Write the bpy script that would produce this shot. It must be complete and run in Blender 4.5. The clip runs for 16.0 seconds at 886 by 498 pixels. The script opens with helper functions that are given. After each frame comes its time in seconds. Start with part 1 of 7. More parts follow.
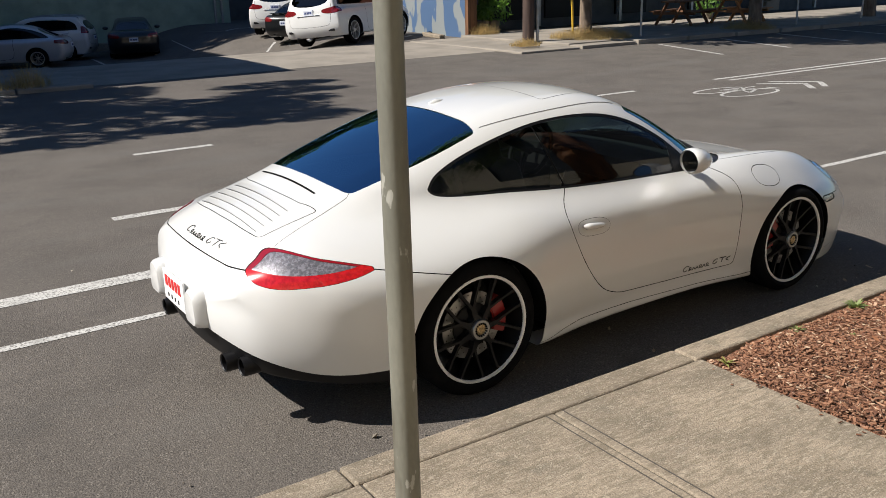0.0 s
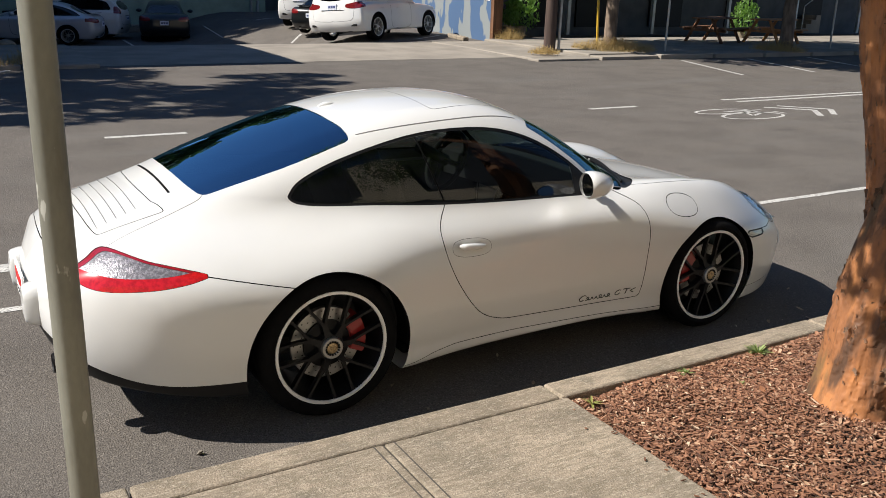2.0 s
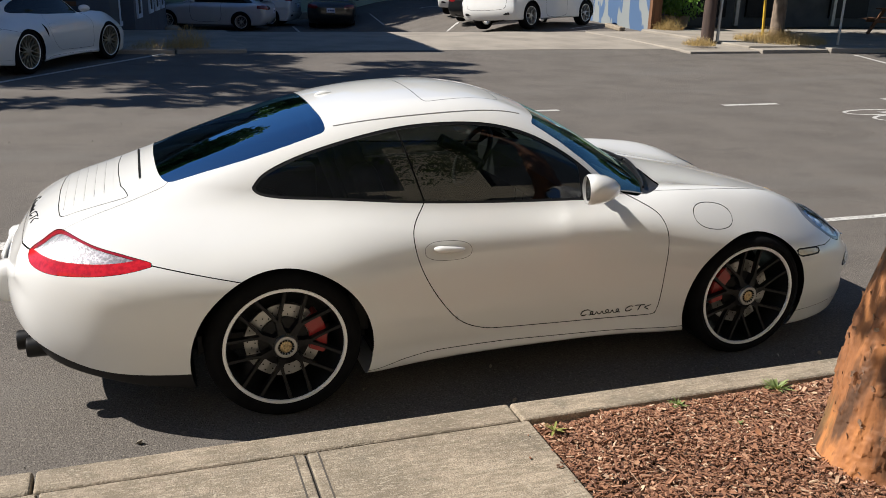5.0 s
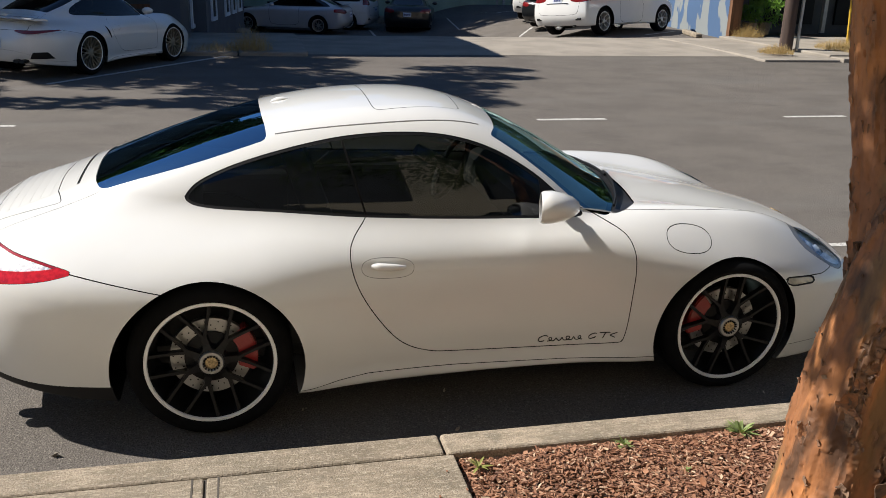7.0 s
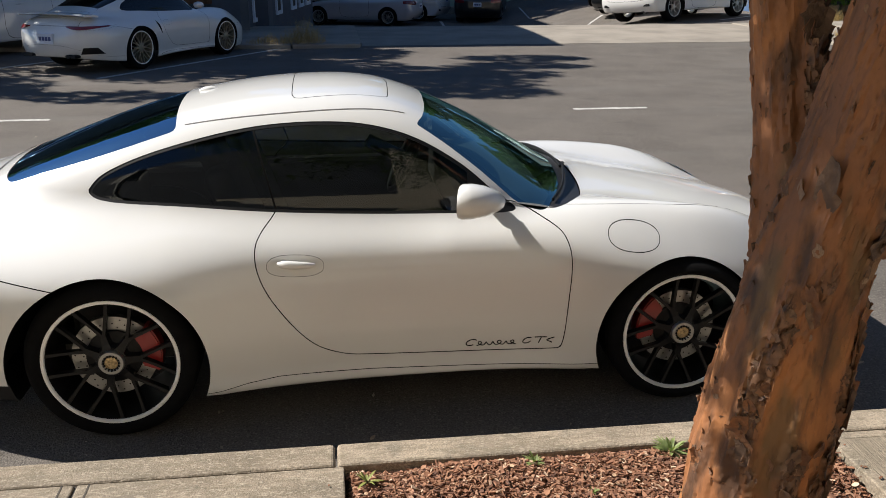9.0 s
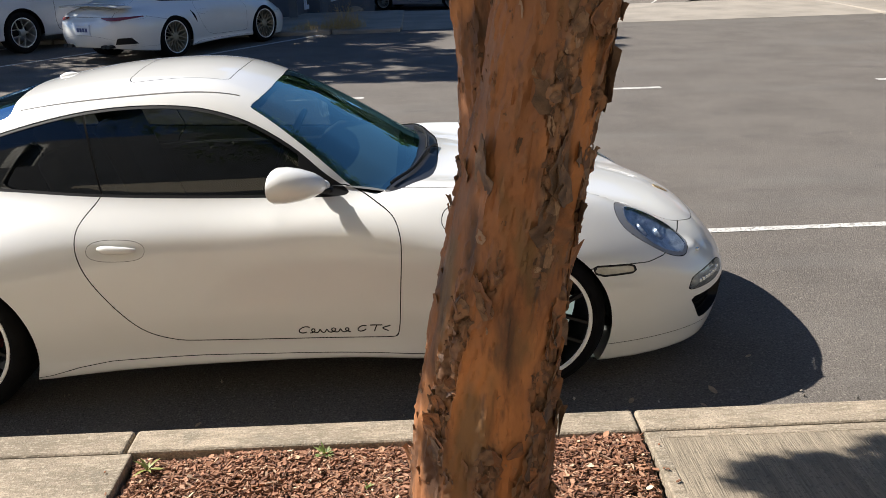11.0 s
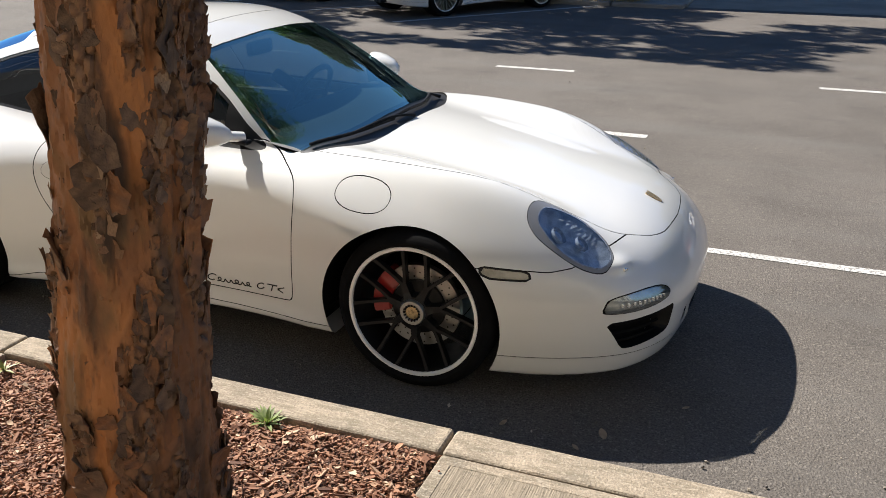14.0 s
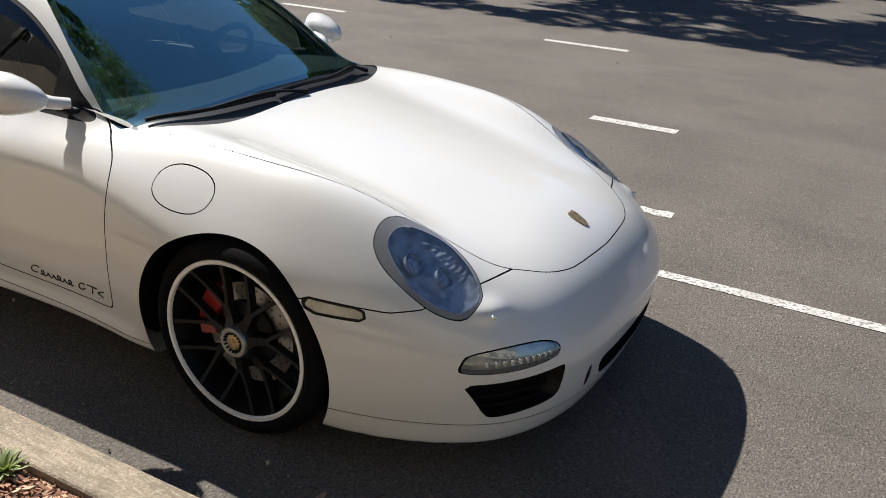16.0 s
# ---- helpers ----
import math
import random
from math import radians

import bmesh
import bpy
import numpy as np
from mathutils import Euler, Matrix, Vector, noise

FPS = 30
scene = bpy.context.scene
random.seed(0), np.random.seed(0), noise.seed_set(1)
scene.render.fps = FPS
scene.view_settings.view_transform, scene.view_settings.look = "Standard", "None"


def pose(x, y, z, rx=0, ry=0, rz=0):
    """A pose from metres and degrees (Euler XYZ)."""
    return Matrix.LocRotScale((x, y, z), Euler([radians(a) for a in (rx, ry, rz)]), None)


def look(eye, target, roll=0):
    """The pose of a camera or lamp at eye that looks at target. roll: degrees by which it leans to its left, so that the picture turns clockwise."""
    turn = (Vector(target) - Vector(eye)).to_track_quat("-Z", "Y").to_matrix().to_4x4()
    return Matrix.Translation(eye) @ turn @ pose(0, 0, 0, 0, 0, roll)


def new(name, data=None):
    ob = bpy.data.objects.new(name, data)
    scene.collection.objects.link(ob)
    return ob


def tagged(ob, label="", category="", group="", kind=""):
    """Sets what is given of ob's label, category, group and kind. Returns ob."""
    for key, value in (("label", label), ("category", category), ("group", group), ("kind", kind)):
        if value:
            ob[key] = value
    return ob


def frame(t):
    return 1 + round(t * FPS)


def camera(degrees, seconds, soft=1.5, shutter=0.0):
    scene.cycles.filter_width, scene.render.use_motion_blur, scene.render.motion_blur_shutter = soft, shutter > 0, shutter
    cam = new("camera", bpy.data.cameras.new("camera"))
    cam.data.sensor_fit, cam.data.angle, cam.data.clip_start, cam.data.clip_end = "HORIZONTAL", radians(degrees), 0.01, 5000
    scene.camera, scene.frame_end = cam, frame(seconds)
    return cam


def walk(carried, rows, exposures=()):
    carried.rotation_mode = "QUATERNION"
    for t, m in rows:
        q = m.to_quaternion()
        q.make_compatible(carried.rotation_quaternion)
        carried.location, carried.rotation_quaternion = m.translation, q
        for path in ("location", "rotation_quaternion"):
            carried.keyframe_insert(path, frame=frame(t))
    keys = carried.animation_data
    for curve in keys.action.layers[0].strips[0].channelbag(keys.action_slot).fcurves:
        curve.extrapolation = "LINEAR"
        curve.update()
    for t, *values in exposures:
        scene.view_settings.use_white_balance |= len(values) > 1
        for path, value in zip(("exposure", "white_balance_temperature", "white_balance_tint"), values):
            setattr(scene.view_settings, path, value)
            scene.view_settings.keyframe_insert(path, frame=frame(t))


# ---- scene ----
cam = camera(53.4, 16.0, 0.65)
PATH = [
    (0, (-2.214, -3.958, 1.92), (-1.171, -2.36, 1.322), -1.5),
    (0.5, (-2.024, -4.042, 1.912), (-1.006, -2.429, 1.309), -1.1),
    (1, (-1.801, -4.028, 1.897), (-0.8, -2.405, 1.294), 1.2),
    (1.5, (-1.614, -4.071, 1.909), (-0.625, -2.44, 1.307), 1.0),
    (2, (-1.417, -4.172, 1.918), (-0.44, -2.531, 1.322), 1.9),
    (2.5, (-1.293, -4.234, 1.918), (-0.401, -2.553, 1.304), 1.6),
    (3, (-1.156, -4.184, 1.912), (-0.331, -2.473, 1.286), 0.9),
    (3.5, (-0.998, -4.138, 1.917), (-0.228, -2.403, 1.286), 0.6),
    (4, (-0.828, -4.197, 1.919), (-0.139, -2.427, 1.292), 0.2),
    (4.5, (-0.652, -4.281, 1.92), (0.01, -2.5, 1.297), 1.6),
    (4.7, (-0.591, -4.306, 1.919), (0.057, -2.52, 1.294), 1.8),
    (6.8, (0.073, -4.235, 1.921), (0.524, -2.392, 1.289), 0.5),
    (7, (0.15, -4.25, 1.921), (0.59, -2.402, 1.296), 1.7),
    (7.5, (0.304, -4.252, 1.905), (0.71, -2.398, 1.274), 1.6),
    (8, (0.46, -4.185, 1.893), (0.839, -2.328, 1.254), 1.3),
    (8.2, (0.54, -4.154, 1.894), (0.903, -2.294, 1.254), 1.2),
    (10.3, (1.554, -4.121, 1.838), (1.596, -2.235, 1.176), -2.4),
    (10.5, (1.671, -4.099, 1.845), (1.704, -2.215, 1.174), -2.6),
    (11, (1.957, -4.114, 1.825), (1.99, -2.232, 1.15), -1.9),
    (11.5, (2.253, -4.102, 1.816), (2.25, -2.235, 1.099), -0.3),
    (12, (2.492, -4.03, 1.785), (2.457, -2.158, 1.083), -0.1),
    (12.5, (2.848, -3.962, 1.774), (2.594, -2.108, 1.068), -1.9),
    (13, (3.131, -3.946, 1.785), (2.618, -2.148, 1.073), -1.9),
    (13.3, (3.244, -3.893, 1.779), (2.661, -2.117, 1.065), -1.7),
    (13.5, (3.323, -3.801, 1.756), (2.707, -2.037, 1.043), 0.0),
    (14, (3.549, -3.615, 1.751), (2.874, -1.877, 1.028), 0.3),
    (14.5, (3.827, -3.467, 1.749), (3.071, -1.762, 1.028), 1.6),
    (15, (3.934, -3.247, 1.727), (3.092, -1.59, 0.988), 1.3),
    (15.5, (3.934, -2.933, 1.705), (3.075, -1.291, 0.953), 3.3),
    (16, (3.97, -2.599, 1.66), (3.113, -0.976, 0.866), 2.9),
]
walk(cam, [(t, look(eye, target, roll)) for t, eye, target, roll in PATH], [(0.0, 0.60), (1.2, 0.70), (3.0, 0.77), (8.2, 0.77), (10.3, 1.03), (11.5, 1.23), (12.5, 1.25), (13.3, 1.19), (14.5, 1.18), (16.0, 0.93)])

# ---- light ----
world = bpy.data.worlds.new("world")
scene.world = world
world.use_nodes = True
wn = world.node_tree
SUN = Vector((-0.97, 0.37, 1.0)).normalized()
sky = wn.nodes.new("ShaderNodeTexSky")
sky.sky_type, sky.sun_disc = "NISHITA", False
sky.sun_elevation = math.asin(SUN.z)
sky.sun_rotation = math.atan2(SUN.x, SUN.y)
sky.air_density, sky.dust_density, sky.ozone_density = 1.0, 0.2, 4.0
bg = wn.nodes["Background"]
bg.inputs["Strength"].default_value = 0.047
tint = wn.nodes.new("ShaderNodeMix")
tint.data_type, tint.blend_type = "RGBA", "MULTIPLY"
tint.inputs["Factor"].default_value = 1.0
tint.inputs["B"].default_value = (0.80, 0.98, 1.16, 1)
wn.links.new(sky.outputs[0], tint.inputs["A"])
wn.links.new(tint.outputs["Result"], bg.inputs["Color"])
sun = new("sun", bpy.data.lights.new("sun", "SUN"))
sun.data.energy, sun.data.angle, sun.data.color = 5.0, radians(0.53), (1.0, 0.945, 0.87)
sun.matrix_world = look(30 * SUN, (0, 0, 0))

# ---- materials ----


def material(name, colour, rough=0.6, metal=0.0, spec=0.5, coat=0.0, vary=0.0, scale=8.0, colour2=None, fine=0.0,
             fine_scale=120.0, bump=0.0, bump_scale=60.0, per_piece=0.0, detail=4.0, stretch=(1, 1, 1), world_space=False, low=0.4, high=0.65):
    """A principled material with a broad mottling to colour2, a fine grain, a relief and a change from piece to piece."""
    m = bpy.data.materials.new(name)
    m.use_nodes = True
    nt = m.node_tree
    b = nt.nodes["Principled BSDF"]
    b.inputs["Roughness"].default_value, b.inputs["Metallic"].default_value = rough, metal
    b.inputs["Specular IOR Level"].default_value = spec
    b.inputs["Coat Weight"].default_value, b.inputs["Coat Roughness"].default_value = coat, 0.03
    b.inputs["Base Color"].default_value = (*colour, 1)
    if not (vary or fine or bump or per_piece or colour2):
        return m
    tc = nt.nodes.new("ShaderNodeTexCoord")
    mp = nt.nodes.new("ShaderNodeMapping")
    mp.inputs["Scale"].default_value = stretch
    if world_space:
        geo = nt.nodes.new("ShaderNodeNewGeometry")
        nt.links.new(geo.outputs["Position"], mp.inputs["Vector"])
    else:
        nt.links.new(tc.outputs["Object"], mp.inputs["Vector"])
    out = None

    def noise_tex(s, d=detail):
        n = nt.nodes.new("ShaderNodeTexNoise")
        n.inputs["Scale"].default_value, n.inputs["Detail"].default_value = s, d
        nt.links.new(mp.outputs[0], n.inputs["Vector"])
        return n

    c2 = colour2 or tuple(max(0.0, c * (1 - vary)) for c in colour)
    n = noise_tex(scale)
    ramp = nt.nodes.new("ShaderNodeMapRange")
    ramp.inputs["From Min"].default_value, ramp.inputs["From Max"].default_value = low, high
    nt.links.new(n.outputs[0], ramp.inputs["Value"])
    mix = nt.nodes.new("ShaderNodeMix")
    mix.data_type = "RGBA"
    mix.inputs["A"].default_value, mix.inputs["B"].default_value = (*colour, 1), (*c2, 1)
    nt.links.new(ramp.outputs[0], mix.inputs["Factor"])
    out = mix.outputs["Result"]

    def scaled(value, lo, hi, src):
        r = nt.nodes.new("ShaderNodeMapRange")
        r.inputs["To Min"].default_value, r.inputs["To Max"].default_value = lo, hi
        nt.links.new(value, r.inputs["Value"])
        mul = nt.nodes.new("ShaderNodeMix")
        mul.data_type, mul.blend_type = "RGBA", "MULTIPLY"
        mul.inputs["Factor"].default_value = 1
        nt.links.new(src, mul.inputs["A"])
        nt.links.new(r.outputs[0], mul.inputs["B"])
        return mul.outputs["Result"]

    if fine:
        out = scaled(noise_tex(fine_scale, 3).outputs[0], 1 - 2 * fine, 1 + 2 * fine, out)
    if per_piece:
        oi = nt.nodes.new("ShaderNodeObjectInfo")
        out = scaled(oi.outputs["Random"], 1 - per_piece, 1 + per_piece, out)
    nt.links.new(out, b.inputs["Base Color"])
    if bump:
        bp = nt.nodes.new("ShaderNodeBump")
        bp.inputs["Strength"].default_value, bp.inputs["Distance"].default_value = min(1.0, bump), 0.01 * max(1.0, bump)
        nt.links.new(noise_tex(bump_scale, 6).outputs[0], bp.inputs["Height"])
        nt.links.new(bp.outputs[0], b.inputs["Normal"])
    return m


def extra_noise(m, scale, colour, low, high, stretch=(1, 1, 1), cells=False, blend="MIX", strength=1.0):
    """Lays patches of a second colour, or a grain of random cells, over a material's colour."""
    nt = m.node_tree
    b = nt.nodes["Principled BSDF"]
    src = b.inputs["Base Color"].links[0].from_socket
    geo, mp = nt.nodes.new("ShaderNodeNewGeometry"), nt.nodes.new("ShaderNodeMapping")
    mp.inputs["Scale"].default_value = stretch
    nt.links.new(geo.outputs["Position"], mp.inputs["Vector"])
    tex = nt.nodes.new("ShaderNodeTexVoronoi" if cells else "ShaderNodeTexNoise")
    tex.inputs["Scale"].default_value = scale
    if not cells:
        tex.inputs["Detail"].default_value = 6
    nt.links.new(mp.outputs[0], tex.inputs["Vector"])
    value = tex.outputs["Color"] if cells else tex.outputs[0]
    if cells:
        bw = nt.nodes.new("ShaderNodeSeparateColor")
        nt.links.new(value, bw.inputs[0])
        value = bw.outputs[0]
    r = nt.nodes.new("ShaderNodeMapRange")
    r.inputs["From Min"].default_value, r.inputs["From Max"].default_value = low, high
    r.inputs["To Max"].default_value = strength
    nt.links.new(value, r.inputs["Value"])
    mix = nt.nodes.new("ShaderNodeMix")
    mix.data_type, mix.blend_type = "RGBA", blend
    mix.inputs["B"].default_value = (*colour, 1)
    nt.links.new(r.outputs[0], mix.inputs["Factor"])
    nt.links.new(src, mix.inputs["A"])
    nt.links.new(mix.outputs["Result"], b.inputs["Base Color"])
    return m


def glass_material(name, tint, ior=1.5, sheen=(1, 1, 1)):
    """A thin tinted pane: it lets tinted light through and mirrors by its angle."""
    m = bpy.data.materials.new(name)
    m.use_nodes = True
    nt = m.node_tree
    nt.nodes.remove(nt.nodes["Principled BSDF"])
    tr, gl = nt.nodes.new("ShaderNodeBsdfTransparent"), nt.nodes.new("ShaderNodeBsdfGlossy")
    tr.inputs["Color"].default_value, gl.inputs["Roughness"].default_value = (*tint, 1), 0.0
    gl.inputs["Color"].default_value = (*sheen, 1)
    lw, mx = nt.nodes.new("ShaderNodeLayerWeight"), nt.nodes.new("ShaderNodeMixShader")
    lw.inputs["Blend"].default_value = 0.5
    pw, ml = nt.nodes.new("ShaderNodeMath"), nt.nodes.new("ShaderNodeMapRange")
    pw.operation = "POWER"
    pw.inputs[1].default_value = 5.0
    ml.inputs["To Min"].default_value = ((ior - 1) / (ior + 1)) ** 2
    nt.links.new(lw.outputs["Facing"], pw.inputs[0])
    nt.links.new(pw.outputs[0], ml.inputs["Value"])
    nt.links.new(ml.outputs[0], mx.inputs[0])
    nt.links.new(tr.outputs[0], mx.inputs[1])
    nt.links.new(gl.outputs[0], mx.inputs[2])
    nt.links.new(mx.outputs[0], nt.nodes["Material Output"].inputs["Surface"])
    return m


M_ASPHALT = material("asphalt", (0.120, 0.106, 0.093), 0.9, vary=0.2, scale=1.3, fine=0.42, fine_scale=110, bump=0.8, bump_scale=120, spec=0.3, world_space=True)
M_CONCRETE = material("concrete", (0.325, 0.266, 0.198), 0.85, vary=0.42, scale=4, fine=0.30, fine_scale=130, bump=0.5, bump_scale=140, per_piece=0.06, low=0.32, high=0.7, detail=8, spec=0.3, world_space=True)
extra_noise(M_ASPHALT, 130, (0.25, 0.225, 0.195), 0.84, 1.0, cells=True, strength=0.5)
extra_noise(M_ASPHALT, 110, (0.035, 0.031, 0.028), 0.74, 1.0, cells=True, strength=0.45)
extra_noise(M_ASPHALT, 1.1, (0.13, 0.122, 0.112), 0.52, 0.72, stretch=(0.25, 1.3, 1), strength=0.55)
extra_noise(M_ASPHALT, 2.6, (0.05, 0.048, 0.045), 0.62, 0.75, stretch=(0.5, 1, 1), strength=0.45)
extra_noise(M_CONCRETE, 150, (0.09, 0.075, 0.055), 0.82, 1.0, cells=True, strength=0.4)
extra_noise(M_CONCRETE, 9, (0.13, 0.115, 0.09), 0.60, 0.72, strength=0.6)
extra_noise(M_CONCRETE, 2.4, (0.17, 0.145, 0.11), 0.50, 0.66, strength=0.5)
extra_noise(M_CONCRETE, 30, (0.15, 0.125, 0.088), 0.48, 0.60, stretch=(0.35, 1.6, 1), strength=0.55)
extra_noise(M_CONCRETE, 75, (0.40, 0.345, 0.265), 0.56, 0.64, stretch=(0.5, 1.5, 1), strength=0.55)
extra_noise(M_CONCRETE, 190, (0.46, 0.41, 0.33), 0.88, 1.0, cells=True, strength=0.3)
M_PAVE_FAR = material("pavement_old", (0.27, 0.24, 0.20), 0.9, vary=0.25, scale=1.2, fine=0.15, fine_scale=60, world_space=True)
M_ROADPAINT = material("road_paint", (0.52, 0.51, 0.48), 0.7, colour2=(0.32, 0.31, 0.29), scale=9, fine=0.15, fine_scale=90, bump=0.3, bump_scale=120, low=0.5, high=0.8, world_space=True)
M_WHITE = material("white_car_paint", (0.68, 0.68, 0.665), 0.32, coat=1.0, vary=0.03, scale=3)
M_BLACK = material("black_plastic", (0.007, 0.007, 0.008), 0.5, spec=0.25)
M_MARKER = material("marker_lamp_inside", (0.46, 0.44, 0.38), 0.25, metal=0.4, coat=1.0, vary=0.3, scale=18, bump=0.3, bump_scale=80)
M_GAP = material("shut_line", (0.008, 0.008, 0.008), 0.9, spec=0.05)
M_RUBBER = material("tyre_rubber", (0.007, 0.007, 0.0075), 0.9, spec=0.1, vary=0.3, scale=20, bump=0.15, bump_scale=200)
M_RIM = material("black_wheel_paint", (0.006, 0.006, 0.007), 0.42, spec=0.3)
M_LIP = material("polished_rim_lip", (0.86, 0.86, 0.85), 0.35, metal=0.15)
M_STEEL = material("brake_disc_steel", (0.40, 0.40, 0.39), 0.35, metal=0.9, fine=0.1, fine_scale=300)
extra_noise(M_ROADPAINT, 60, (0.13, 0.12, 0.11), 0.50, 0.60, strength=0.85)
extra_noise(M_ROADPAINT, 4, (0.33, 0.32, 0.30), 0.5, 0.7, strength=0.5)
M_RED = material("red_caliper_paint", (0.27, 0.012, 0.012), 0.35, coat=0.5)
M_GOLD = material("gold_badge", (0.56, 0.42, 0.23), 0.4, metal=0.7, vary=0.6, scale=110)
M_CHROME = material("chrome", (0.75, 0.75, 0.75), 0.12, metal=1.0)
M_GLASS = glass_material("tinted_side_glass", (0.23, 0.25, 0.245), 1.58)
M_REARGLASS = glass_material("tinted_rear_glass", (0.05, 0.055, 0.06), 7.0, (0.48, 0.78, 1.0))
M_SCREEN = glass_material("windscreen_glass", (0.40, 0.54, 0.54), 4.1, (0.66, 1.0, 0.97))
M_LENS = glass_material("lamp_lens", (0.9, 0.95, 1.0), 2.2, (0.8, 0.9, 1.0))
M_REDLENS = material("red_lamp_lens", (0.55, 0.012, 0.015), 0.15, coat=1.0, vary=0.35, scale=60)
M_CLEARLAMP = material("clear_lamp_inside", (0.30, 0.29, 0.32), 0.3, metal=0.35, vary=0.45, scale=60, bump=0.3, bump_scale=170, low=0.45, high=0.56, detail=2)
extra_noise(M_CLEARLAMP, 120, (0.10, 0.10, 0.12), 0.45, 0.8, cells=True, strength=0.6)
M_REDRIM = material("dark_red_lamp_rim", (0.26, 0.010, 0.018), 0.2, coat=1.0)
M_LEATHER = material("black_leather", (0.032, 0.032, 0.033), 0.55, bump=0.2, bump_scale=200)
M_MIRROR = material("mirror_glass", (0.9, 0.9, 0.9), 0.02, metal=1.0)

# ---- mesh helpers ----


def mesh_object(name, verts, faces, mat=None, parent=None, smooth=True, normals=None, label=""):
    me = bpy.data.meshes.new(name)
    verts = np.asarray(verts, dtype=np.float64)
    me.from_pydata(verts.tolist() if len(verts) else [], [], [list(map(int, f)) for f in faces])
    if mat:
        me.materials.append(mat)
    if smooth:
        me.polygons.foreach_set("use_smooth", np.ones(len(me.polygons), dtype=bool))
    if normals is not None and len(verts):
        me.normals_split_custom_set_from_vertices(np.asarray(normals).tolist())
    me.update()
    ob = new(name, me)
    if parent is not None:
        ob.parent = parent
    if label:
        tagged(ob, label)
    return ob


def part(name, bm, mat, parent=None, label="", smooth=False):
    """Links a bmesh as one mesh object, under a thing or a part if one is given."""
    me = bpy.data.meshes.new(name)
    bmesh.ops.recalc_face_normals(bm, faces=bm.faces[:])
    bm.to_mesh(me)
    bm.free()
    if mat:
        me.materials.append(mat)
    if smooth:
        me.polygons.foreach_set("use_smooth", np.ones(len(me.polygons), dtype=bool))
        me.set_sharp_from_angle(angle=radians(38))
    ob = new(name, me)
    if parent is not None:
        ob.parent = parent
    if label:
        tagged(ob, label)
    return ob


def thing(name, label, category, at=None, group="", kind=""):
    """An empty at the base of a thing that is built of parts."""
    ob = new(name)
    ob.empty_display_size = 0.1
    if at is not None:
        ob.matrix_world = at
    return tagged(ob, label, category, group, kind)


def box(bm, lo, hi, bevel=0.0, m=None, segments=2):
    lo, hi = Vector(lo), Vector(hi)
    r = bmesh.ops.create_cube(bm, size=1.0, matrix=Matrix.LocRotScale((lo + hi) / 2, None, hi - lo))
    vs = r["verts"]
    if bevel:
        es = list({e for v in vs for e in v.link_edges})
        r = bmesh.ops.bevel(bm, geom=es, offset=bevel, segments=segments, affect="EDGES", profile=0.5)
        vs = r["verts"] if r["verts"] else vs
        vs = list({v for f in r["faces"] for v in f.verts} | {v for v in vs if v.is_valid})
    if m is not None:
        bmesh.ops.transform(bm, matrix=m, verts=vs)
    return vs


def tube(bm, points, radii, sides=12, cap=True, squash=1.0):
    """A round bar through the points, with a radius at each."""
    pts = [Vector(p) for p in points]
    if isinstance(radii, (int, float)):
        radii = [radii] * len(pts)
    rings = []
    up = Vector((0, 0, 1))
    for i, p in enumerate(pts):
        d = (pts[min(i + 1, len(pts) - 1)] - pts[max(i - 1, 0)]).normalized()
        if abs(d.dot(up)) > 0.95:
            up = Vector((1, 0, 0))
        a = d.cross(up).normalized()
        b = a.cross(d).normalized()
        up = b
        ring = []
        for k in range(sides):
            w = 2 * math.pi * k / sides
            ring.append(bm.verts.new(p + radii[i] * (math.cos(w) * a + squash * math.sin(w) * b)))
        rings.append(ring)
    for r0, r1 in zip(rings, rings[1:]):
        for k in range(sides):
            bm.faces.new((r0[k], r0[(k + 1) % sides], r1[(k + 1) % sides], r1[k]))
    if cap:
        bm.faces.new(rings[0])
        bm.faces.new(rings[-1])


def lathe(bm, profile, sides=48, axis="Y", closed=False):
    """Turns a profile of (radius, along) round the y axis."""
    rings = []
    for r, a in profile:
        rings.append([bm.verts.new((r * math.cos(2 * math.pi * k / sides), a, r * math.sin(2 * math.pi * k / sides))) for k in range(sides)])
    pairs = list(zip(rings, rings[1:])) + ([(rings[-1], rings[0])] if closed else [])
    for r0, r1 in pairs:
        for k in range(sides):
            bm.faces.new((r0[k], r0[(k + 1) % sides], r1[(k + 1) % sides], r1[k]))


def prism(bm, outline, z0, z1, m=None):
    """An upright solid over a plan outline."""
    a = [bm.verts.new((x, y, z0)) for x, y in outline]
    b = [bm.verts.new((x, y, z1)) for x, y in outline]
    n = len(a)
    bm.faces.new(a[::-1])
    bm.faces.new(b)
    for i in range(n):
        bm.faces.new((a[i], a[(i + 1) % n], b[(i + 1) % n], b[i]))
    if m is not None:
        bmesh.ops.transform(bm, matrix=m, verts=a + b)
    return a + b


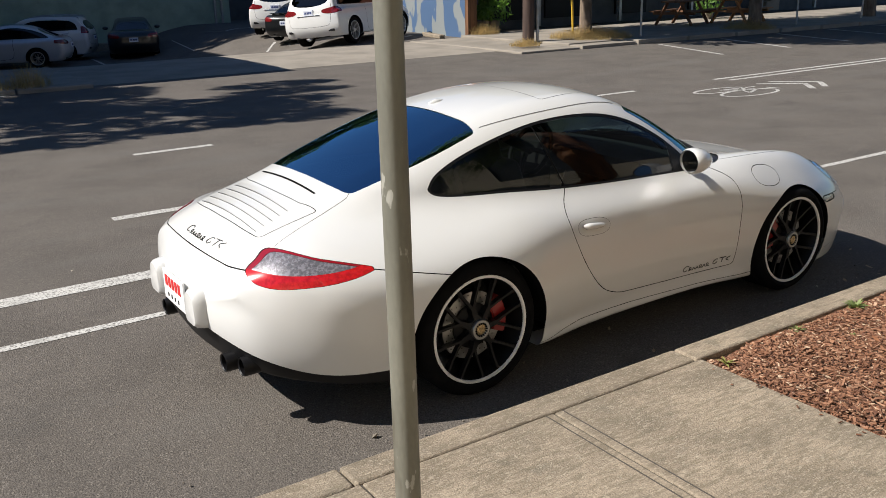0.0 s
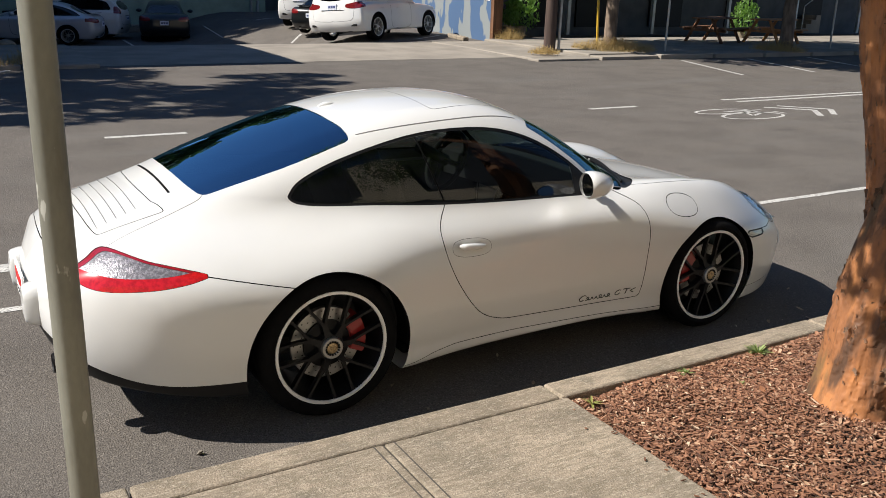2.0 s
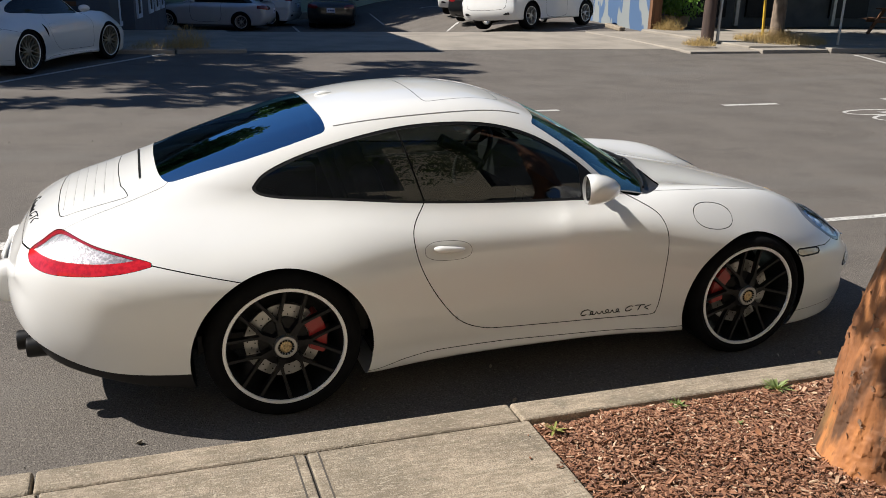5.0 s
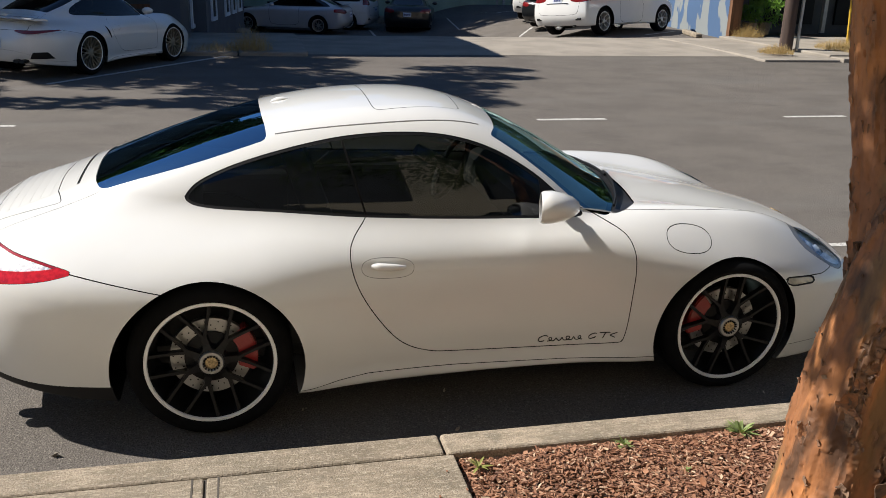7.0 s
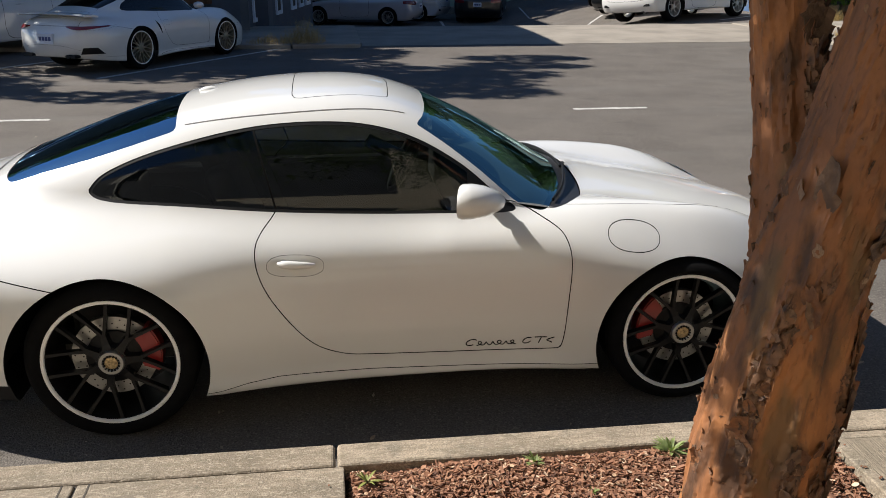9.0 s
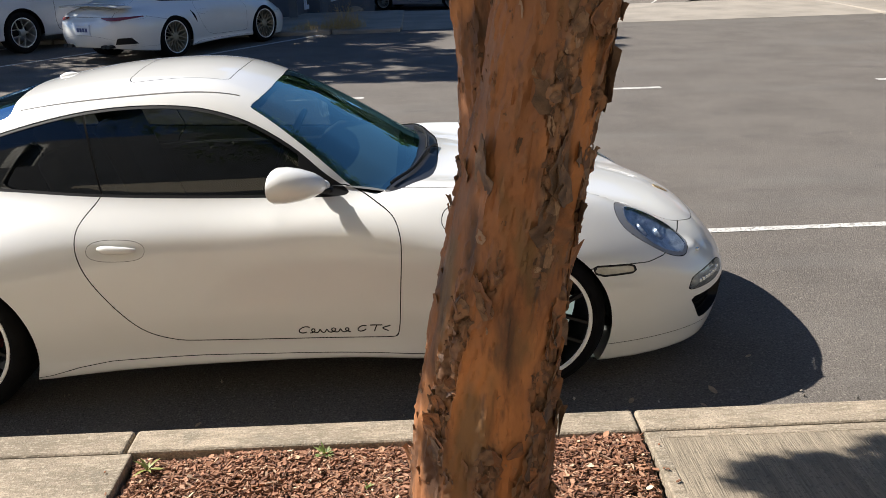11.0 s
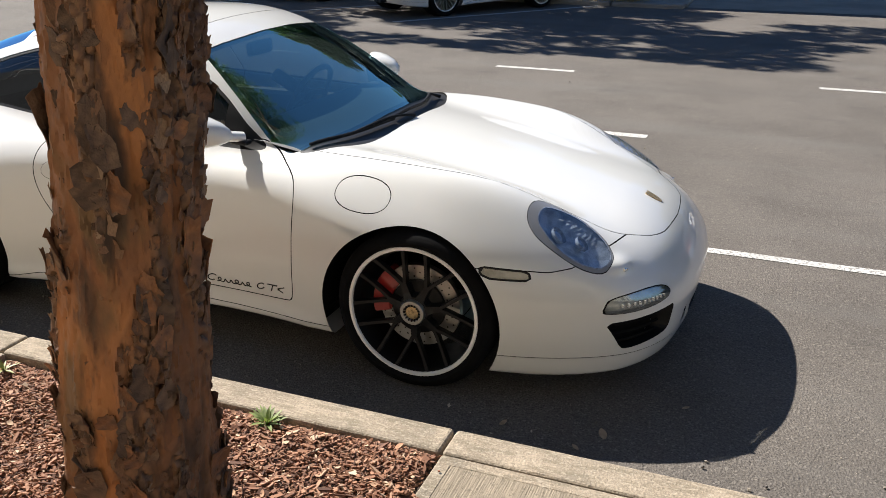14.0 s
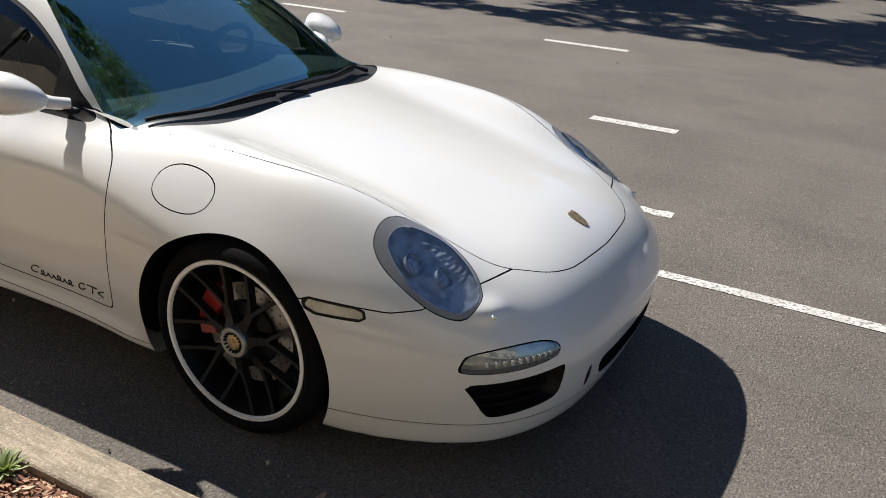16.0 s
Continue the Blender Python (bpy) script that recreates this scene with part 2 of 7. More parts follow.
def smooth_outline(points, n=5):
    """A closed smooth outline that passes through all the points."""
    p = np.array(points, float)
    out = []
    for i in range(len(p)):
        p0, p1, p2, p3 = p[i - 1], p[i], p[(i + 1) % len(p)], p[(i + 2) % len(p)]
        t1 = np.linalg.norm(p1 - p0) ** 0.5
        t2 = t1 + np.linalg.norm(p2 - p1) ** 0.5
        t3 = t2 + np.linalg.norm(p3 - p2) ** 0.5
        for t in np.linspace(t1, t2, n, endpoint=False):
            a1 = (t1 - t) / t1 * p0 + t / t1 * p1
            a2 = (t2 - t) / (t2 - t1) * p1 + (t - t1) / (t2 - t1) * p2
            a3 = (t3 - t) / (t3 - t2) * p2 + (t - t2) / (t3 - t2) * p3
            b1 = (t2 - t) / t2 * a1 + t / t2 * a2
            b2 = (t3 - t) / (t3 - t1) * a2 + (t - t1) / (t3 - t1) * a3
            out.append((t2 - t) / (t2 - t1) * b1 + (t - t1) / (t2 - t1) * b2)
    return np.array(out)


def rounded(points, steps=3):
    """A closed outline with its corners cut round."""
    p = np.array(points, float)
    for _ in range(steps):
        q = np.roll(p, -1, axis=0)
        p = np.stack([0.75 * p + 0.25 * q, 0.25 * p + 0.75 * q], 1).reshape(-1, 2)
    return p

# ---- shell surfaces: a car body as smoothly joined faces ----


class Curve:
    """A natural cubic spline through (x, value) pairs, straight beyond its ends."""

    def __init__(self, *pts):
        self.x, self.v = np.array([p[0] for p in pts], float), np.array([p[1] for p in pts], float)
        n, h = len(self.x), np.diff(self.x)
        a, r = np.eye(n), np.zeros(n)
        for i in range(1, n - 1):
            a[i, i - 1], a[i, i], a[i, i + 1] = h[i - 1], 2 * (h[i - 1] + h[i]), h[i]
            r[i] = 6 * ((self.v[i + 1] - self.v[i]) / h[i] - (self.v[i] - self.v[i - 1]) / h[i - 1])
        self.m = np.linalg.solve(a, r)
        self.h = h

    def __call__(self, x):
        x = np.asarray(x, float)
        i = np.clip(np.searchsorted(self.x, x) - 1, 0, len(self.x) - 2)
        h, xc = self.h[i], np.clip(x, self.x[0], self.x[-1])
        a, b = (self.x[i + 1] - xc) / h, (xc - self.x[i]) / h
        v = a * self.v[i] + b * self.v[i + 1] + ((a ** 3 - a) * self.m[i] + (b ** 3 - b) * self.m[i + 1]) * h * h / 6
        s0 = (self.v[1] - self.v[0]) / self.h[0] - self.h[0] * self.m[1] / 6
        s1 = (self.v[-1] - self.v[-2]) / self.h[-1] + self.h[-1] * self.m[-2] / 6
        return v + np.where(x < self.x[0], (x - self.x[0]) * s0, 0) + np.where(x > self.x[-1], (x - self.x[-1]) * s1, 0)


def smax(a, b, k):
    h = np.maximum(k - np.abs(a - b), 0) / k
    return np.maximum(a, b) + h * h * k * 0.25


def smin(a, b, k):
    return -smax(-a, -b, k)


def bell(x, mid, width):
    return np.exp(-((x - mid) / width) ** 2)


def step(x, a, b):
    t = np.clip((x - a) / (b - a), 0, 1)
    return t * t * (3 - 2 * t)


def shell(field, x0, x1, z0, stations, turns, fans):
    """Meshes the right or left half (y >= 0) of field < 0 by rays from a spine from (x0, 0, z0) to (x1, 0, z0)."""
    sp, ph, end = [], [], []
    for k in range(fans):
        sp.append(x0), ph.append(-math.pi / 2 * (1 - k / fans))
    for k in range(stations + 1):
        sp.append(x0 + (x1 - x0) * k / stations), ph.append(0.0)
    for k in range(1, fans + 1):
        sp.append(x1), ph.append(math.pi / 2 * k / fans)
    sp, ph = np.array(sp)[:, None], np.array(ph)[:, None]
    th = np.linspace(-math.pi / 2, math.pi / 2, turns)[None, :]
    dx, dy, dz = np.sin(ph) + 0 * th, np.cos(ph) * np.cos(th), np.cos(ph) * np.sin(th)
    zz = z0(sp) if callable(z0) else z0 + 0 * sp
    lo, hi = np.zeros_like(dx), np.full_like(dx, 2.6)
    for r in np.linspace(0.05, 2.6, 52)[::-1]:
        f = field(sp + r * dx, r * dy, zz + r * dz)
        hi = np.where(f > 0, np.where(lo > 0, hi, r), hi)
        lo = np.where((f <= 0) & (lo == 0), r, lo)
    for _ in range(22):
        mid = (lo + hi) / 2
        f = field(sp + mid * dx, mid * dy, zz + mid * dz)
        lo, hi = np.where(f <= 0, mid, lo), np.where(f > 0, mid, hi)
    v = np.stack([sp + lo * dx, lo * dy, zz + lo * dz], -1)
    n1, n2 = v.shape[:2]
    v = v.reshape(-1, 3)
    e = 0.004
    g = np.stack([field(v[:, 0] + e, v[:, 1], v[:, 2]) - field(v[:, 0] - e, v[:, 1], v[:, 2]),
                  field(v[:, 0], np.abs(v[:, 1] + e), v[:, 2]) - field(v[:, 0], np.abs(v[:, 1] - e), v[:, 2]),
                  field(v[:, 0], v[:, 1], v[:, 2] + e) - field(v[:, 0], v[:, 1], v[:, 2] - e)], -1)
    nrm = g / np.maximum(np.linalg.norm(g, axis=1, keepdims=True), 1e-9)
    i, j = np.meshgrid(np.arange(n1 - 1), np.arange(n2 - 1), indexing="ij")
    a = (i * n2 + j).ravel()
    tris = np.concatenate([np.stack([a, a + n2 + 1, a + n2], 1), np.stack([a, a + 1, a + n2 + 1], 1)])
    return v, nrm, tris


def clip(s, f):
    """The part of a shell (verts, normals, triangles) on which f, given at its verts, is below zero."""
    v, n, t = s
    inside = f < 0
    c = inside[t].sum(1)
    keep, cut = t[c == 3], t[(c == 1) | (c == 2)]
    nv, nn, out, seen, base = [], [], [], {}, len(v)

    def between(a, b):
        key = (a, b) if a < b else (b, a)
        if key not in seen:
            w = f[key[0]] / (f[key[0]] - f[key[1]])
            nv.append(v[key[0]] * (1 - w) + v[key[1]] * w)
            nn.append(n[key[0]] * (1 - w) + n[key[1]] * w)
            seen[key] = base + len(nv) - 1
        return seen[key]

    for tri in cut:
        k = [int(q) for q in tri]
        ins = [bool(inside[q]) for q in k]
        while not (ins[0] and not ins[2]):
            k, ins = k[1:] + k[:1], ins[1:] + ins[:1]
        if ins[1]:
            p, q = between(k[1], k[2]), between(k[2], k[0])
            out += [(k[0], k[1], p), (k[0], p, q)]
        else:
            p, q = between(k[0], k[1]), between(k[2], k[0])
            out.append((k[0], p, q))
    t = np.concatenate([keep, np.array(out, dtype=int).reshape(-1, 3)]) if len(out) else keep
    if nv:
        nn = np.array(nn)
        v, n = np.concatenate([v, np.array(nv)]), np.concatenate([n, nn / np.maximum(np.linalg.norm(nn, axis=1, keepdims=True), 1e-9)])
    used = np.unique(t)
    back = np.zeros(len(v), dtype=int)
    back[used] = np.arange(len(used))
    return v[used], n[used], back[t]


def outline_distance(p, poly):
    """Signed distance of plane points to a closed outline, below zero inside."""
    p, a = np.asarray(p, float), np.asarray(poly, float)
    b = np.roll(a, -1, axis=0)
    best, inside = np.full(len(p), 1e9), np.zeros(len(p), bool)
    for (ax, ay), (bx, by) in zip(a, b):
        ex, ey = bx - ax, by - ay
        w = np.clip(((p[:, 0] - ax) * ex + (p[:, 1] - ay) * ey) / max(ex * ex + ey * ey, 1e-12), 0, 1)
        best = np.minimum(best, (p[:, 0] - ax - w * ex) ** 2 + (p[:, 1] - ay - w * ey) ** 2)
        cross = ((ay > p[:, 1]) != (by > p[:, 1])) & (p[:, 0] < ex * (p[:, 1] - ay) / (by - ay if by != ay else 1e-12) + ax)
        inside ^= cross
    return np.where(inside, -1, 1) * np.sqrt(best)


def split(s, dist, gap=0.0018):
    """Cuts a shell along an outline into the panel inside, the rest, and the seam between them."""
    d = dist(s[0])
    inner, outer = clip(s, d + gap), clip(s, gap - d)
    # the distance rides along as a fourth coordinate, so that both cuts agree
    seam = clip((np.column_stack([s[0], d]), s[1], s[2]), d - gap)
    seam = clip(seam, -seam[0][:, 3] - gap)
    return inner, outer, (seam[0][:, :3], seam[1], seam[2])


def sunk(s, depth):
    return s[0] - s[1] * depth, s[1], s[2]


def joined(*shells):
    """Joins shells into one and welds the points that they share."""
    v, n, t, k = [], [], [], 0
    for s in shells:
        v.append(s[0]), n.append(s[1]), t.append(s[2] + k)
        k += len(s[0])
    v, n, t = np.concatenate(v), np.concatenate(n), np.concatenate(t)
    _, first, back = np.unique(np.round(v, 5), axis=0, return_index=True, return_inverse=True)
    t = back.reshape(-1)[t]
    t = t[(t[:, 0] != t[:, 1]) & (t[:, 1] != t[:, 2]) & (t[:, 0] != t[:, 2])]
    return v[first], n[first], t


def pieces(s, least=0.03):
    """The loose pieces of a shell that are longer than the least length."""
    v, n, t = joined(s)
    up = list(range(len(v)))

    def root(a):
        while up[a] != a:
            up[a] = up[up[a]]
            a = up[a]
        return a

    for a, b, c in t.tolist():
        up[root(b)] = root(a)
        up[root(c)] = root(a)
    roots = np.array([root(a) for a in range(len(v))])
    out = []
    for q in np.unique(roots[t[:, 0]]):
        own = t[roots[t[:, 0]] == q]
        used = np.unique(own)
        if np.linalg.norm(np.ptp(v[used], axis=0)) > least:
            back = np.zeros(len(v), dtype=int)
            back[used] = np.arange(len(used))
            out.append((v[used], n[used], back[own]))
    return out


def mirrored(s):
    f = np.array([1, -1, 1.0])
    return s[0] * f, s[1] * f, s[2][:, ::-1]


def shell_object(name, s, mat, parent, label=""):
    return mesh_object(name, s[0], s[2], mat, parent, True, s[1], label)

# ---- the white coupe: x runs from its rear axle to its nose, y across, z up from the road ----
HALF = Curve((-1.2, 0.78), (-0.9, 0.86), (-0.6, 0.905), (-0.3, 0.922), (0, 0.926), (0.3, 0.912), (0.6, 0.868), (0.9, 0.842), (1.3, 0.835),
             (1.7, 0.84), (1.95, 0.862), (2.3, 0.885), (2.6, 0.875), (2.85, 0.84), (3.1, 0.76))
FALL = Curve((-1.2, 2.2), (-0.6, 2.3), (0, 1.7), (0.5, 0.9), (0.9, 0.55), (1.7, 0.6), (2.1, 1.0), (2.5, 1.3), (3.1, 1.8))
DECK = Curve((-1.2, 0.68), (-1.0, 0.755), (-0.8, 0.815), (-0.5, 0.86), (0, 0.882), (0.6, 0.89), (1.2, 0.885), (1.7, 0.89), (1.95, 0.875), (2.2, 0.84),
             (2.5, 0.785), (2.8, 0.715), (3.0, 0.66), (3.1, 0.625), (3.2, 0.575), (3.3, 0.50))
RIDGE = Curve((1.3, 0), (1.65, 0.0), (1.95, 0.045), (2.2, 0.095), (2.45, 0.122), (2.7, 0.112), (2.9, 0.058), (3.05, 0.015), (3.3, 0.0))
NOSE = Curve((0.1, 3.26), (0.17, 3.295), (0.3, 3.325), (0.4, 3.332), (0.5, 3.302), (0.58, 3.235), (0.7, 3.05))
NOSE_BOW = Curve((0, 0), (0.25, 0.012), (0.49, 0.075), (0.63, 0.17), (0.75, 0.325), (0.85, 0.53), (0.95, 0.8))
TAIL = Curve((0.15, -0.98), (0.3, -1.085), (0.42, -1.13), (0.55, -1.135), (0.66, -1.11), (0.74, -1.06), (0.82, -0.96))
TAIL_BOW = Curve((0, 0), (0.3, 0.022), (0.5, 0.07), (0.65, 0.155), (0.78, 0.32), (0.88, 0.52), (0.95, 0.75))
ROOF = Curve((-1.1, 0.655), (-1.03, 0.725), (-0.95, 0.788), (-0.86, 0.838), (-0.74, 0.888), (-0.58, 0.952), (-0.4, 1.03), (-0.15, 1.126), (0.1, 1.207), (0.33, 1.263),
             (0.55, 1.297), (0.8, 1.313), (1.0, 1.309), (1.15, 1.286), (1.3, 1.238), (1.5, 1.152), (1.7, 1.043), (1.9, 0.922), (2.1, 0.80))
ROOF_CROWN = Curve((-1.1, 0.25), (-0.6, 0.18), (-0.2, 0.22), (0.3, 0.21), (0.7, 0.18), (1.1, 0.19), (1.35, 0.24), (1.7, 0.34), (2.1, 0.4))
CABIN = Curve((-1.1, 0.40), (-0.6, 0.47), (-0.3, 0.555), (0, 0.625), (0.3, 0.668), (0.66, 0.692), (1.0, 0.70), (1.4, 0.685), (1.7, 0.645), (2.0, 0.58))
FLOOR = Curve((-1.2, 0.30), (-0.8, 0.22), (-0.4, 0.17), (0.2, 0.15), (0.45, 0.16), (0.9, 0.17), (1.95, 0.16), (2.4, 0.125), (2.8, 0.112), (3.3, 0.118))


def coupe_field(x, y, z):
    y = np.abs(y)
    w = HALF(x) - 1.6 * FALL(x) * np.maximum(z - 0.56, 0) ** 2 - 0.42 * np.maximum(0.48 - z, 0) ** 2
    door = step(x, 0.2, 0.8) * (1 - step(x, 1.7, 2.1))
    w = w - 1.3 * door * np.maximum(z - 0.70, 0) ** 2
    w = w + 0.020 * bell(z, 0.185, 0.045) * step(x, 0.30, 0.42) * (1 - step(x, 1.85, 2.05))
    f = y - w
    bow = (NOSE_BOW(y + 0.01) - NOSE_BOW(y - 0.01)) / 0.02
    f = smax(f, (x - NOSE(z) + NOSE_BOW(y)) / np.sqrt(1 + bow * bow), 0.10)
    bow = (TAIL_BOW(y + 0.01) - TAIL_BOW(y - 0.01)) / 0.02
    f = smax(f, (TAIL(z) + TAIL_BOW(y) - x) / np.sqrt(1 + bow * bow), 0.12)
    crown = 0.10 + 0.12 * step(x, 1.6, 2.4)
    top = DECK(x) - crown * y * y + RIDGE(x) * bell(y, 0.655 - 0.03 * step(x, 2.3, 3.0), 0.155)
    f = smax(f, (z - top) * 0.95, 0.13)
    # pod of the lamp washer below each headlamp
    f = f - 0.022 * bell(x, 3.06, 0.06) * bell(y, 0.61, 0.05) * bell(z, 0.538, 0.026)
    f = smax(f, FLOOR(x) - z, 0.02)
    h = np.maximum(z - 0.87, -0.2)
    g = y - (CABIN(x) - 0.40 * h - 0.42 * h * np.abs(h))
    r = (z - ROOF(x) + ROOF_CROWN(x) * y * y) * 0.88
    g = smax(smax(g * 0.92, r, 0.11), 0.70 - z, 0.02)
    g = np.maximum(g, -0.98 - x)
    return smin(f, g, 0.05 + 0.10 * (1 - step(x, -0.5, 0.4)))


def side_view(poly):
    return lambda v: outline_distance(v[:, [0, 2]], poly)


def top_view(poly):
    return lambda v: outline_distance(np.stack([v[:, 0], np.abs(v[:, 1])], 1), poly)
def ellipse(cx, cy, a, b, n=28, tilt=0.0, power=2.0):
    w = np.arange(n) * 2 * math.pi / n
    c, s = np.cos(w), np.sin(w)
    p = np.stack([a * np.sign(c) * np.abs(c) ** (2 / power), b * np.sign(s) * np.abs(s) ** (2 / power)], 1)
    ct, st = math.cos(tilt), math.sin(tilt)
    return p @ np.array([[ct, st], [-st, ct]]) + np.array([cx, cy])


def front_view(poly):
    return lambda v: np.maximum(outline_distance(np.stack([np.abs(v[:, 1]), v[:, 2]], 1), poly), 1.5 - v[:, 0])


WINDOW = smooth_outline([(-0.082, 0.955), (-0.074, 0.968), (-0.038, 1.006), (0.09, 1.068), (0.32, 1.137), (0.59, 1.189), (0.86, 1.203), (1.06, 1.186), (1.24, 1.133), (1.42, 1.032),
                         (1.55, 0.925), (1.645, 0.851), (1.63, 0.843), (1.3, 0.85), (0.663, 0.874), (0.31, 0.899), (-0.03, 0.921), (-0.07, 0.937)])
REAR_SCREEN = rounded([(0.245, -0.4), (0.248, 0.2), (0.26, 0.40), (0.263, 0.455), (0.258, 0.472), (0.235, 0.48), (0.05, 0.492), (-0.138, 0.484), (-0.39, 0.447), (-0.42, 0.435), (-0.44, 0.41), (-0.458, 0.34), (-0.468, 0.14), (-0.472, -0.4)], 1)
SCREEN = rounded([(1.325, -0.4), (1.312, 0.2), (1.285, 0.42), (1.255, 0.478), (1.248, 0.493), (1.262, 0.503), (1.49, 0.598), (1.735, 0.672), (1.77, 0.672), (1.795, 0.645), (1.885, 0.45), (1.93, 0.2), (1.945, -0.4)], 1)
COWL = rounded([(1.84, -0.4), (1.84, 0.50), (1.785, 0.645), (1.795, 0.668), (1.86, 0.648), (1.915, 0.60), (1.96, 0.53), (2.005, 0.36), (2.020, 0.15), (2.024, -0.4)], 2)
HEADLAMP = smooth_outline([(2.742, 0.69), (2.733, 0.635), (2.765, 0.564), (2.888, 0.524), (3.002, 0.553), (3.048, 0.604), (3.040, 0.666), (2.957, 0.715), (2.85, 0.727), (2.775, 0.716)])
TAILLAMP = smooth_outline([(-0.985, 0.73), (-0.93, 0.772), (-0.853, 0.81), (-0.706, 0.776), (-0.60, 0.752), (-0.505, 0.724), (-0.56, 0.708), (-0.65, 0.693), (-0.78, 0.682), (-0.93, 0.682), (-0.978, 0.702)])
MARKER = rounded([(2.60, 0.556), (2.70, 0.549), (2.79, 0.543), (2.80, 0.508), (2.73, 0.508), (2.63, 0.511)], 1)
DAYLAMP = rounded([(0.722, 0.377), (0.716, 0.41), (0.705, 0.44), (0.61, 0.454), (0.525, 0.451), (0.482, 0.432), (0.482, 0.405), (0.527, 0.393), (0.62, 0.382)], 2)
INTAKE = rounded([(0.712, 0.341), (0.690, 0.344), (0.58, 0.355), (0.485, 0.364), (0.470, 0.363), (0.468, 0.340), (0.468, 0.285), (0.474, 0.258), (0.50, 0.245), (0.58, 0.232), (0.645, 0.224), (0.662, 0.232), (0.69, 0.295)], 1)
MIDDLE_INTAKE = rounded([(-0.4, 0.305), (0.20, 0.302), (0.275, 0.298), (0.262, 0.24), (0.22, 0.222), (-0.4, 0.208)], 2)
SLIT = ellipse(0.335, 0.262, 0.012, 0.042)
BONNET = rounded([(1.60, -0.4), (1.60, 0.60), (1.92, 0.655), (2.2, 0.655), (2.46, 0.635), (2.70, 0.565), (2.87, 0.515), (2.973, 0.492), (3.03, 0.465), (3.07, 0.43), (3.155, 0.335), (3.195, 0.19), (3.212, -0.4)], 2)
SUNROOF = rounded([(0.732, -0.4), (0.732, 0.31), (0.735, 0.36), (0.745, 0.385), (0.78, 0.388), (1.09, 0.345), (1.125, 0.335), (1.145, 0.31), (1.17, -0.4)], 1)
ENGINE_LID = rounded([(-0.30, -0.4), (-0.30, 0.30), (-0.40, 0.442), (-0.567, 0.460), (-0.75, 0.495), (-0.87, 0.530), (-0.95, 0.56), (-1.05, 0.54), (-1.06, -0.4)], 1)
SPOILER = rounded([(-0.632, -0.4), (-0.625, 0.28), (-0.59, 0.41), (-0.588, 0.432), (-0.61, 0.434), (-0.83, 0.418), (-0.862, 0.408), (-0.872, 0.36), (-0.882, 0.21), (-0.893, -0.4)], 1)
DOOR = rounded([(0.664, 0.905), (0.655, 0.868), (0.598, 0.81), (0.572, 0.761), (0.583, 0.665), (0.640, 0.543), (0.739, 0.404), (0.816, 0.335), (0.918, 0.298), (1.0, 0.29), (1.415, 0.278),
                (1.80, 0.272), (1.828, 0.285), (1.84, 0.493), (1.853, 0.671), (1.84, 0.742), (1.813, 0.786), (1.73, 0.832), (1.66, 0.868), (1.60, 0.885)], 2)
FRONT_BUMPER = np.array([(2.4, 0.548), (2.784, 0.543), (2.85, 0.538), (2.924, 0.549), (3.009, 0.588), (3.063, 0.598), (3.2, 0.72), (3.6, 0.72), (3.6, -0.1), (2.4, -0.1)])
REAR_BUMPER = np.array([(0.1, 0.60), (-0.18, 0.65), (-0.516, 0.722), (-0.8, 0.75), (-0.98, 0.737), (-1.4, 0.735), (-1.4, -0.1), (0.1, -0.1)])
SILL = np.array([(0.3, 0.165), (0.42, 0.187), (0.52, 0.208), (0.645, 0.222), (1.026, 0.222), (1.56, 0.209), (1.956, 0.195), (2.1, 0.19), (2.1, 0.0), (0.3, 0.0)])
FLAP = ellipse(2.125, 0.745, 0.112, 0.055, tilt=-0.1, power=2.3)
HANDLE = ellipse(0.731, 0.692, 0.112, 0.041, tilt=-0.05, power=2.6)
VALANCE = Curve((0, 0.46), (0.25, 0.45), (0.46, 0.415), (0.65, 0.345), (0.76, 0.285), (0.87, 0.262), (1.0, 0.26))


def arches(v):
    d = np.minimum(np.hypot(v[:, 0] + 0.008, v[:, 2] - 0.303) - 0.386, np.hypot(v[:, 0] - 2.333, v[:, 2] - 0.300) - 0.363)
    return np.maximum(d, 0.45 - np.abs(v[:, 1]))


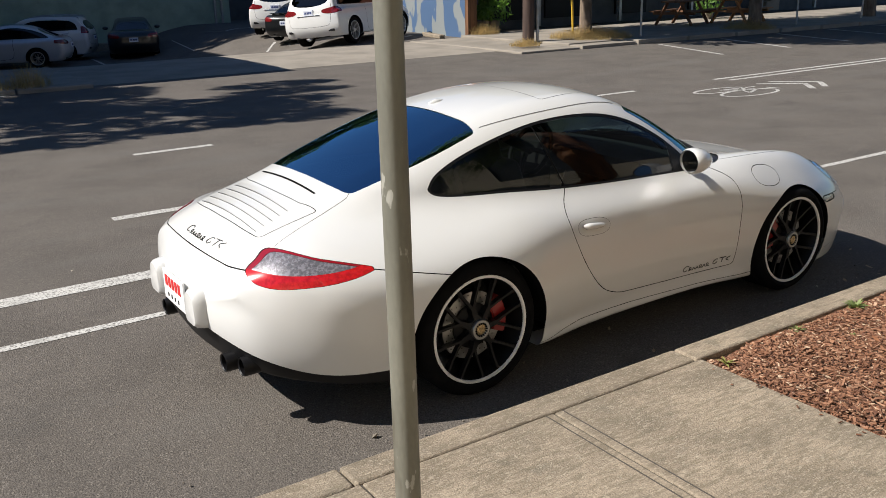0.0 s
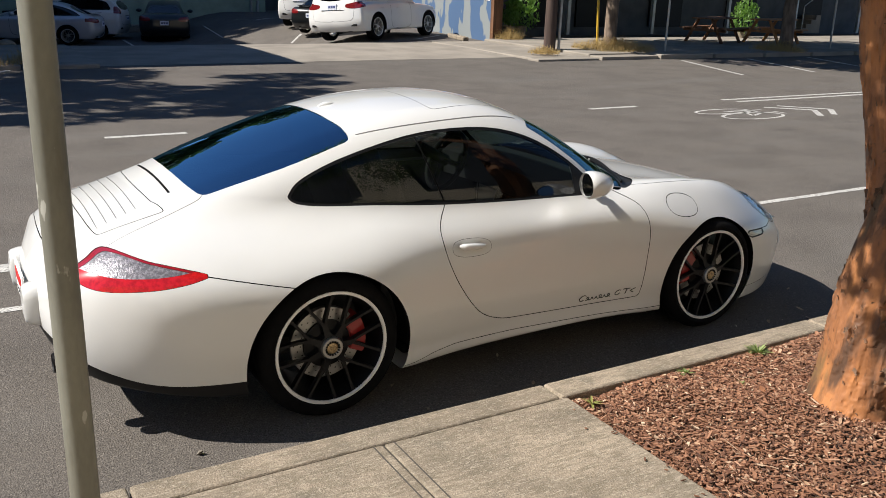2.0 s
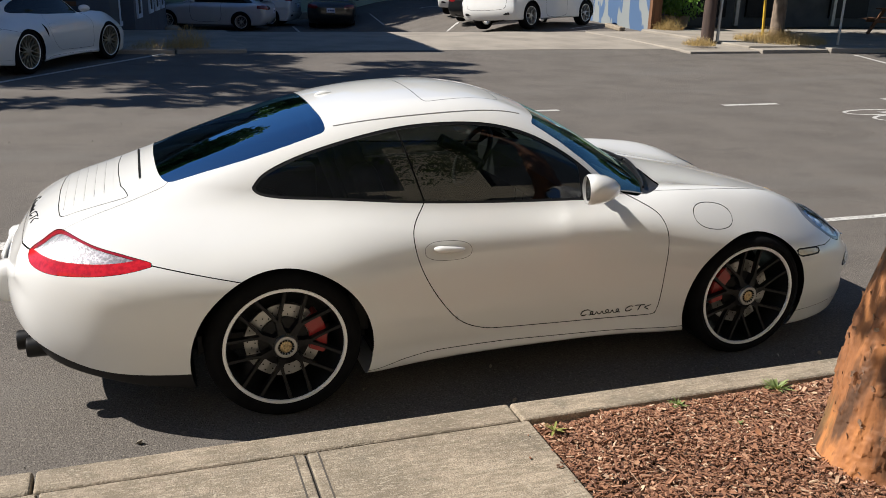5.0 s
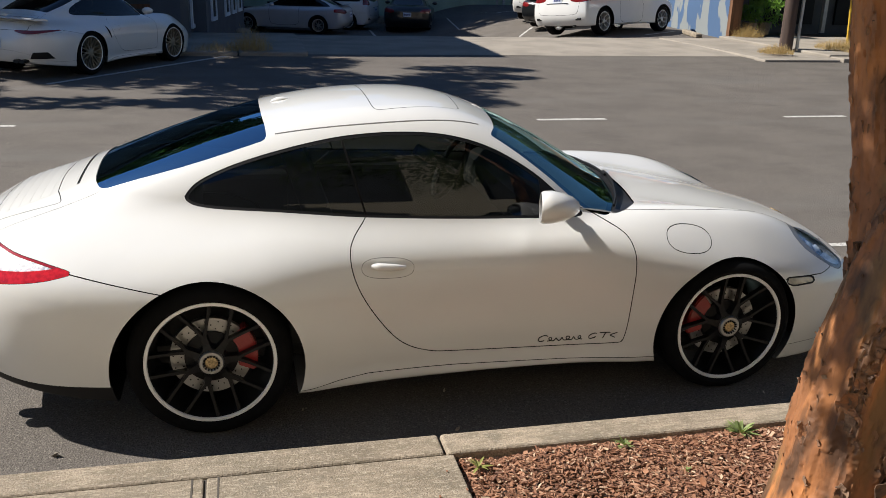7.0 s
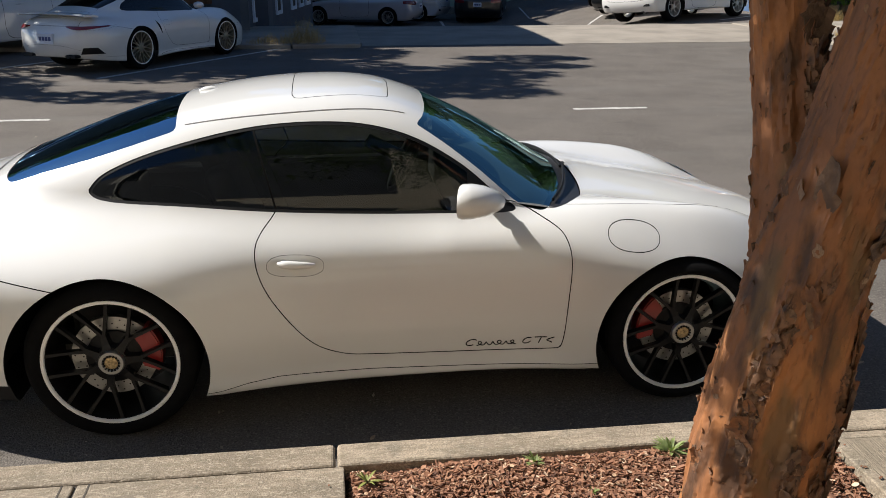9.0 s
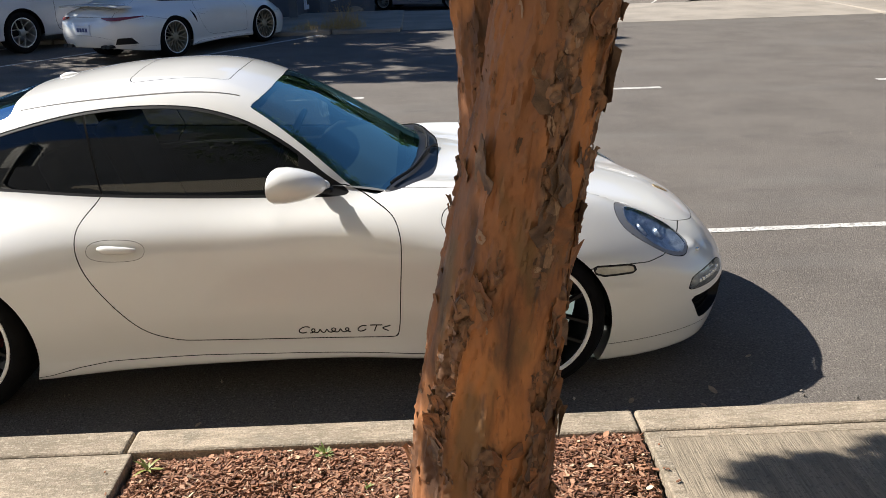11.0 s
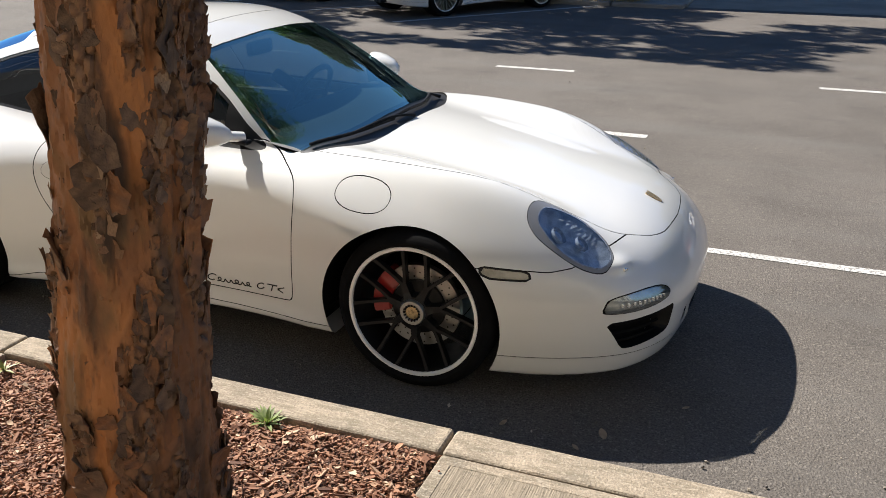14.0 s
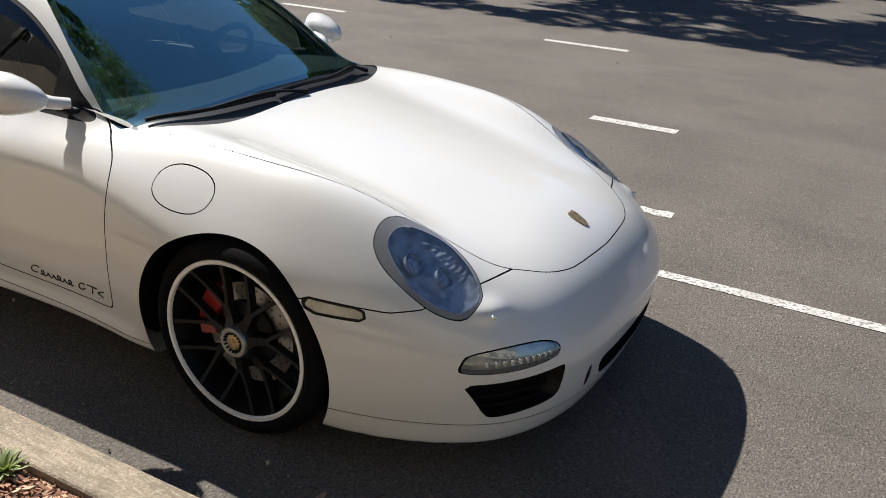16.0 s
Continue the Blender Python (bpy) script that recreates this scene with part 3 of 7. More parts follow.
def coupe_panels(body, side):
    """Cuts one half of the coupe into its panels. Returns named shells and all seams."""
    p, seams = {}, []

    def take(name, dist, gap=0.0018):
        nonlocal body
        p[name], body, seam = split(body, dist, gap)
        if gap:
            seams.append(seam)

    # wheel arches with a turned-in lip
    d = arches(body[0])
    body = clip(body, -d)
    d = arches(body[0])
    lip = clip(body, d - 0.012)
    p["arch_lip"] = lip
    # underside left to the liner
    take("window", side_view(WINDOW), 0.0)
    p["window"] = clip(p["window"], 0.35 - p["window"][0][:, 1])
    take("rear_screen", lambda v: np.maximum(top_view(REAR_SCREEN)(v), 0.85 - v[:, 2]), 0.0)
    take("windscreen", lambda v: np.maximum(top_view(SCREEN)(v), 0.75 - v[:, 2]), 0.0)
    take("cowl", lambda v: np.maximum(top_view(COWL)(v), 0.78 - v[:, 2]), 0.001)
    take("headlamp", lambda v: np.maximum(top_view(HEADLAMP)(v), 0.45 - v[:, 2]), 0.0012)
    take("tail_lamp", lambda v: np.maximum(side_view(TAILLAMP)(v), 0.4 - v[:, 1]), 0.0008)
    take("marker_lamp", side_view(MARKER), 0.0012)
    take("daylamp", front_view(DAYLAMP), 0.002)
    take("intake", front_view(INTAKE), 0.0)
    take("middle_intake", front_view(MIDDLE_INTAKE), 0.0)
    take("slit", front_view(SLIT), 0.0)
    take("bonnet", lambda v: np.maximum(top_view(BONNET)(v), 0.5 - v[:, 2]), 0.0016)
    take("sunroof", lambda v: np.maximum(top_view(SUNROOF)(v), 1.1 - v[:, 2]), 0.0018)
    take("spoiler", lambda v: np.maximum(top_view(SPOILER)(v), 0.7 - v[:, 2]), 0.0020)
    take("engine_lid", lambda v: np.maximum(top_view(ENGINE_LID)(v), 0.738 - v[:, 2]), 0.0013)
    take("door", side_view(DOOR), 0.0021)
    # flap and handle recess
    if side < 0:
        take("fuel_flap", side_view(FLAP), 0.0016)
    door = p["door"]
    p["handle_cup"], p["door"], seam = split(door, side_view(HANDLE), 0.0008)
    seams.append(seam)
    take("valance", lambda v: np.maximum(v[:, 2] - VALANCE(np.abs(v[:, 1])), v[:, 0] + 0.3), 0.001)
    take("front_bumper", side_view(FRONT_BUMPER), 0.0018)
    take("rear_bumper", side_view(REAR_BUMPER), 0.0020)
    take("sill", side_view(SILL), 0.0017)
    fb = p["front_bumper"]
    p["front_lip"], p["front_bumper"], seam = split(fb, lambda v: v[:, 2] - 0.2 - 0.0 * v[:, 0], 0.0015)
    seams.append(seam)
    p["body"] = body
    p["seams"] = [s for s in seams if len(s[2])]
    return p


def rings_to_mesh(bm, rings, closed=True):
    for r0, r1 in zip(rings, rings[1:]):
        n = len(r0)
        for k in range(n if closed else n - 1):
            bm.faces.new((r0[k], r0[(k + 1) % n], r1[(k + 1) % n], r1[k]))


def build_wheel(parent, x, y, radius, width, s, spokes=7, lip=0.262, rim_mat=None, caliper=True, turn=0.0):
    """One wheel: s is the side on which its face looks (+1 or -1)."""
    m = Matrix.Translation((x, y, radius)) @ Matrix.Diagonal((1, s, 1, 1))
    rim_mat = rim_mat or M_RIM

    def made(name, bm, mat, top, label="", smooth=True):
        bmesh.ops.transform(bm, matrix=m, verts=bm.verts[:])
        return part(name, bm, mat, top, label, smooth)

    k = lip / 0.262
    bm = bmesh.new()
    r = radius
    lathe(bm, [(lip - 0.012, -0.02), (lip + 0.004, 0.004), (lip + 0.02, 0.012), (r - 0.03, 0.008), (r - 0.012, -0.005), (r, -0.028), (r, -0.07), (r - 0.005, -0.072), (r - 0.005, -0.078), (r, -0.08),
               (r, -width + 0.03), (r - 0.02, -width), (lip, -width)], 72)
    wheel = made("wheel", bm, M_RUBBER, parent, "low-profile black tyre on a black spoked wheel")
    bm = bmesh.new()
    lathe(bm, [(lip - 0.013, -0.012), (lip - 0.013, 0.001), (lip - 0.010, 0.005), (lip + 0.001, 0.005), (lip + 0.004, 0.0), (lip + 0.004, -0.02)], 72)
    made("rim_lip", bm, M_LIP, wheel, "polished silver rim lip")
    bm = bmesh.new()
    lathe(bm, [(lip - 0.012, 0.0), (lip - 0.02, -0.03), (lip - 0.032, -0.06), (lip - 0.034, -width + 0.02), (lip - 0.01, -width)], 64)
    made("barrel", bm, rim_mat, wheel)
    for i in range(spokes):
        bm = bmesh.new()
        a0 = turn + 2 * math.pi * i / spokes

        def bar(pts, w, d):
            rings = []
            for j, (rr, aa, yy, ww) in enumerate(pts):
                c = Vector((rr * math.cos(aa), yy, rr * math.sin(aa)))
                t = Vector((-math.sin(aa), 0, math.cos(aa)))
                rings.append([bm.verts.new(c + t * ww + Vector((0, -d, 0))), bm.verts.new(c + t * ww * 0.8), bm.verts.new(c - t * ww * 0.8), bm.verts.new(c - t * ww + Vector((0, -d, 0)))])
            rings_to_mesh(bm, rings)
            bm.faces.new(rings[0]), bm.faces.new(rings[-1])

        fork, knee, end = math.pi / spokes * 0.60, 0.100 * k, lip - 0.011
        bar([(0.05 * k, a0, -0.010, 0.024 * k), (0.075 * k, a0, -0.020, 0.017 * k), (knee * 1.06, a0, -0.024, 0.015 * k)], 0.01, 0.034)
        for q in (-1, 1):
            pts = []
            for t in (0.0, 0.3, 0.65, 1.0):
                px, pz = knee + (end * math.cos(fork) - knee) * t, q * end * math.sin(fork) * t
                pts.append((math.hypot(px, pz), a0 + math.atan2(pz, px), -0.024 + 0.020 * t * t, (0.0095 - 0.0025 * math.sin(math.pi * t)) * k))
            bar(pts, 0.01, 0.026)
        made("spoke", bm, rim_mat, wheel, smooth=False)
    bm = bmesh.new()
    lathe(bm, [(0.0005, -0.008), (0.03 * k, -0.008), (0.058 * k, -0.014), (0.066 * k, -0.03), (0.066 * k, -0.06)], 32)
    made("hub", bm, rim_mat, wheel)
    if caliper:
        bm = bmesh.new()
        lathe(bm, [(0.027, -0.004), (0.035, 0.004), (0.047, 0.004), (0.051, -0.002), (0.051, -0.02)], 32)
        nut = made("centre_nut", bm, M_STEEL, wheel, "grey anodised centre-lock nut")
        bm = bmesh.new()
        for q in range(16):
            w = 2 * math.pi * q / 16
            box(bm, (-0.0028, -0.004, 0.027), (0.0028, 0.006, 0.035), m=Matrix.Rotation(w, 4, "Y"))
        tagged(made("nut_teeth", bm, M_BLACK, nut, smooth=False), kind="stuff")
        bm = bmesh.new()
        lathe(bm, [(0.0005, 0.003), (0.02, 0.003), (0.026, 0.0), (0.026, -0.006)], 32)
        made("cap", bm, M_GOLD, nut, "gold badge cap")
        bm = bmesh.new()
        lathe(bm, [(0.110, -0.075), (0.166, -0.075), (0.166, -0.105), (0.110, -0.105)], 64, closed=True)
        disc = made("brake_disc", bm, M_STEEL, wheel, "drilled steel brake disc")
        bm = bmesh.new()
        lathe(bm, [(0.066, -0.05), (0.109, -0.062), (0.1095, -0.10)], 48)
        made("disc_hat", bm, M_BLACK, disc)
        bm = bmesh.new()
        for q in range(54):
            w, rr = 2 * math.pi * (q + 0.3 * (q % 3)) / 54, 0.121 + 0.016 * (q % 3)
            c = Vector((rr * math.cos(w), -0.0735, rr * math.sin(w)))
            bmesh.ops.create_circle(bm, cap_ends=True, radius=0.0034, segments=8, matrix=Matrix.Translation(c) @ Matrix.Rotation(math.pi / 2, 4, "X"))
        tagged(made("drill_holes", bm, M_GAP, disc, smooth=False), kind="stuff")
        bm = bmesh.new()
        mid = math.pi * 0.06 if x < 1 else math.pi * 0.90
        outer, inner = [], []
        for q in range(9):
            w = mid + (q / 8 - 0.5) * 1.15
            outer.append((0.188 * math.cos(w), 0.188 * math.sin(w)))
            inner.append((0.112 * math.cos(w), 0.112 * math.sin(w)))
        prism(bm, outer + inner[::-1], 0.052, 0.125, Matrix.Rotation(math.pi / 2, 4, "X"))
        bmesh.ops.bevel(bm, geom=bm.edges[:], offset=0.006, segments=2, affect="EDGES")
        made("brake_caliper", bm, M_RED, wheel, "red brake caliper")
    return wheel


def liner(parent, x, r, w, s):
    """The dark inner skin of a wheel arch."""
    bm = bmesh.new()
    rings = []
    angles = np.linspace(-0.10, math.pi + (0.10 if x > 1 else -0.06), 44)
    edge = r - 0.004
    rim = []
    for a in angles:
        px, pz = x + edge * math.cos(a), 0.302 + edge * math.sin(a)
        rim.append(bm.verts.new((px, s * (coupe_surface_y(px, max(pz, 0.24)) - 0.004), pz)))
    rings.append(rim)
    for y in (w - 0.02, 0.45):
        rings.append([bm.verts.new((x + (r + 0.012) * math.cos(a), s * y, 0.302 + (r + 0.012) * math.sin(a))) for a in angles])
    rings_to_mesh(bm, rings, closed=False)
    bm.faces.new(rings[-1])
    part("wheel_arch_liner", bm, M_GAP, parent, smooth=False)


def script_stroke(bm, place, length, height, thick):
    """A flowing line of loops with a tall start and three tall shapes at its end, laid on a surface by place(u, v)."""
    def line(pts):
        tube(bm, [place(u * length, v * height) for u, v in pts], thick, 6)

    arc = [(0.075 + 0.055 * math.cos(a) + 0.02 * math.sin(a), 0.8 + 0.75 * math.sin(a)) for a in np.linspace(0.7, 5.4, 16)]
    line(arc)
    pts = []
    for i in range(6 * 14 + 1):
        t = i / 14
        tall = (0.95, 0.75, 0.75, 1.0, 0.75, 0.95, 0.4)[int(t)]
        pts.append((0.13 + 0.072 * t + (0.034, 0.006, 0.006, 0.038, 0.006, 0.034, 0.0)[int(t)] * math.sin(2 * math.pi * t), 0.5 * tall - 0.5 * tall * math.cos(2 * math.pi * t)))
    line(pts)
    line([(0.69 + 0.045 * math.cos(a) + 0.02 * math.sin(a), 0.75 + 0.7 * math.sin(a)) for a in np.linspace(0.9, 6.0, 16)])
    line([(0.77, 1.5), (0.82, 1.52), (0.90, 1.5)])
    line([(0.845, 1.5), (0.83, 0.8), (0.815, 0.05)])
    line([(0.94 + 0.035 * math.sin(a) + 0.02 * (b - 0.75), b) for a, b in zip(np.linspace(1.2, -4.6, 14), np.linspace(1.45, 0.05, 14))])


def crossing(fun, lo, hi):
    """Where fun, below zero at lo, first rises above zero on the way to hi."""
    for _ in range(3):
        q = np.linspace(lo, hi, 50)
        k = int(np.argmax(fun(q) > 0))
        lo, hi = q[max(k - 1, 0)], q[k]
    return float(lo + hi) / 2


def coupe_surface_y(x, z):
    """How far out the coupe's side stands at (x, z)."""
    return crossing(lambda q: coupe_field(x + 0 * q, q, z + 0 * q), 0.3, 1.2)


def coupe_surface_x(y, z, back=False):
    return crossing(lambda q: coupe_field(q, y + 0 * q, z + 0 * q), 1.0, -1.6 if back else 3.6)


def coupe_surface_z(x, y):
    return crossing(lambda q: coupe_field(x + 0 * q, y + 0 * q, q), 0.4, 1.6)


BODY = shell(coupe_field, -0.62, 2.72, 0.46, 260, 200, 64)
LEFT = coupe_panels(BODY, 1)
RIGHT_RAW = coupe_panels(BODY, -1)
RIGHT = {k: mirrored(s) if k != "seams" else [mirrored(q) for q in s] for k, s in RIGHT_RAW.items()}

coupe = thing("sports_car", "white two-door sports coupe with black wheels parked at the kerb", "car")


def whole(name):
    return joined(LEFT[name], RIGHT[name])


def sides(name):
    return ((LEFT[name], 1), (RIGHT[name], -1))


panels = sorted(pieces(whole("body"), 0.002), key=lambda q: -len(q[0]))
for k, panel in enumerate(panels):
    shell_object("wing_panel" if k else "body", panel, M_WHITE, coupe)
for name, label in (("bonnet", "white bonnet"), ("sunroof", ""), ("front_bumper", ""), ("rear_bumper", ""), ("front_lip", "white front splitter lip")):
    shell_object(name, whole(name), M_WHITE, coupe, label)
shell_object("cowl", sunk(whole("cowl"), 0.006), material("cowl_plastic", (0.02, 0.02, 0.022), 0.38, fine=0.1, fine_scale=200), coupe, "black ribbed cowl below the windscreen")
for half_seams in (LEFT["seams"], RIGHT["seams"]):
    for s in half_seams:
        for piece in pieces(s):
            shell_object("shut_line", sunk(piece, 0.0012), M_GAP, coupe)
shell_object("valance", sunk(whole("valance"), 0.012), M_BLACK, coupe, "black plastic rear valance")
screen = shell_object("windscreen", sunk(whole("windscreen"), 0.003), M_SCREEN, coupe, "clear windscreen reflecting the blue sky")
d = top_view(SCREEN)(whole("windscreen")[0])
band = clip(whole("windscreen"), -d - 0.022)
shell_object("screen_border", sunk(band, 0.0055), M_BLACK, screen, "black border of the glass")
rear = shell_object("rear_screen", sunk(whole("rear_screen"), 0.003), M_REARGLASS, coupe, "dark tinted rear window")
d = top_view(REAR_SCREEN)(whole("rear_screen")[0])
shell_object("screen_border", sunk(clip(whole("rear_screen"), -d - 0.018), 0.0055), M_BLACK, rear)
for s, side in sides("door"):
    door = shell_object("door", s, M_WHITE, coupe)
    cup = LEFT["handle_cup"] if side > 0 else RIGHT["handle_cup"]
    dist = np.abs(side_view(HANDLE)(cup[0]))
    shell_object("handle_cup", sunk(cup, (0.016 * np.minimum(1, dist / 0.02) ** 2)[:, None]), M_WHITE, door)
    bm = bmesh.new()
    pts = []
    for t in np.linspace(0, 1, 9):
        x = 0.662 + 0.145 * t
        z = 0.703 - 0.012 * t
        pts.append((x, side * (coupe_surface_y(x, z) + 0.010 * math.sin(math.pi * t) ** 0.5 - 0.004), z))
    tube(bm, pts, [0.007, 0.0155, 0.017, 0.0165, 0.016, 0.015, 0.0135, 0.011, 0.006], 12)
    part("handle", bm, M_WHITE, door, smooth=True)
for s, side in sides("sill"):
    shell_object("side_sill", s, M_WHITE, coupe)
shell_object("fuel_flap", RIGHT["fuel_flap"], M_WHITE, coupe, "round-cornered white fuel flap")

# side glass: pane, quarter pane and black surrounds
for s, side in sides("window"):
    v = s[0]
    d = side_view(WINDOW)(v)
    shell_object("window_seal", sunk(clip(s, -d - 0.011), 0.002), M_BLACK, coupe, "black rubber window seal")
    g = clip(s, d + 0.011)
    line = g[0][:, 0] - (0.662 - 0.285 * (g[0][:, 2] - 0.874))
    pane = clip(g, 0.004 - line)
    sail = 1.445 - pane[0][:, 0]
    shell_object("window_sail", sunk(clip(pane, sail), 0.002), M_BLACK, coupe, "black triangle behind the mirror")
    pane = clip(pane, -sail)
    shell_object("door_window", sunk(pane, 0.005), M_GLASS, coupe, "dark tinted door window")
    shell_object("quarter_window", sunk(clip(g, line + 0.004), 0.005), M_GLASS, coupe, "dark tinted rear quarter window")
    mid = clip(g, line - 0.004)
    mid = clip(mid, -(mid[0][:, 0] - (0.662 - 0.285 * (mid[0][:, 2] - 0.874))) - 0.004)
    shell_object("pillar_trim", sunk(mid, 0.002), M_GAP, coupe)

# lamps
M_LENSGLASS = material("projector_lens", (0.30, 0.34, 0.42), 0.12, coat=1.0, vary=0.4, scale=70)
for s, side in sides("headlamp"):
    d = top_view(HEADLAMP)(s[0])
    off = 0.009 + 0.030 * (1 - step(s[0][:, 0], 2.74, 2.90))
    lamp = shell_object("headlamp", clip(s, -d - off - 0.002), material("grey_lamp_surround", (0.20, 0.205, 0.22), 0.35, coat=0.6) if side > 0 else bpy.data.materials["grey_lamp_surround"], coupe, "oval headlamp with a grey surround")
    lens = clip(s, d + off)
    dl = top_view(HEADLAMP)(lens[0]) + 0.009 + 0.030 * (1 - step(lens[0][:, 0], 2.74, 2.90))
    bulge = 0.016 * (1 - np.exp(dl / 0.03))
    shell_object("lens", (lens[0] + lens[1] * bulge[:, None], lens[1], lens[2]), M_LENS, lamp, "clear curved lens")
    ring = clip(lens, -dl - 0.0035)
    shell_object("lens_ring", (ring[0] + ring[1] * 0.002, ring[1], ring[2]), M_LENSGLASS, lamp, "thin grey ring round the lens")
    depth = 0.050 * (1 - np.exp(dl / 0.02)) + 0.004
    shell_object("reflector", sunk(lens, depth[:, None]), material("lamp_bowl", (0.50, 0.55, 0.64), 0.3, metal=0.3, vary=0.45, scale=30) if side > 0 else bpy.data.materials["lamp_bowl"], lamp, "silver lamp bowl")
    for x, y, r in ((2.845, 0.648, 0.034), (2.925, 0.615, 0.030)):
        z = coupe_surface_z(x, y)
        m = Matrix.Translation((x, side * y, z - 0.036)) @ Matrix.Rotation(radians(48), 4, "Y") @ Matrix.Rotation(-math.pi / 2, 4, "X")
        bm = bmesh.new()
        lathe(bm, [(r, -0.012), (r, 0.0), (r * 0.86, 0.005), (r * 0.8, 0.0)], 24)
        bmesh.ops.transform(bm, matrix=m, verts=bm.verts[:])
        part("projector_ring", bm, M_LENSGLASS, lamp, smooth=True)
        bm = bmesh.new()
        bmesh.ops.create_uvsphere(bm, u_segments=20, v_segments=10, radius=r * 0.8, matrix=m @ Matrix.Diagonal((1, 0.45, 1, 1)))
        part("projector", bm, M_LENSGLASS, lamp, smooth=True)
    # washer nozzle on a small pod
    y, z = 0.622, 0.528
    x = coupe_surface_x(y, z)
    bm = bmesh.new()
    bmesh.ops.create_uvsphere(bm, u_segments=12, v_segments=8, radius=0.008, matrix=Matrix.Translation((x, side * y, z)))
    box(bm, (x - 0.004, side * y - 0.004, z), (x + 0.012, side * y + 0.004, z + 0.007), 0.002)
    part("washer_nozzle", bm, M_CHROME, coupe, "small chrome lamp washer nozzle", True)
for s, side in sides("tail_lamp"):
    d = side_view(TAILLAMP)(s[0])
    level = Curve((-1.05, 0.752), (-0.96, 0.742), (-0.88, 0.731), (-0.78, 0.726), (-0.68, 0.728), (-0.60, 0.735), (-0.50, 0.75))
    low = s[0][:, 2] - level(s[0][:, 0])
    lamp = shell_object("tail_lamp", clip(s, low), M_REDLENS, coupe, "red and clear wrap-round tail lamp")
    high = clip(s, -low)
    d = side_view(TAILLAMP)(high[0]) + 0.008
    shell_object("lamp_rim", clip(high, -d), M_REDRIM, lamp, "dark red rim")
    clear = clip(high, d)
    shell_object("clear_section", (clear[0] - clear[1] * 0.002, clear[1], clear[2]), M_CLEARLAMP, lamp, "clear faceted lamp section")
for s, side in sides("marker_lamp"):
    d = side_view(MARKER)(s[0]) + 0.006
    marker = shell_object("marker_lamp", sunk(clip(s, -d), 0.001), M_BLACK, coupe, "clear side marker lamp in a dark rim")
    shell_object("lens", sunk(clip(s, d), 0.003), M_MARKER, marker, "clear ribbed lens")
for s, side in sides("daylamp"):
    lamp = shell_object("daytime_lamp", (s[0] + s[1] * 0.004, s[1], s[2]), M_LENS, coupe, "clear daytime running lamp with a row of diodes")
    shell_object("lamp_back", sunk(s, 0.022), M_MARKER, lamp)
    for i in range(10):
        y, z = 0.505 + 0.018 * i, 0.407
        x = coupe_surface_x(y, z)
        bm = bmesh.new()
        box(bm, (x - 0.02, side * y - 0.006, z - 0.012), (x - 0.008, side * y + 0.006, z + 0.006), 0.003)
        part("diode", bm, M_CHROME, lamp)
for s, side in sides("intake"):
    v = s[0].copy()
    intake = shell_object("air_intake", (v - np.array([0.07, 0, 0]), s[1], s[2]), M_GAP, coupe, "black side air intake")
    for i in range(3):
        bm = bmesh.new()
        z = 0.25 + 0.036 * i
        pts = [(coupe_surface_x(y, z) - 0.045, side * y, z) for y in np.linspace(0.475, 0.68, 7)]
        tube(bm, pts, 0.006, 6)
        part("slat", bm, M_GAP, intake)
    bm = bmesh.new()
    ring0, ring1 = [], []
    for y, z in INTAKE:
        x = coupe_surface_x(y, z)
        ring0.append(bm.verts.new((x - 0.001, side * y, z)))
        ring1.append(bm.verts.new((x - 0.07, side * (y * 0.98 + 0.01), z)))
    rings_to_mesh(bm, [ring0, ring1])
    part("intake_wall", bm, M_BLACK, intake)
s = whole("middle_intake")
intake = shell_object("air_intake", (s[0] - np.array([0.06, 0, 0]), s[1], s[2]), M_GAP, coupe, "black middle air intake")
bm = bmesh.new()
ring0, ring1 = [], []
for y, z in [(yy, zz) for yy, zz in MIDDLE_INTAKE if yy > 0] + [(-yy, zz) for yy, zz in MIDDLE_INTAKE[::-1] if yy > 0]:
    x = coupe_surface_x(abs(y), z)
    ring0.append(bm.verts.new((x - 0.001, y, z)))
    ring1.append(bm.verts.new((x - 0.06, y, z)))
rings_to_mesh(bm, [ring0, ring1])
part("intake_wall", bm, M_BLACK, intake)
for s, side in sides("slit"):
    shell_object("slot", (s[0] - np.array([0.03, 0, 0]), s[1], s[2]), M_GAP, coupe)

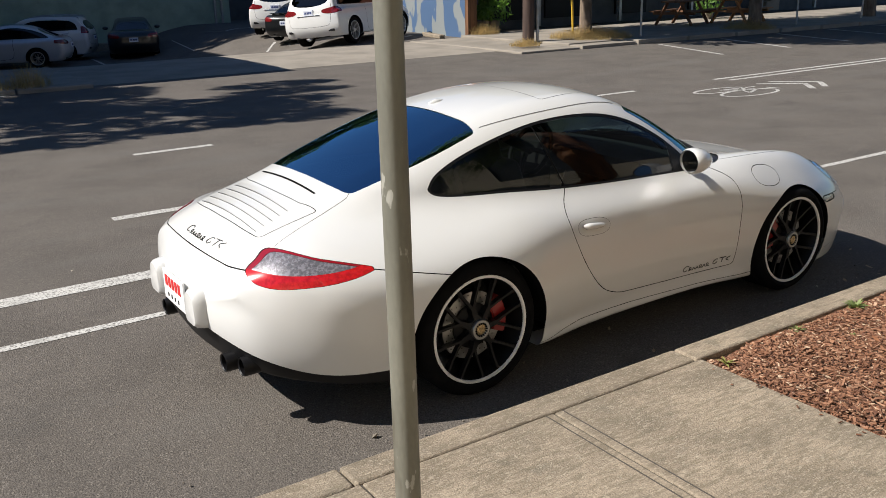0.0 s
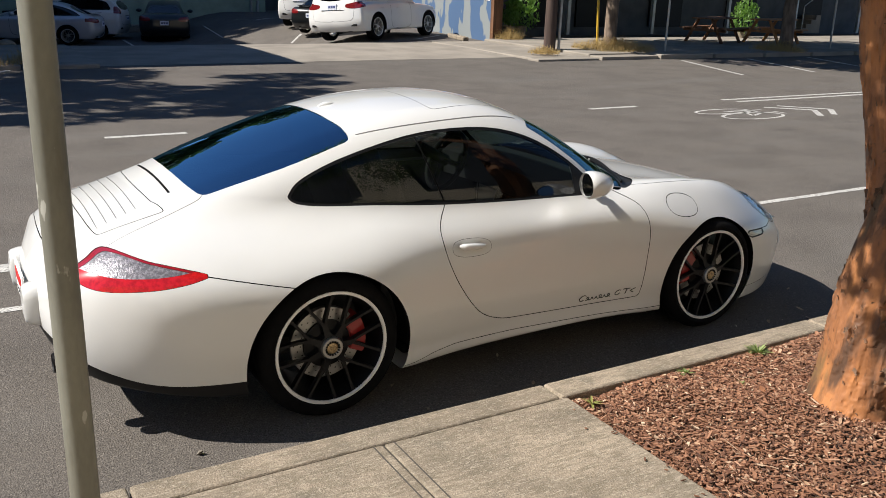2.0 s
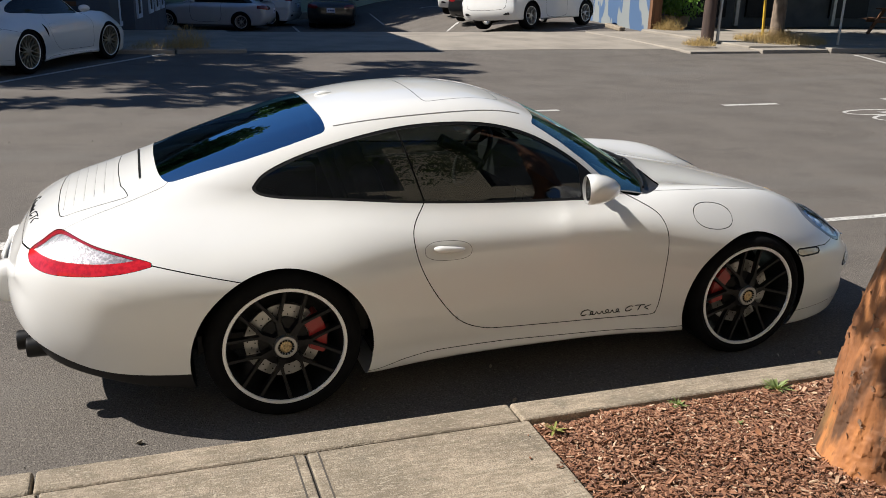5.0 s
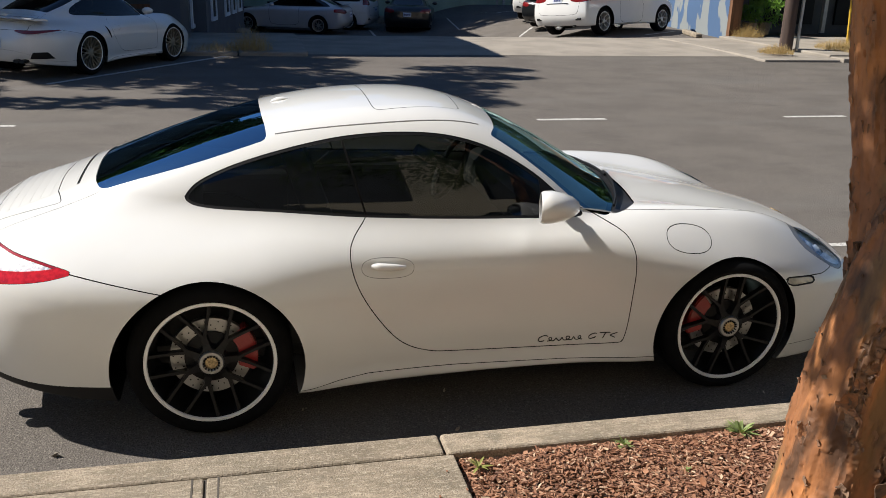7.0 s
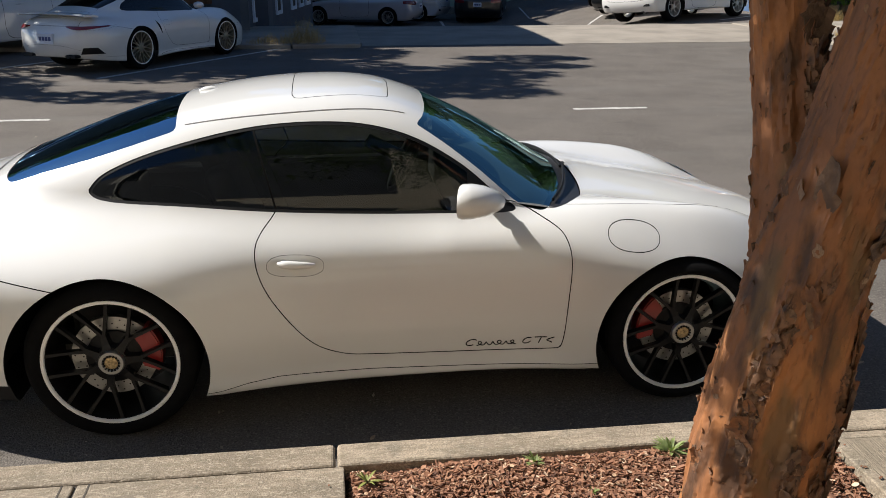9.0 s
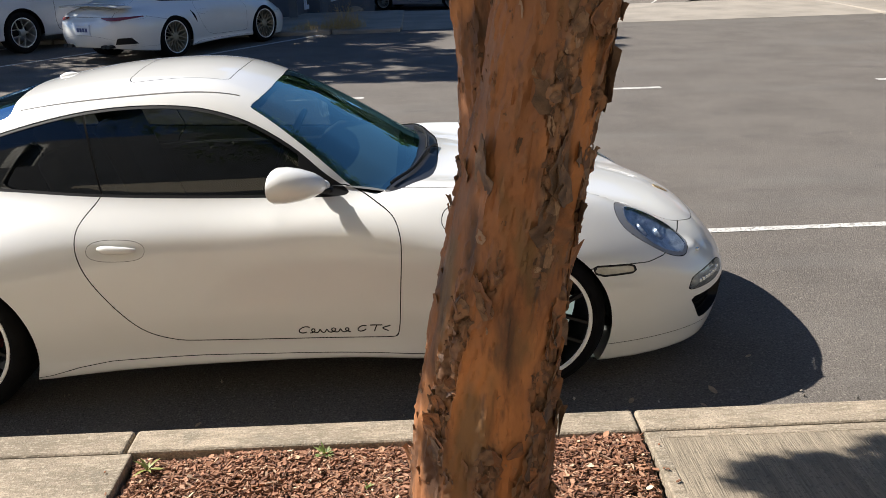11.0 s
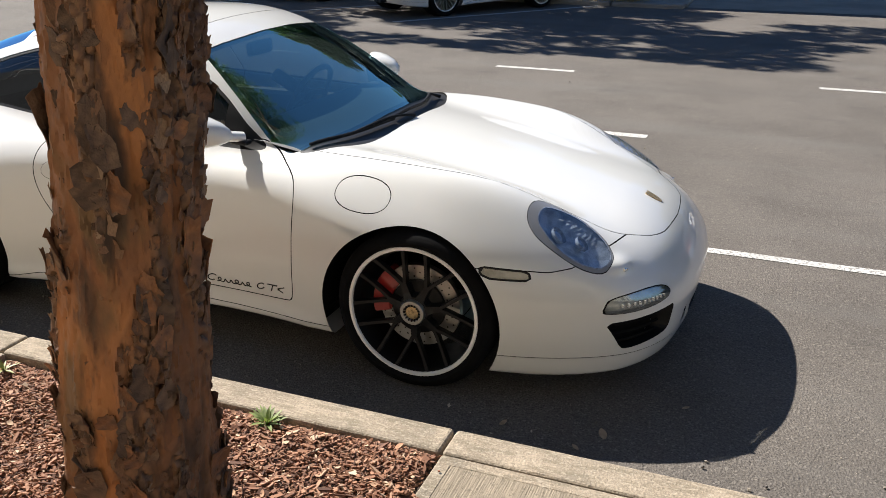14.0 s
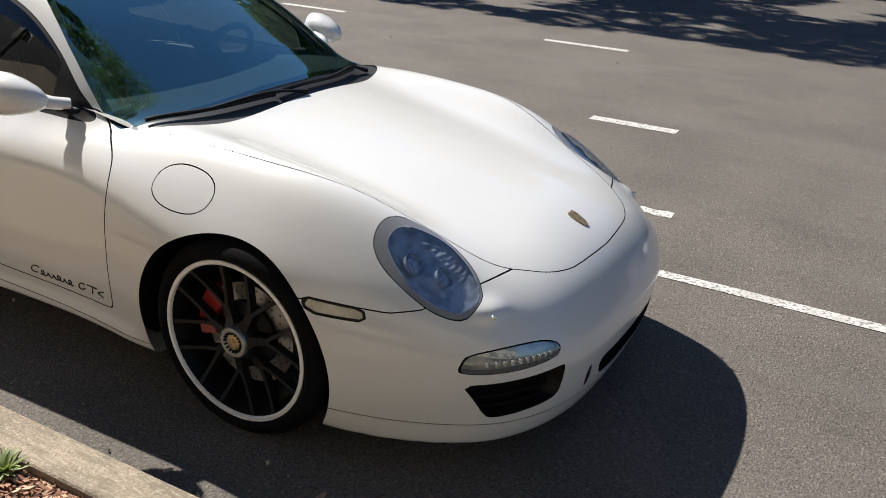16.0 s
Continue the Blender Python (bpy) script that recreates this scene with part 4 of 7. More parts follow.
# engine lid with slotted grille and spoiler
shell_object("engine_lid", whole("engine_lid"), M_WHITE, coupe)
lid = shell_object("spoiler", whole("spoiler"), M_WHITE, coupe, "white louvred engine grille")
LOUVRES = [(-0.648, 0.335), (-0.69, 0.343), (-0.732, 0.35), (-0.774, 0.356), (-0.816, 0.36)]
for x, half in LOUVRES:
    bm = bmesh.new()
    ring = []
    for y in np.linspace(-half, half, 25):
        z, z2 = coupe_surface_z(x, abs(y)), coupe_surface_z(x - 0.036, abs(y))
        edge = 1 - abs(y / half) ** 8
        ring.append([bm.verts.new((x, y, z + 0.0006)), bm.verts.new((x - 0.030, y, z2 + 0.002 + 0.004 * edge)), bm.verts.new((x - 0.036, y, z2 + 0.002 + 0.003 * edge))])
    rings_to_mesh(bm, ring, closed=False)
    part("louvre", bm, M_WHITE, lid, smooth=True)
    bm = bmesh.new()
    ring = []
    for y in np.linspace(-half * 0.985, half * 0.985, 25):
        z2 = coupe_surface_z(x - 0.036, abs(y))
        ring.append([bm.verts.new((x - 0.0365, y, z2 + 0.0028)), bm.verts.new((x - 0.0378, y, z2 + 0.0006))])
    rings_to_mesh(bm, ring, closed=False)
    part("slot", bm, M_GAP, lid)
bm = bmesh.new()
ring = []
for y in np.linspace(-0.31, 0.31, 25):
    z, z2 = coupe_surface_z(-0.525, abs(y)), coupe_surface_z(-0.542, abs(y))
    ring.append([bm.verts.new((-0.530, y, z + 0.0015)), bm.verts.new((-0.539, y, z2 + 0.0025))])
rings_to_mesh(bm, ring, closed=False)
part("air_slot", bm, M_GAP, coupe, "long black air slot below the rear window")

# wheels and liners
for x, r, y, w, rr, lw in ((0.0, 0.333, 0.872, 0.30, 0.395, 0.845), (2.35, 0.323, 0.848, 0.235, 0.372, 0.775)):
    for side in (1, -1):
        build_wheel(coupe, x, side * y, r, w, side, turn=0.02 if x < 1 else 0.2)
        liner(coupe, -0.008 if x < 1 else 2.333, rr - 0.004, lw, side)
# underbody
bm = bmesh.new()
for lo, hi in (((0.42, -0.74, 0.17), (1.92, 0.74, 0.22)), ((2.72, -0.55, 0.15), (3.1, 0.55, 0.2)), ((-0.95, -0.5, 0.24), (-0.4, 0.5, 0.3))):
    bm = bmesh.new()
    box(bm, lo, hi, 0.01)
    part("underbody_panel", bm, M_BLACK, coupe)

# mirrors
for side in (1, -1):
    bm = bmesh.new()
    rings = []
    for t, ry, rz, yy, zz in ((0.0, 0.082, 0.062, 0.85, 0.936), (0.012, 0.088, 0.069, 0.85, 0.936), (0.05, 0.088, 0.069, 0.847, 0.936), (0.10, 0.080, 0.061, 0.838, 0.933), (0.15, 0.060, 0.045, 0.822, 0.928), (0.18, 0.036, 0.028, 0.81, 0.923), (0.192, 0.014, 0.012, 0.80, 0.92)):
        rings.append([bm.verts.new((1.378 + t - 0.022 * math.cos(a) * max(0.0, 1 - t / 0.12), side * (yy + ry * math.cos(a)), zz + rz * math.sin(a))) for a in np.linspace(0, 2 * math.pi, 25)[:-1]])
    rings_to_mesh(bm, rings)
    bm.faces.new(rings[-1])
    mirror = part("door_mirror", bm, M_WHITE, coupe, "white rounded door mirror", True)
    bm = bmesh.new()
    c = [bm.verts.new((1.384 - 0.022 * math.cos(a), side * (0.85 + 0.076 * math.cos(a)), 0.936 + 0.057 * math.sin(a))) for a in np.linspace(0, 2 * math.pi, 33)[:-1]]
    bm.faces.new(c)
    part("mirror_glass", bm, M_MIRROR, mirror, "silvered mirror glass")
    bm = bmesh.new()
    tube(bm, [(1.44, side * 0.80, 0.92), (1.485, side * 0.77, 0.912), (1.525, side * 0.735, 0.900), (1.55, side * 0.69, 0.89)], [0.040, 0.034, 0.028, 0.028], 14, squash=0.75)
    part("mirror_arm", bm, M_WHITE, mirror, smooth=True)
    bm = bmesh.new()
    box(bm, (1.51, side * 0.70 - 0.025, 0.862), (1.585, side * 0.70 + 0.025, 0.882), 0.009)
    part("mirror_foot", bm, M_BLACK, mirror)

# roof antenna, crest, drip lines
bm = bmesh.new()
z = coupe_surface_z(0.345, 0)
rings = []
for x, h, w in ((0.30, 0.001, 0.002), (0.305, 0.012, 0.008), (0.33, 0.019, 0.012), (0.36, 0.016, 0.014), (0.39, 0.004, 0.006)):
    zz = coupe_surface_z(x, 0)
    rings.append([bm.verts.new((x, w * math.cos(a) * 1.6, zz - 0.003 + h * math.sin(a))) for a in np.linspace(0, math.pi, 9)])
rings_to_mesh(bm, rings, closed=False)
part("antenna", bm, M_WHITE, coupe, "small white roof antenna", True)
bm = bmesh.new()
shield = rounded([(0.036, 0.0), (0.02, 0.017), (-0.015, 0.023), (-0.038, 0.021), (-0.034, 0.0), (-0.038, -0.021), (-0.015, -0.023), (0.02, -0.017)], 2)
vs = [bm.verts.new((3.098 + a, b, coupe_surface_z(3.098 + a, abs(b)) + 0.004)) for a, b in shield]
base = [bm.verts.new((v.co.x, v.co.y, v.co.z - 0.006)) for v in vs]
bm.faces.new(vs)
rings_to_mesh(bm, [base, vs])
part("badge", bm, M_GOLD, coupe, "small gold shield badge")
for side in (1, -1):
    bm = bmesh.new()
    pts = []
    for x in np.linspace(0.30, 1.2, 26):
        y = 0.448 + 0.02 * math.sin((x - 0.16) / 1.04 * math.pi)
        pts.append((x, side * y, coupe_surface_z(x, y) - 0.0005))
    tube(bm, pts, 0.0032, 5)
    part("roof_seam", bm, material("seam_grey", (0.25, 0.25, 0.25), 0.6) if side > 0 else bpy.data.materials["seam_grey"], coupe)

# lettering as plain strokes
bm = bmesh.new()
script_stroke(bm, lambda u, v: (1.41 + u, -(coupe_surface_y(1.41 + u, 0.302 + v) + 0.0005), 0.302 + v), 0.385, 0.0195, 0.0024)
part("side_lettering", bm, M_BLACK, coupe, "thin dark script lettering low on the door")
bm = bmesh.new()
script_stroke(bm, lambda u, v: (lambda y, z: (coupe_surface_x(abs(y), z, True) - 0.002, y, z))(0.135 - u, 0.772 + v * 0.7 + 0.006 * abs(0.135 - u)), 0.42, 0.0215, 0.0023)
part("rear_lettering", bm, M_BLACK, coupe, "dark raised script lettering on the engine lid")

# plate, bumper pads, exhausts
bm = bmesh.new()
px = coupe_surface_x(0.1, 0.52, True)
box(bm, (px - 0.014, -0.152, 0.455), (px - 0.004, 0.152, 0.607), 0.004)
plate = part("number_plate", bm, material("plate_white", (0.82, 0.82, 0.82), 0.4), coupe, "white plate insert with red bars")
M_PLATERED = material("plate_red", (0.6, 0.02, 0.02), 0.5)
for i in range(5):
    bm = bmesh.new()
    box(bm, (px - 0.0165, 0.115 - i * 0.048, 0.53), (px - 0.0135, 0.115 - i * 0.048 - 0.034, 0.583), 0.001)
    part("plate_bar", bm, M_PLATERED, plate, "plain red bar")
for i in range(4):
    bm = bmesh.new()
    box(bm, (px - 0.0165, 0.09 - i * 0.05, 0.478), (px - 0.0135, 0.09 - i * 0.05 - 0.014, 0.498), 0.001)
    part("plate_bar", bm, M_BLACK, plate, "plain black bar")
for side in (1, -1):
    bm = bmesh.new()
    rings = []
    for t, k in ((0.06, 1.06), (0.0, 1.0), (-0.03, 0.92), (-0.042, 0.80), (-0.047, 0.3)):
        rings.append([bm.verts.new((coupe_surface_x(0.27, 0.53, True) + t, side * (0.268 + k * (0.078 - 0.02 * math.sin(a)) * math.copysign(abs(math.cos(a)) ** 0.55, math.cos(a))), 0.525 + k * 0.09 * math.copysign(abs(math.sin(a)) ** 0.55, math.sin(a)))) for a in np.linspace(0, 2 * math.pi, 29)[:-1]])
    rings_to_mesh(bm, rings)
    bm.faces.new(rings[-1])
    part("bumper_pad", bm, M_WHITE, coupe, "white rounded bumper pad", True)
    for q in (0.0, 0.092):
        bm = bmesh.new()
        lathe(bm, [(0.034, 0.1), (0.036, -0.005), (0.041, -0.01), (0.043, 0.0), (0.043, 0.16)], 24)
        bmesh.ops.transform(bm, matrix=Matrix.Translation((-1.075 + 0.5 * q, side * (0.43 + q), 0.30)) @ Matrix.Rotation(-math.pi / 2, 4, "Z"), verts=bm.verts[:])
        pipe = part("exhaust_pipe", bm, M_RIM, coupe, "black round exhaust tip", True)
        bm = bmesh.new()
        bmesh.ops.create_circle(bm, cap_ends=True, radius=0.035, segments=24, matrix=Matrix.Translation((-1.03 + 0.5 * q, side * (0.43 + q), 0.30)) @ Matrix.Rotation(math.pi / 2, 4, "Y"))
        part("pipe_bore", bm, M_GAP, pipe)

# wipers
for line in ([(1.815, -0.62), (1.875, -0.50), (1.935, -0.33), (1.975, -0.16), (2.012, -0.02)], [(1.968, -0.14), (1.972, 0.06), (1.955, 0.26), (1.91, 0.42), (1.93, 0.50)]):
    cx, cy = Curve(*[(k, p[0]) for k, p in enumerate(line)]), Curve(*[(k, p[1]) for k, p in enumerate(line)])
    blade, arm = [], []
    for t in np.linspace(0, 4, 17):
        x, y = float(cx(t)), float(cy(t))
        z = coupe_surface_z(x, abs(y))
        if t < 3.2:
            blade.append((x, y, z + 0.010))
        if t > 1.2:
            arm.append((x, y, z + 0.006 + 0.016 * math.sin(math.pi * (t - 1.2) / 2.8)))
    bm = bmesh.new()
    tube(bm, arm, [0.004] + [0.006] * (len(arm) - 3) + [0.008, 0.009], 8)
    wiper = part("wiper_arm", bm, M_BLACK, coupe, "black windscreen wiper", True)
    bm = bmesh.new()
    tube(bm, blade, 0.006, 8, squash=1.3)
    part("wiper_blade", bm, M_BLACK, wiper, smooth=True)

# cabin
bm = bmesh.new()
rings = []
for x, z, dz in ((1.42, 0.70, 0.0), (1.43, 0.84, 0.0), (1.50, 0.885, 0.0), (1.62, 0.875, 0.0), (1.83, 0.84, 0), (1.86, 0.70, 0)):
    rings.append([bm.verts.new((x + 0.0, y, z + 0.02 * math.cos(y * 2) - 0.25 * max(0, abs(y) - 0.5) ** 2)) for y in np.linspace(-0.66, 0.66, 25)])
rings_to_mesh(bm, rings, closed=False)
part("dashboard", bm, material("dashboard_skin", (0.10, 0.10, 0.10), 0.6, bump=0.2, bump_scale=200), coupe, "black dashboard", True)
for y in (0.34, -0.34):
    bm = bmesh.new()
    box(bm, (0.62, y - 0.25, 0.32), (1.12, y + 0.25, 0.50), 0.05, segments=3)
    seat = part("seat", bm, M_LEATHER, coupe, "black leather sports seat", True)
    bm = bmesh.new()
    box(bm, (-0.06, -0.24, 0.0), (0.06, 0.24, 0.62), 0.05, Matrix.Translation((0.62, y, 0.44)) @ Matrix.Rotation(radians(-20), 4, "Y"), 3)
    part("backrest", bm, M_LEATHER, seat, smooth=True)
    bm = bmesh.new()
    box(bm, (-0.05, -0.14, 0.56), (0.05, 0.14, 0.76), 0.045, Matrix.Translation((0.62, y, 0.42)) @ Matrix.Rotation(radians(-20), 4, "Y"), 3)
    part("headrest", bm, M_LEATHER, seat, smooth=True)
bm = bmesh.new()
R = Matrix.Translation((1.27, 0.34, 0.84)) @ Matrix.Rotation(radians(-62), 4, "Y")
pts = [R @ Vector((0.178 * math.cos(a), 0.178 * math.sin(a), 0)) for a in np.linspace(0, 2 * math.pi, 37)]
tube(bm, pts, 0.015, 10, cap=False)
tube(bm, [R @ Vector((0, -0.17, 0)), R @ Vector((0, 0, 0.03)), R @ Vector((0, 0.17, 0))], 0.016, 8)
tube(bm, [R @ Vector((0, 0, 0.03)), R @ Vector((-0.17, 0, 0))], 0.016, 8)
tube(bm, [R @ Vector((0, 0, 0)), R @ Vector((0, 0, 0.22))], 0.035, 12)
part("steering_wheel", bm, M_LEATHER, coupe, "black steering wheel", True)
trims = [("cabin_floor", (-0.35, -0.66, 0.25), (1.86, 0.66, 0.33), 0.0), ("rear_shelf", (-0.50, -0.5, 0.5), (-0.05, 0.5, 0.86), 0.05)]
for side in (1, -1):
    trims += [("door_lining", (0.3, side * 0.68 - 0.05, 0.3), (1.7, side * 0.68 + 0.02, 0.80), 0.03), ("side_lining", (-0.2, side * 0.55 - 0.08, 0.3), (0.4, side * 0.55 + 0.05, 0.80), 0.03)]
for name, lo, hi, bevel in trims:
    bm = bmesh.new()
    box(bm, lo, hi, bevel)
    part(name, bm, M_LEATHER, coupe)
bm = bmesh.new()
box(bm, (1.20, -0.10, 1.10), (1.225, 0.10, 1.165), 0.02)
part("inner_mirror", bm, M_BLACK, coupe, "black rear-view mirror")
M_HEADLINER = material("headliner", (0.12, 0.12, 0.12), 0.9)
roof_in = clip(joined(LEFT["body"], RIGHT["body"], LEFT["sunroof"], RIGHT["sunroof"]), 0.93 - joined(LEFT["body"], RIGHT["body"], LEFT["sunroof"], RIGHT["sunroof"])[0][:, 2])
shell_object("headliner", sunk(roof_in, 0.028), M_HEADLINER, coupe, "dark cloth headliner")

# ================= street =================
M_SOIL = material("dark_soil", (0.05, 0.03, 0.02), 0.95, vary=0.4, scale=20, bump=0.8, bump_scale=60)
M_WEED = material("weed_leaf", (0.25, 0.31, 0.11), 0.6, vary=0.4, scale=40)
M_POLE = material("grey_green_galvanised_steel", (0.22, 0.215, 0.175), 0.5, metal=0.25, vary=0.3, scale=4, stretch=(1, 1, 0.4), fine=0.08, fine_scale=90, bump=0.1, bump_scale=60)
extra_noise(M_POLE, 22, (0.46, 0.45, 0.40), 0.66, 0.69, stretch=(1.2, 1.2, 0.5), strength=0.8)
extra_noise(M_POLE, 9, (0.10, 0.085, 0.06), 0.60, 0.70, stretch=(1.5, 1.5, 0.3), strength=0.6)
M_SLABLINE = material("joint_dirt", (0.07, 0.06, 0.05), 0.95)
M_LEAF = material("tree_leaf", (0.05, 0.085, 0.02), 0.55, vary=0.5, scale=9)
M_DRYGRASS = material("dry_grass", (0.50, 0.36, 0.15), 0.9, vary=0.4, scale=30)
M_LEAFRED = material("fallen_red_leaf", (0.30, 0.065, 0.035), 0.6)


def let_light_through(m, share, colour):
    """Leaves glow with the light that falls on their back."""
    nt = m.node_tree
    tr, mx = nt.nodes.new("ShaderNodeBsdfTranslucent"), nt.nodes.new("ShaderNodeMixShader")
    tr.inputs["Color"].default_value, mx.inputs[0].default_value = (*colour, 1), share
    nt.links.new(nt.nodes["Principled BSDF"].outputs[0], mx.inputs[1])
    nt.links.new(tr.outputs[0], mx.inputs[2])
    nt.links.new(mx.outputs[0], nt.nodes["Material Output"].inputs["Surface"])


let_light_through(M_WEED, 0.3, (0.22, 0.32, 0.06))
let_light_through(M_LEAF, 0.3, (0.09, 0.16, 0.02))
let_light_through(M_DRYGRASS, 0.3, (0.5, 0.36, 0.15))
M_LEAFORANGE = material("fallen_orange_leaf", (0.28, 0.12, 0.055), 0.7, vary=0.3, scale=40)
M_LEAFTAN = material("fallen_dry_leaf", (0.30, 0.22, 0.15), 0.8, vary=0.3, scale=40)


def structure(name, bm, mat, label="", category="", smooth=False):
    ob = part(name, bm, mat, None, "", smooth)
    return tagged(ob, label, category, "", "structure")


def uneven_grid(xs, ys, height):
    """A sheet over a grid, with its height from a function."""
    bm = bmesh.new()
    rows = [[bm.verts.new((x, y, height(x, y))) for y in ys] for x in xs]
    for r0, r1 in zip(rows, rows[1:]):
        for k in range(len(ys) - 1):
            bm.faces.new((r0[k], r1[k], r1[k + 1], r0[k + 1]))
    return bm


def ground_height(x, y):
    """The car park falls away behind the far pavement towards the corner building."""
    fall = float(step(np.float64(y), 18.45, 22.5))
    side = 1 - float(step(np.float64(x), 6.5, 11.0))
    return -0.85 * fall * side


xs = sorted(set([-400.0, -120.0, -60.0, -30.0] + [float(x) for x in np.arange(-16, 20, 0.5)] + [30.0, 60.0, 120.0, 400.0]))
ys = sorted(set([-1.36, 0.0, 5.0, 10.0, 14.0] + [float(y) for y in np.arange(18.0, 24.0, 0.25)] + [26.0, 30.0, 35.0, 45.0, 60.0, 120.0, 500.0]))
bm = uneven_grid(xs, ys, ground_height)
structure("road", bm, M_ASPHALT, "grey asphalt road with worn white markings", "road", True)
bm = bmesh.new()
prism(bm, [(-400, -400), (400, -400), (400, -1.36), (-400, -1.36)], -0.5, 0.02)
structure("ground", bm, M_SOIL, "bare ground under the pavement", "ground")

# kerb stones
kerb = thing("kerb", "weathered concrete kerb stones along the road", "kerb", kind="structure")
rng = random.Random(3)
stone_x = [0.863 + 1.8245 * k for k in range(-9, 12)]
for x0, x1 in zip(stone_x, stone_x[1:]):
    bm = bmesh.new()
    box(bm, (x0 + 0.004, -1.412, -0.1), (x1 - 0.004, -1.266, 0.146), 0.014, segments=3)
    for v in bm.verts:
        v.co += 0.0025 * Vector((0, noise.noise(v.co * 3), noise.noise(v.co * 4 + Vector((5, 0, 0)))))
    part("kerb_stone", bm, M_CONCRETE, kerb)

# pavement slabs with broomed faces and tooled edges
M_BROOM = material("broomed_concrete", (0.245, 0.203, 0.150), 0.85, vary=0.24, scale=14, fine=0.3, fine_scale=110, bump=0.6, bump_scale=80, per_piece=0.05, spec=0.3, world_space=True, stretch=(2.4, 0.10, 1), detail=4)
extra_noise(M_BROOM, 140, (0.10, 0.085, 0.065), 0.8, 1.0, cells=True, strength=0.6)
extra_noise(M_BROOM, 7, (0.15, 0.13, 0.10), 0.58, 0.72, strength=0.5)


def slab(x0, x1, y0, y1, mat):
    bm = bmesh.new()
    box(bm, (x0 + 0.005, y0 + 0.005, 0.0), (x1 - 0.005, y1 - (0.0015 if y1 > -1.5 else 0.005), 0.142), 0.006, segments=2)
    if mat is M_BROOM:
        # a smooth tooled margin round the broomed face
        bm.normal_update()
        top = max(bm.faces, key=lambda f: f.normal.z * f.calc_area())
        bmesh.ops.inset_region(bm, faces=[top], thickness=0.055, depth=0.0)
        bmesh.ops.inset_region(bm, faces=[top], thickness=0.003, depth=-0.002)
        top.material_index = 1
        ob = part("slab", bm, M_CONCRETE, pavement)
        ob.data.materials.append(M_BROOM)
    else:
        part("slab", bm, mat, pavement)


pavement = thing("pavement", "weathered beige concrete pavement slabs with dark joints", "pavement", kind="structure")
edges = [-15.0, -13.1, -11.3, -9.5, -7.7, -5.8, -4.0, -2.2, -0.02 - 0.92, -0.02, 0.895]
for x0, x1 in zip(edges, edges[1:]):
    for y0, y1 in ((-2.9, -1.415), (-4.4, -2.9), (-5.9, -4.4)):
        slab(x0, x1, y0, y1, M_CONCRETE)
edges = [2.69, 3.59, 4.51, 6.3, 8.1, 9.9, 11.7, 13.5, 15.3]
for x0, x1 in zip(edges, edges[1:]):
    for y0, y1 in ((-2.9, -1.415), (-4.4, -2.9), (-5.9, -4.4)):
        slab(x0, x1, y0, y1, M_BROOM)
for y0, y1 in ((-4.6, -3.75), (-5.9, -4.6)):
    slab(0.895, 2.69, y0, y1, M_CONCRETE)
for dx in (-0.045, 0.045):
    bm = bmesh.new()
    box(bm, (dx - 0.023, -2.9, 0.139), (dx - 0.017, -1.42, 0.1436))
    part("tooled_line", bm, M_SLABLINE, pavement)
for x0, x1 in ((-15.0, 0.885), (2.70, 15.3)):
    bm = bmesh.new()
    box(bm, (x0, -5.9, 0.03), (x1, -1.4135, 0.133))
    part("joint_filler", bm, M_SLABLINE, pavement)

# mulch bed
bm = uneven_grid(np.linspace(0.9, 2.685, 46), np.linspace(-3.75, -1.415, 60), lambda x, y: 0.105 + 0.03 * noise.noise(Vector((x * 3, y * 3, 0))) + 0.012 * noise.noise(Vector((x * 14, y * 14, 2))) + 0.03 * math.exp(-((x - 2.05) ** 2 + (y + 2.03) ** 2) / 0.15))
structure("mulch_bed", bm, M_SOIL, "planting bed covered with red-brown bark mulch", "planting bed", True)


def bed_height(x, y):
    return 0.112 + 0.03 * noise.noise(Vector((x * 3, y * 3, 0))) + 0.03 * math.exp(-((x - 2.05) ** 2 + (y + 2.03) ** 2) / 0.15)


def chips(name, count, seed, tone):
    r = np.random.RandomState(seed)
    verts, faces = [], []
    for _ in range(count):
        x, y = r.uniform(0.91, 2.675), -1.42 - abs(r.uniform(0, 1)) ** 1.5 * 2.3
        if x < 0.93 or x > 2.66 or y > -1.44:
            z = bed_height(x, y) + r.uniform(-0.006, 0.006)
        else:
            z = bed_height(x, y) + r.uniform(-0.01, 0.018)
        ln, wd, th = r.gamma(2.4, 0.0047) + 0.0025, r.gamma(2.6, 0.0014) + 0.0010, r.uniform(0.0008, 0.003)
        if r.uniform() < 0.08:
            ln, wd, th = ln * 1.7, 0.0015, 0.001
        m = Euler((r.normal(0, 0.26), r.normal(0, 0.26), r.uniform(0, 6.28))).to_matrix()
        k = len(verts)
        j = r.uniform(0.25, 1.0, 4)
        for sz in (-th, th):
            for q, (a, b) in enumerate(((-1, -1), (1, -1), (1, 1), (-1, 1))):
                p = m @ Vector((a * ln * j[q], b * wd * j[(q + 1) % 4], sz))
                verts.append((x + p.x, y + p.y, z + p.z))
        faces += [(k, k + 3, k + 2, k + 1), (k + 4, k + 5, k + 6, k + 7), (k, k + 1, k + 5, k + 4), (k + 1, k + 2, k + 6, k + 5), (k + 2, k + 3, k + 7, k + 6), (k + 3, k, k + 4, k + 7)]
    return mesh_object(name, verts, faces, tone, None, False)


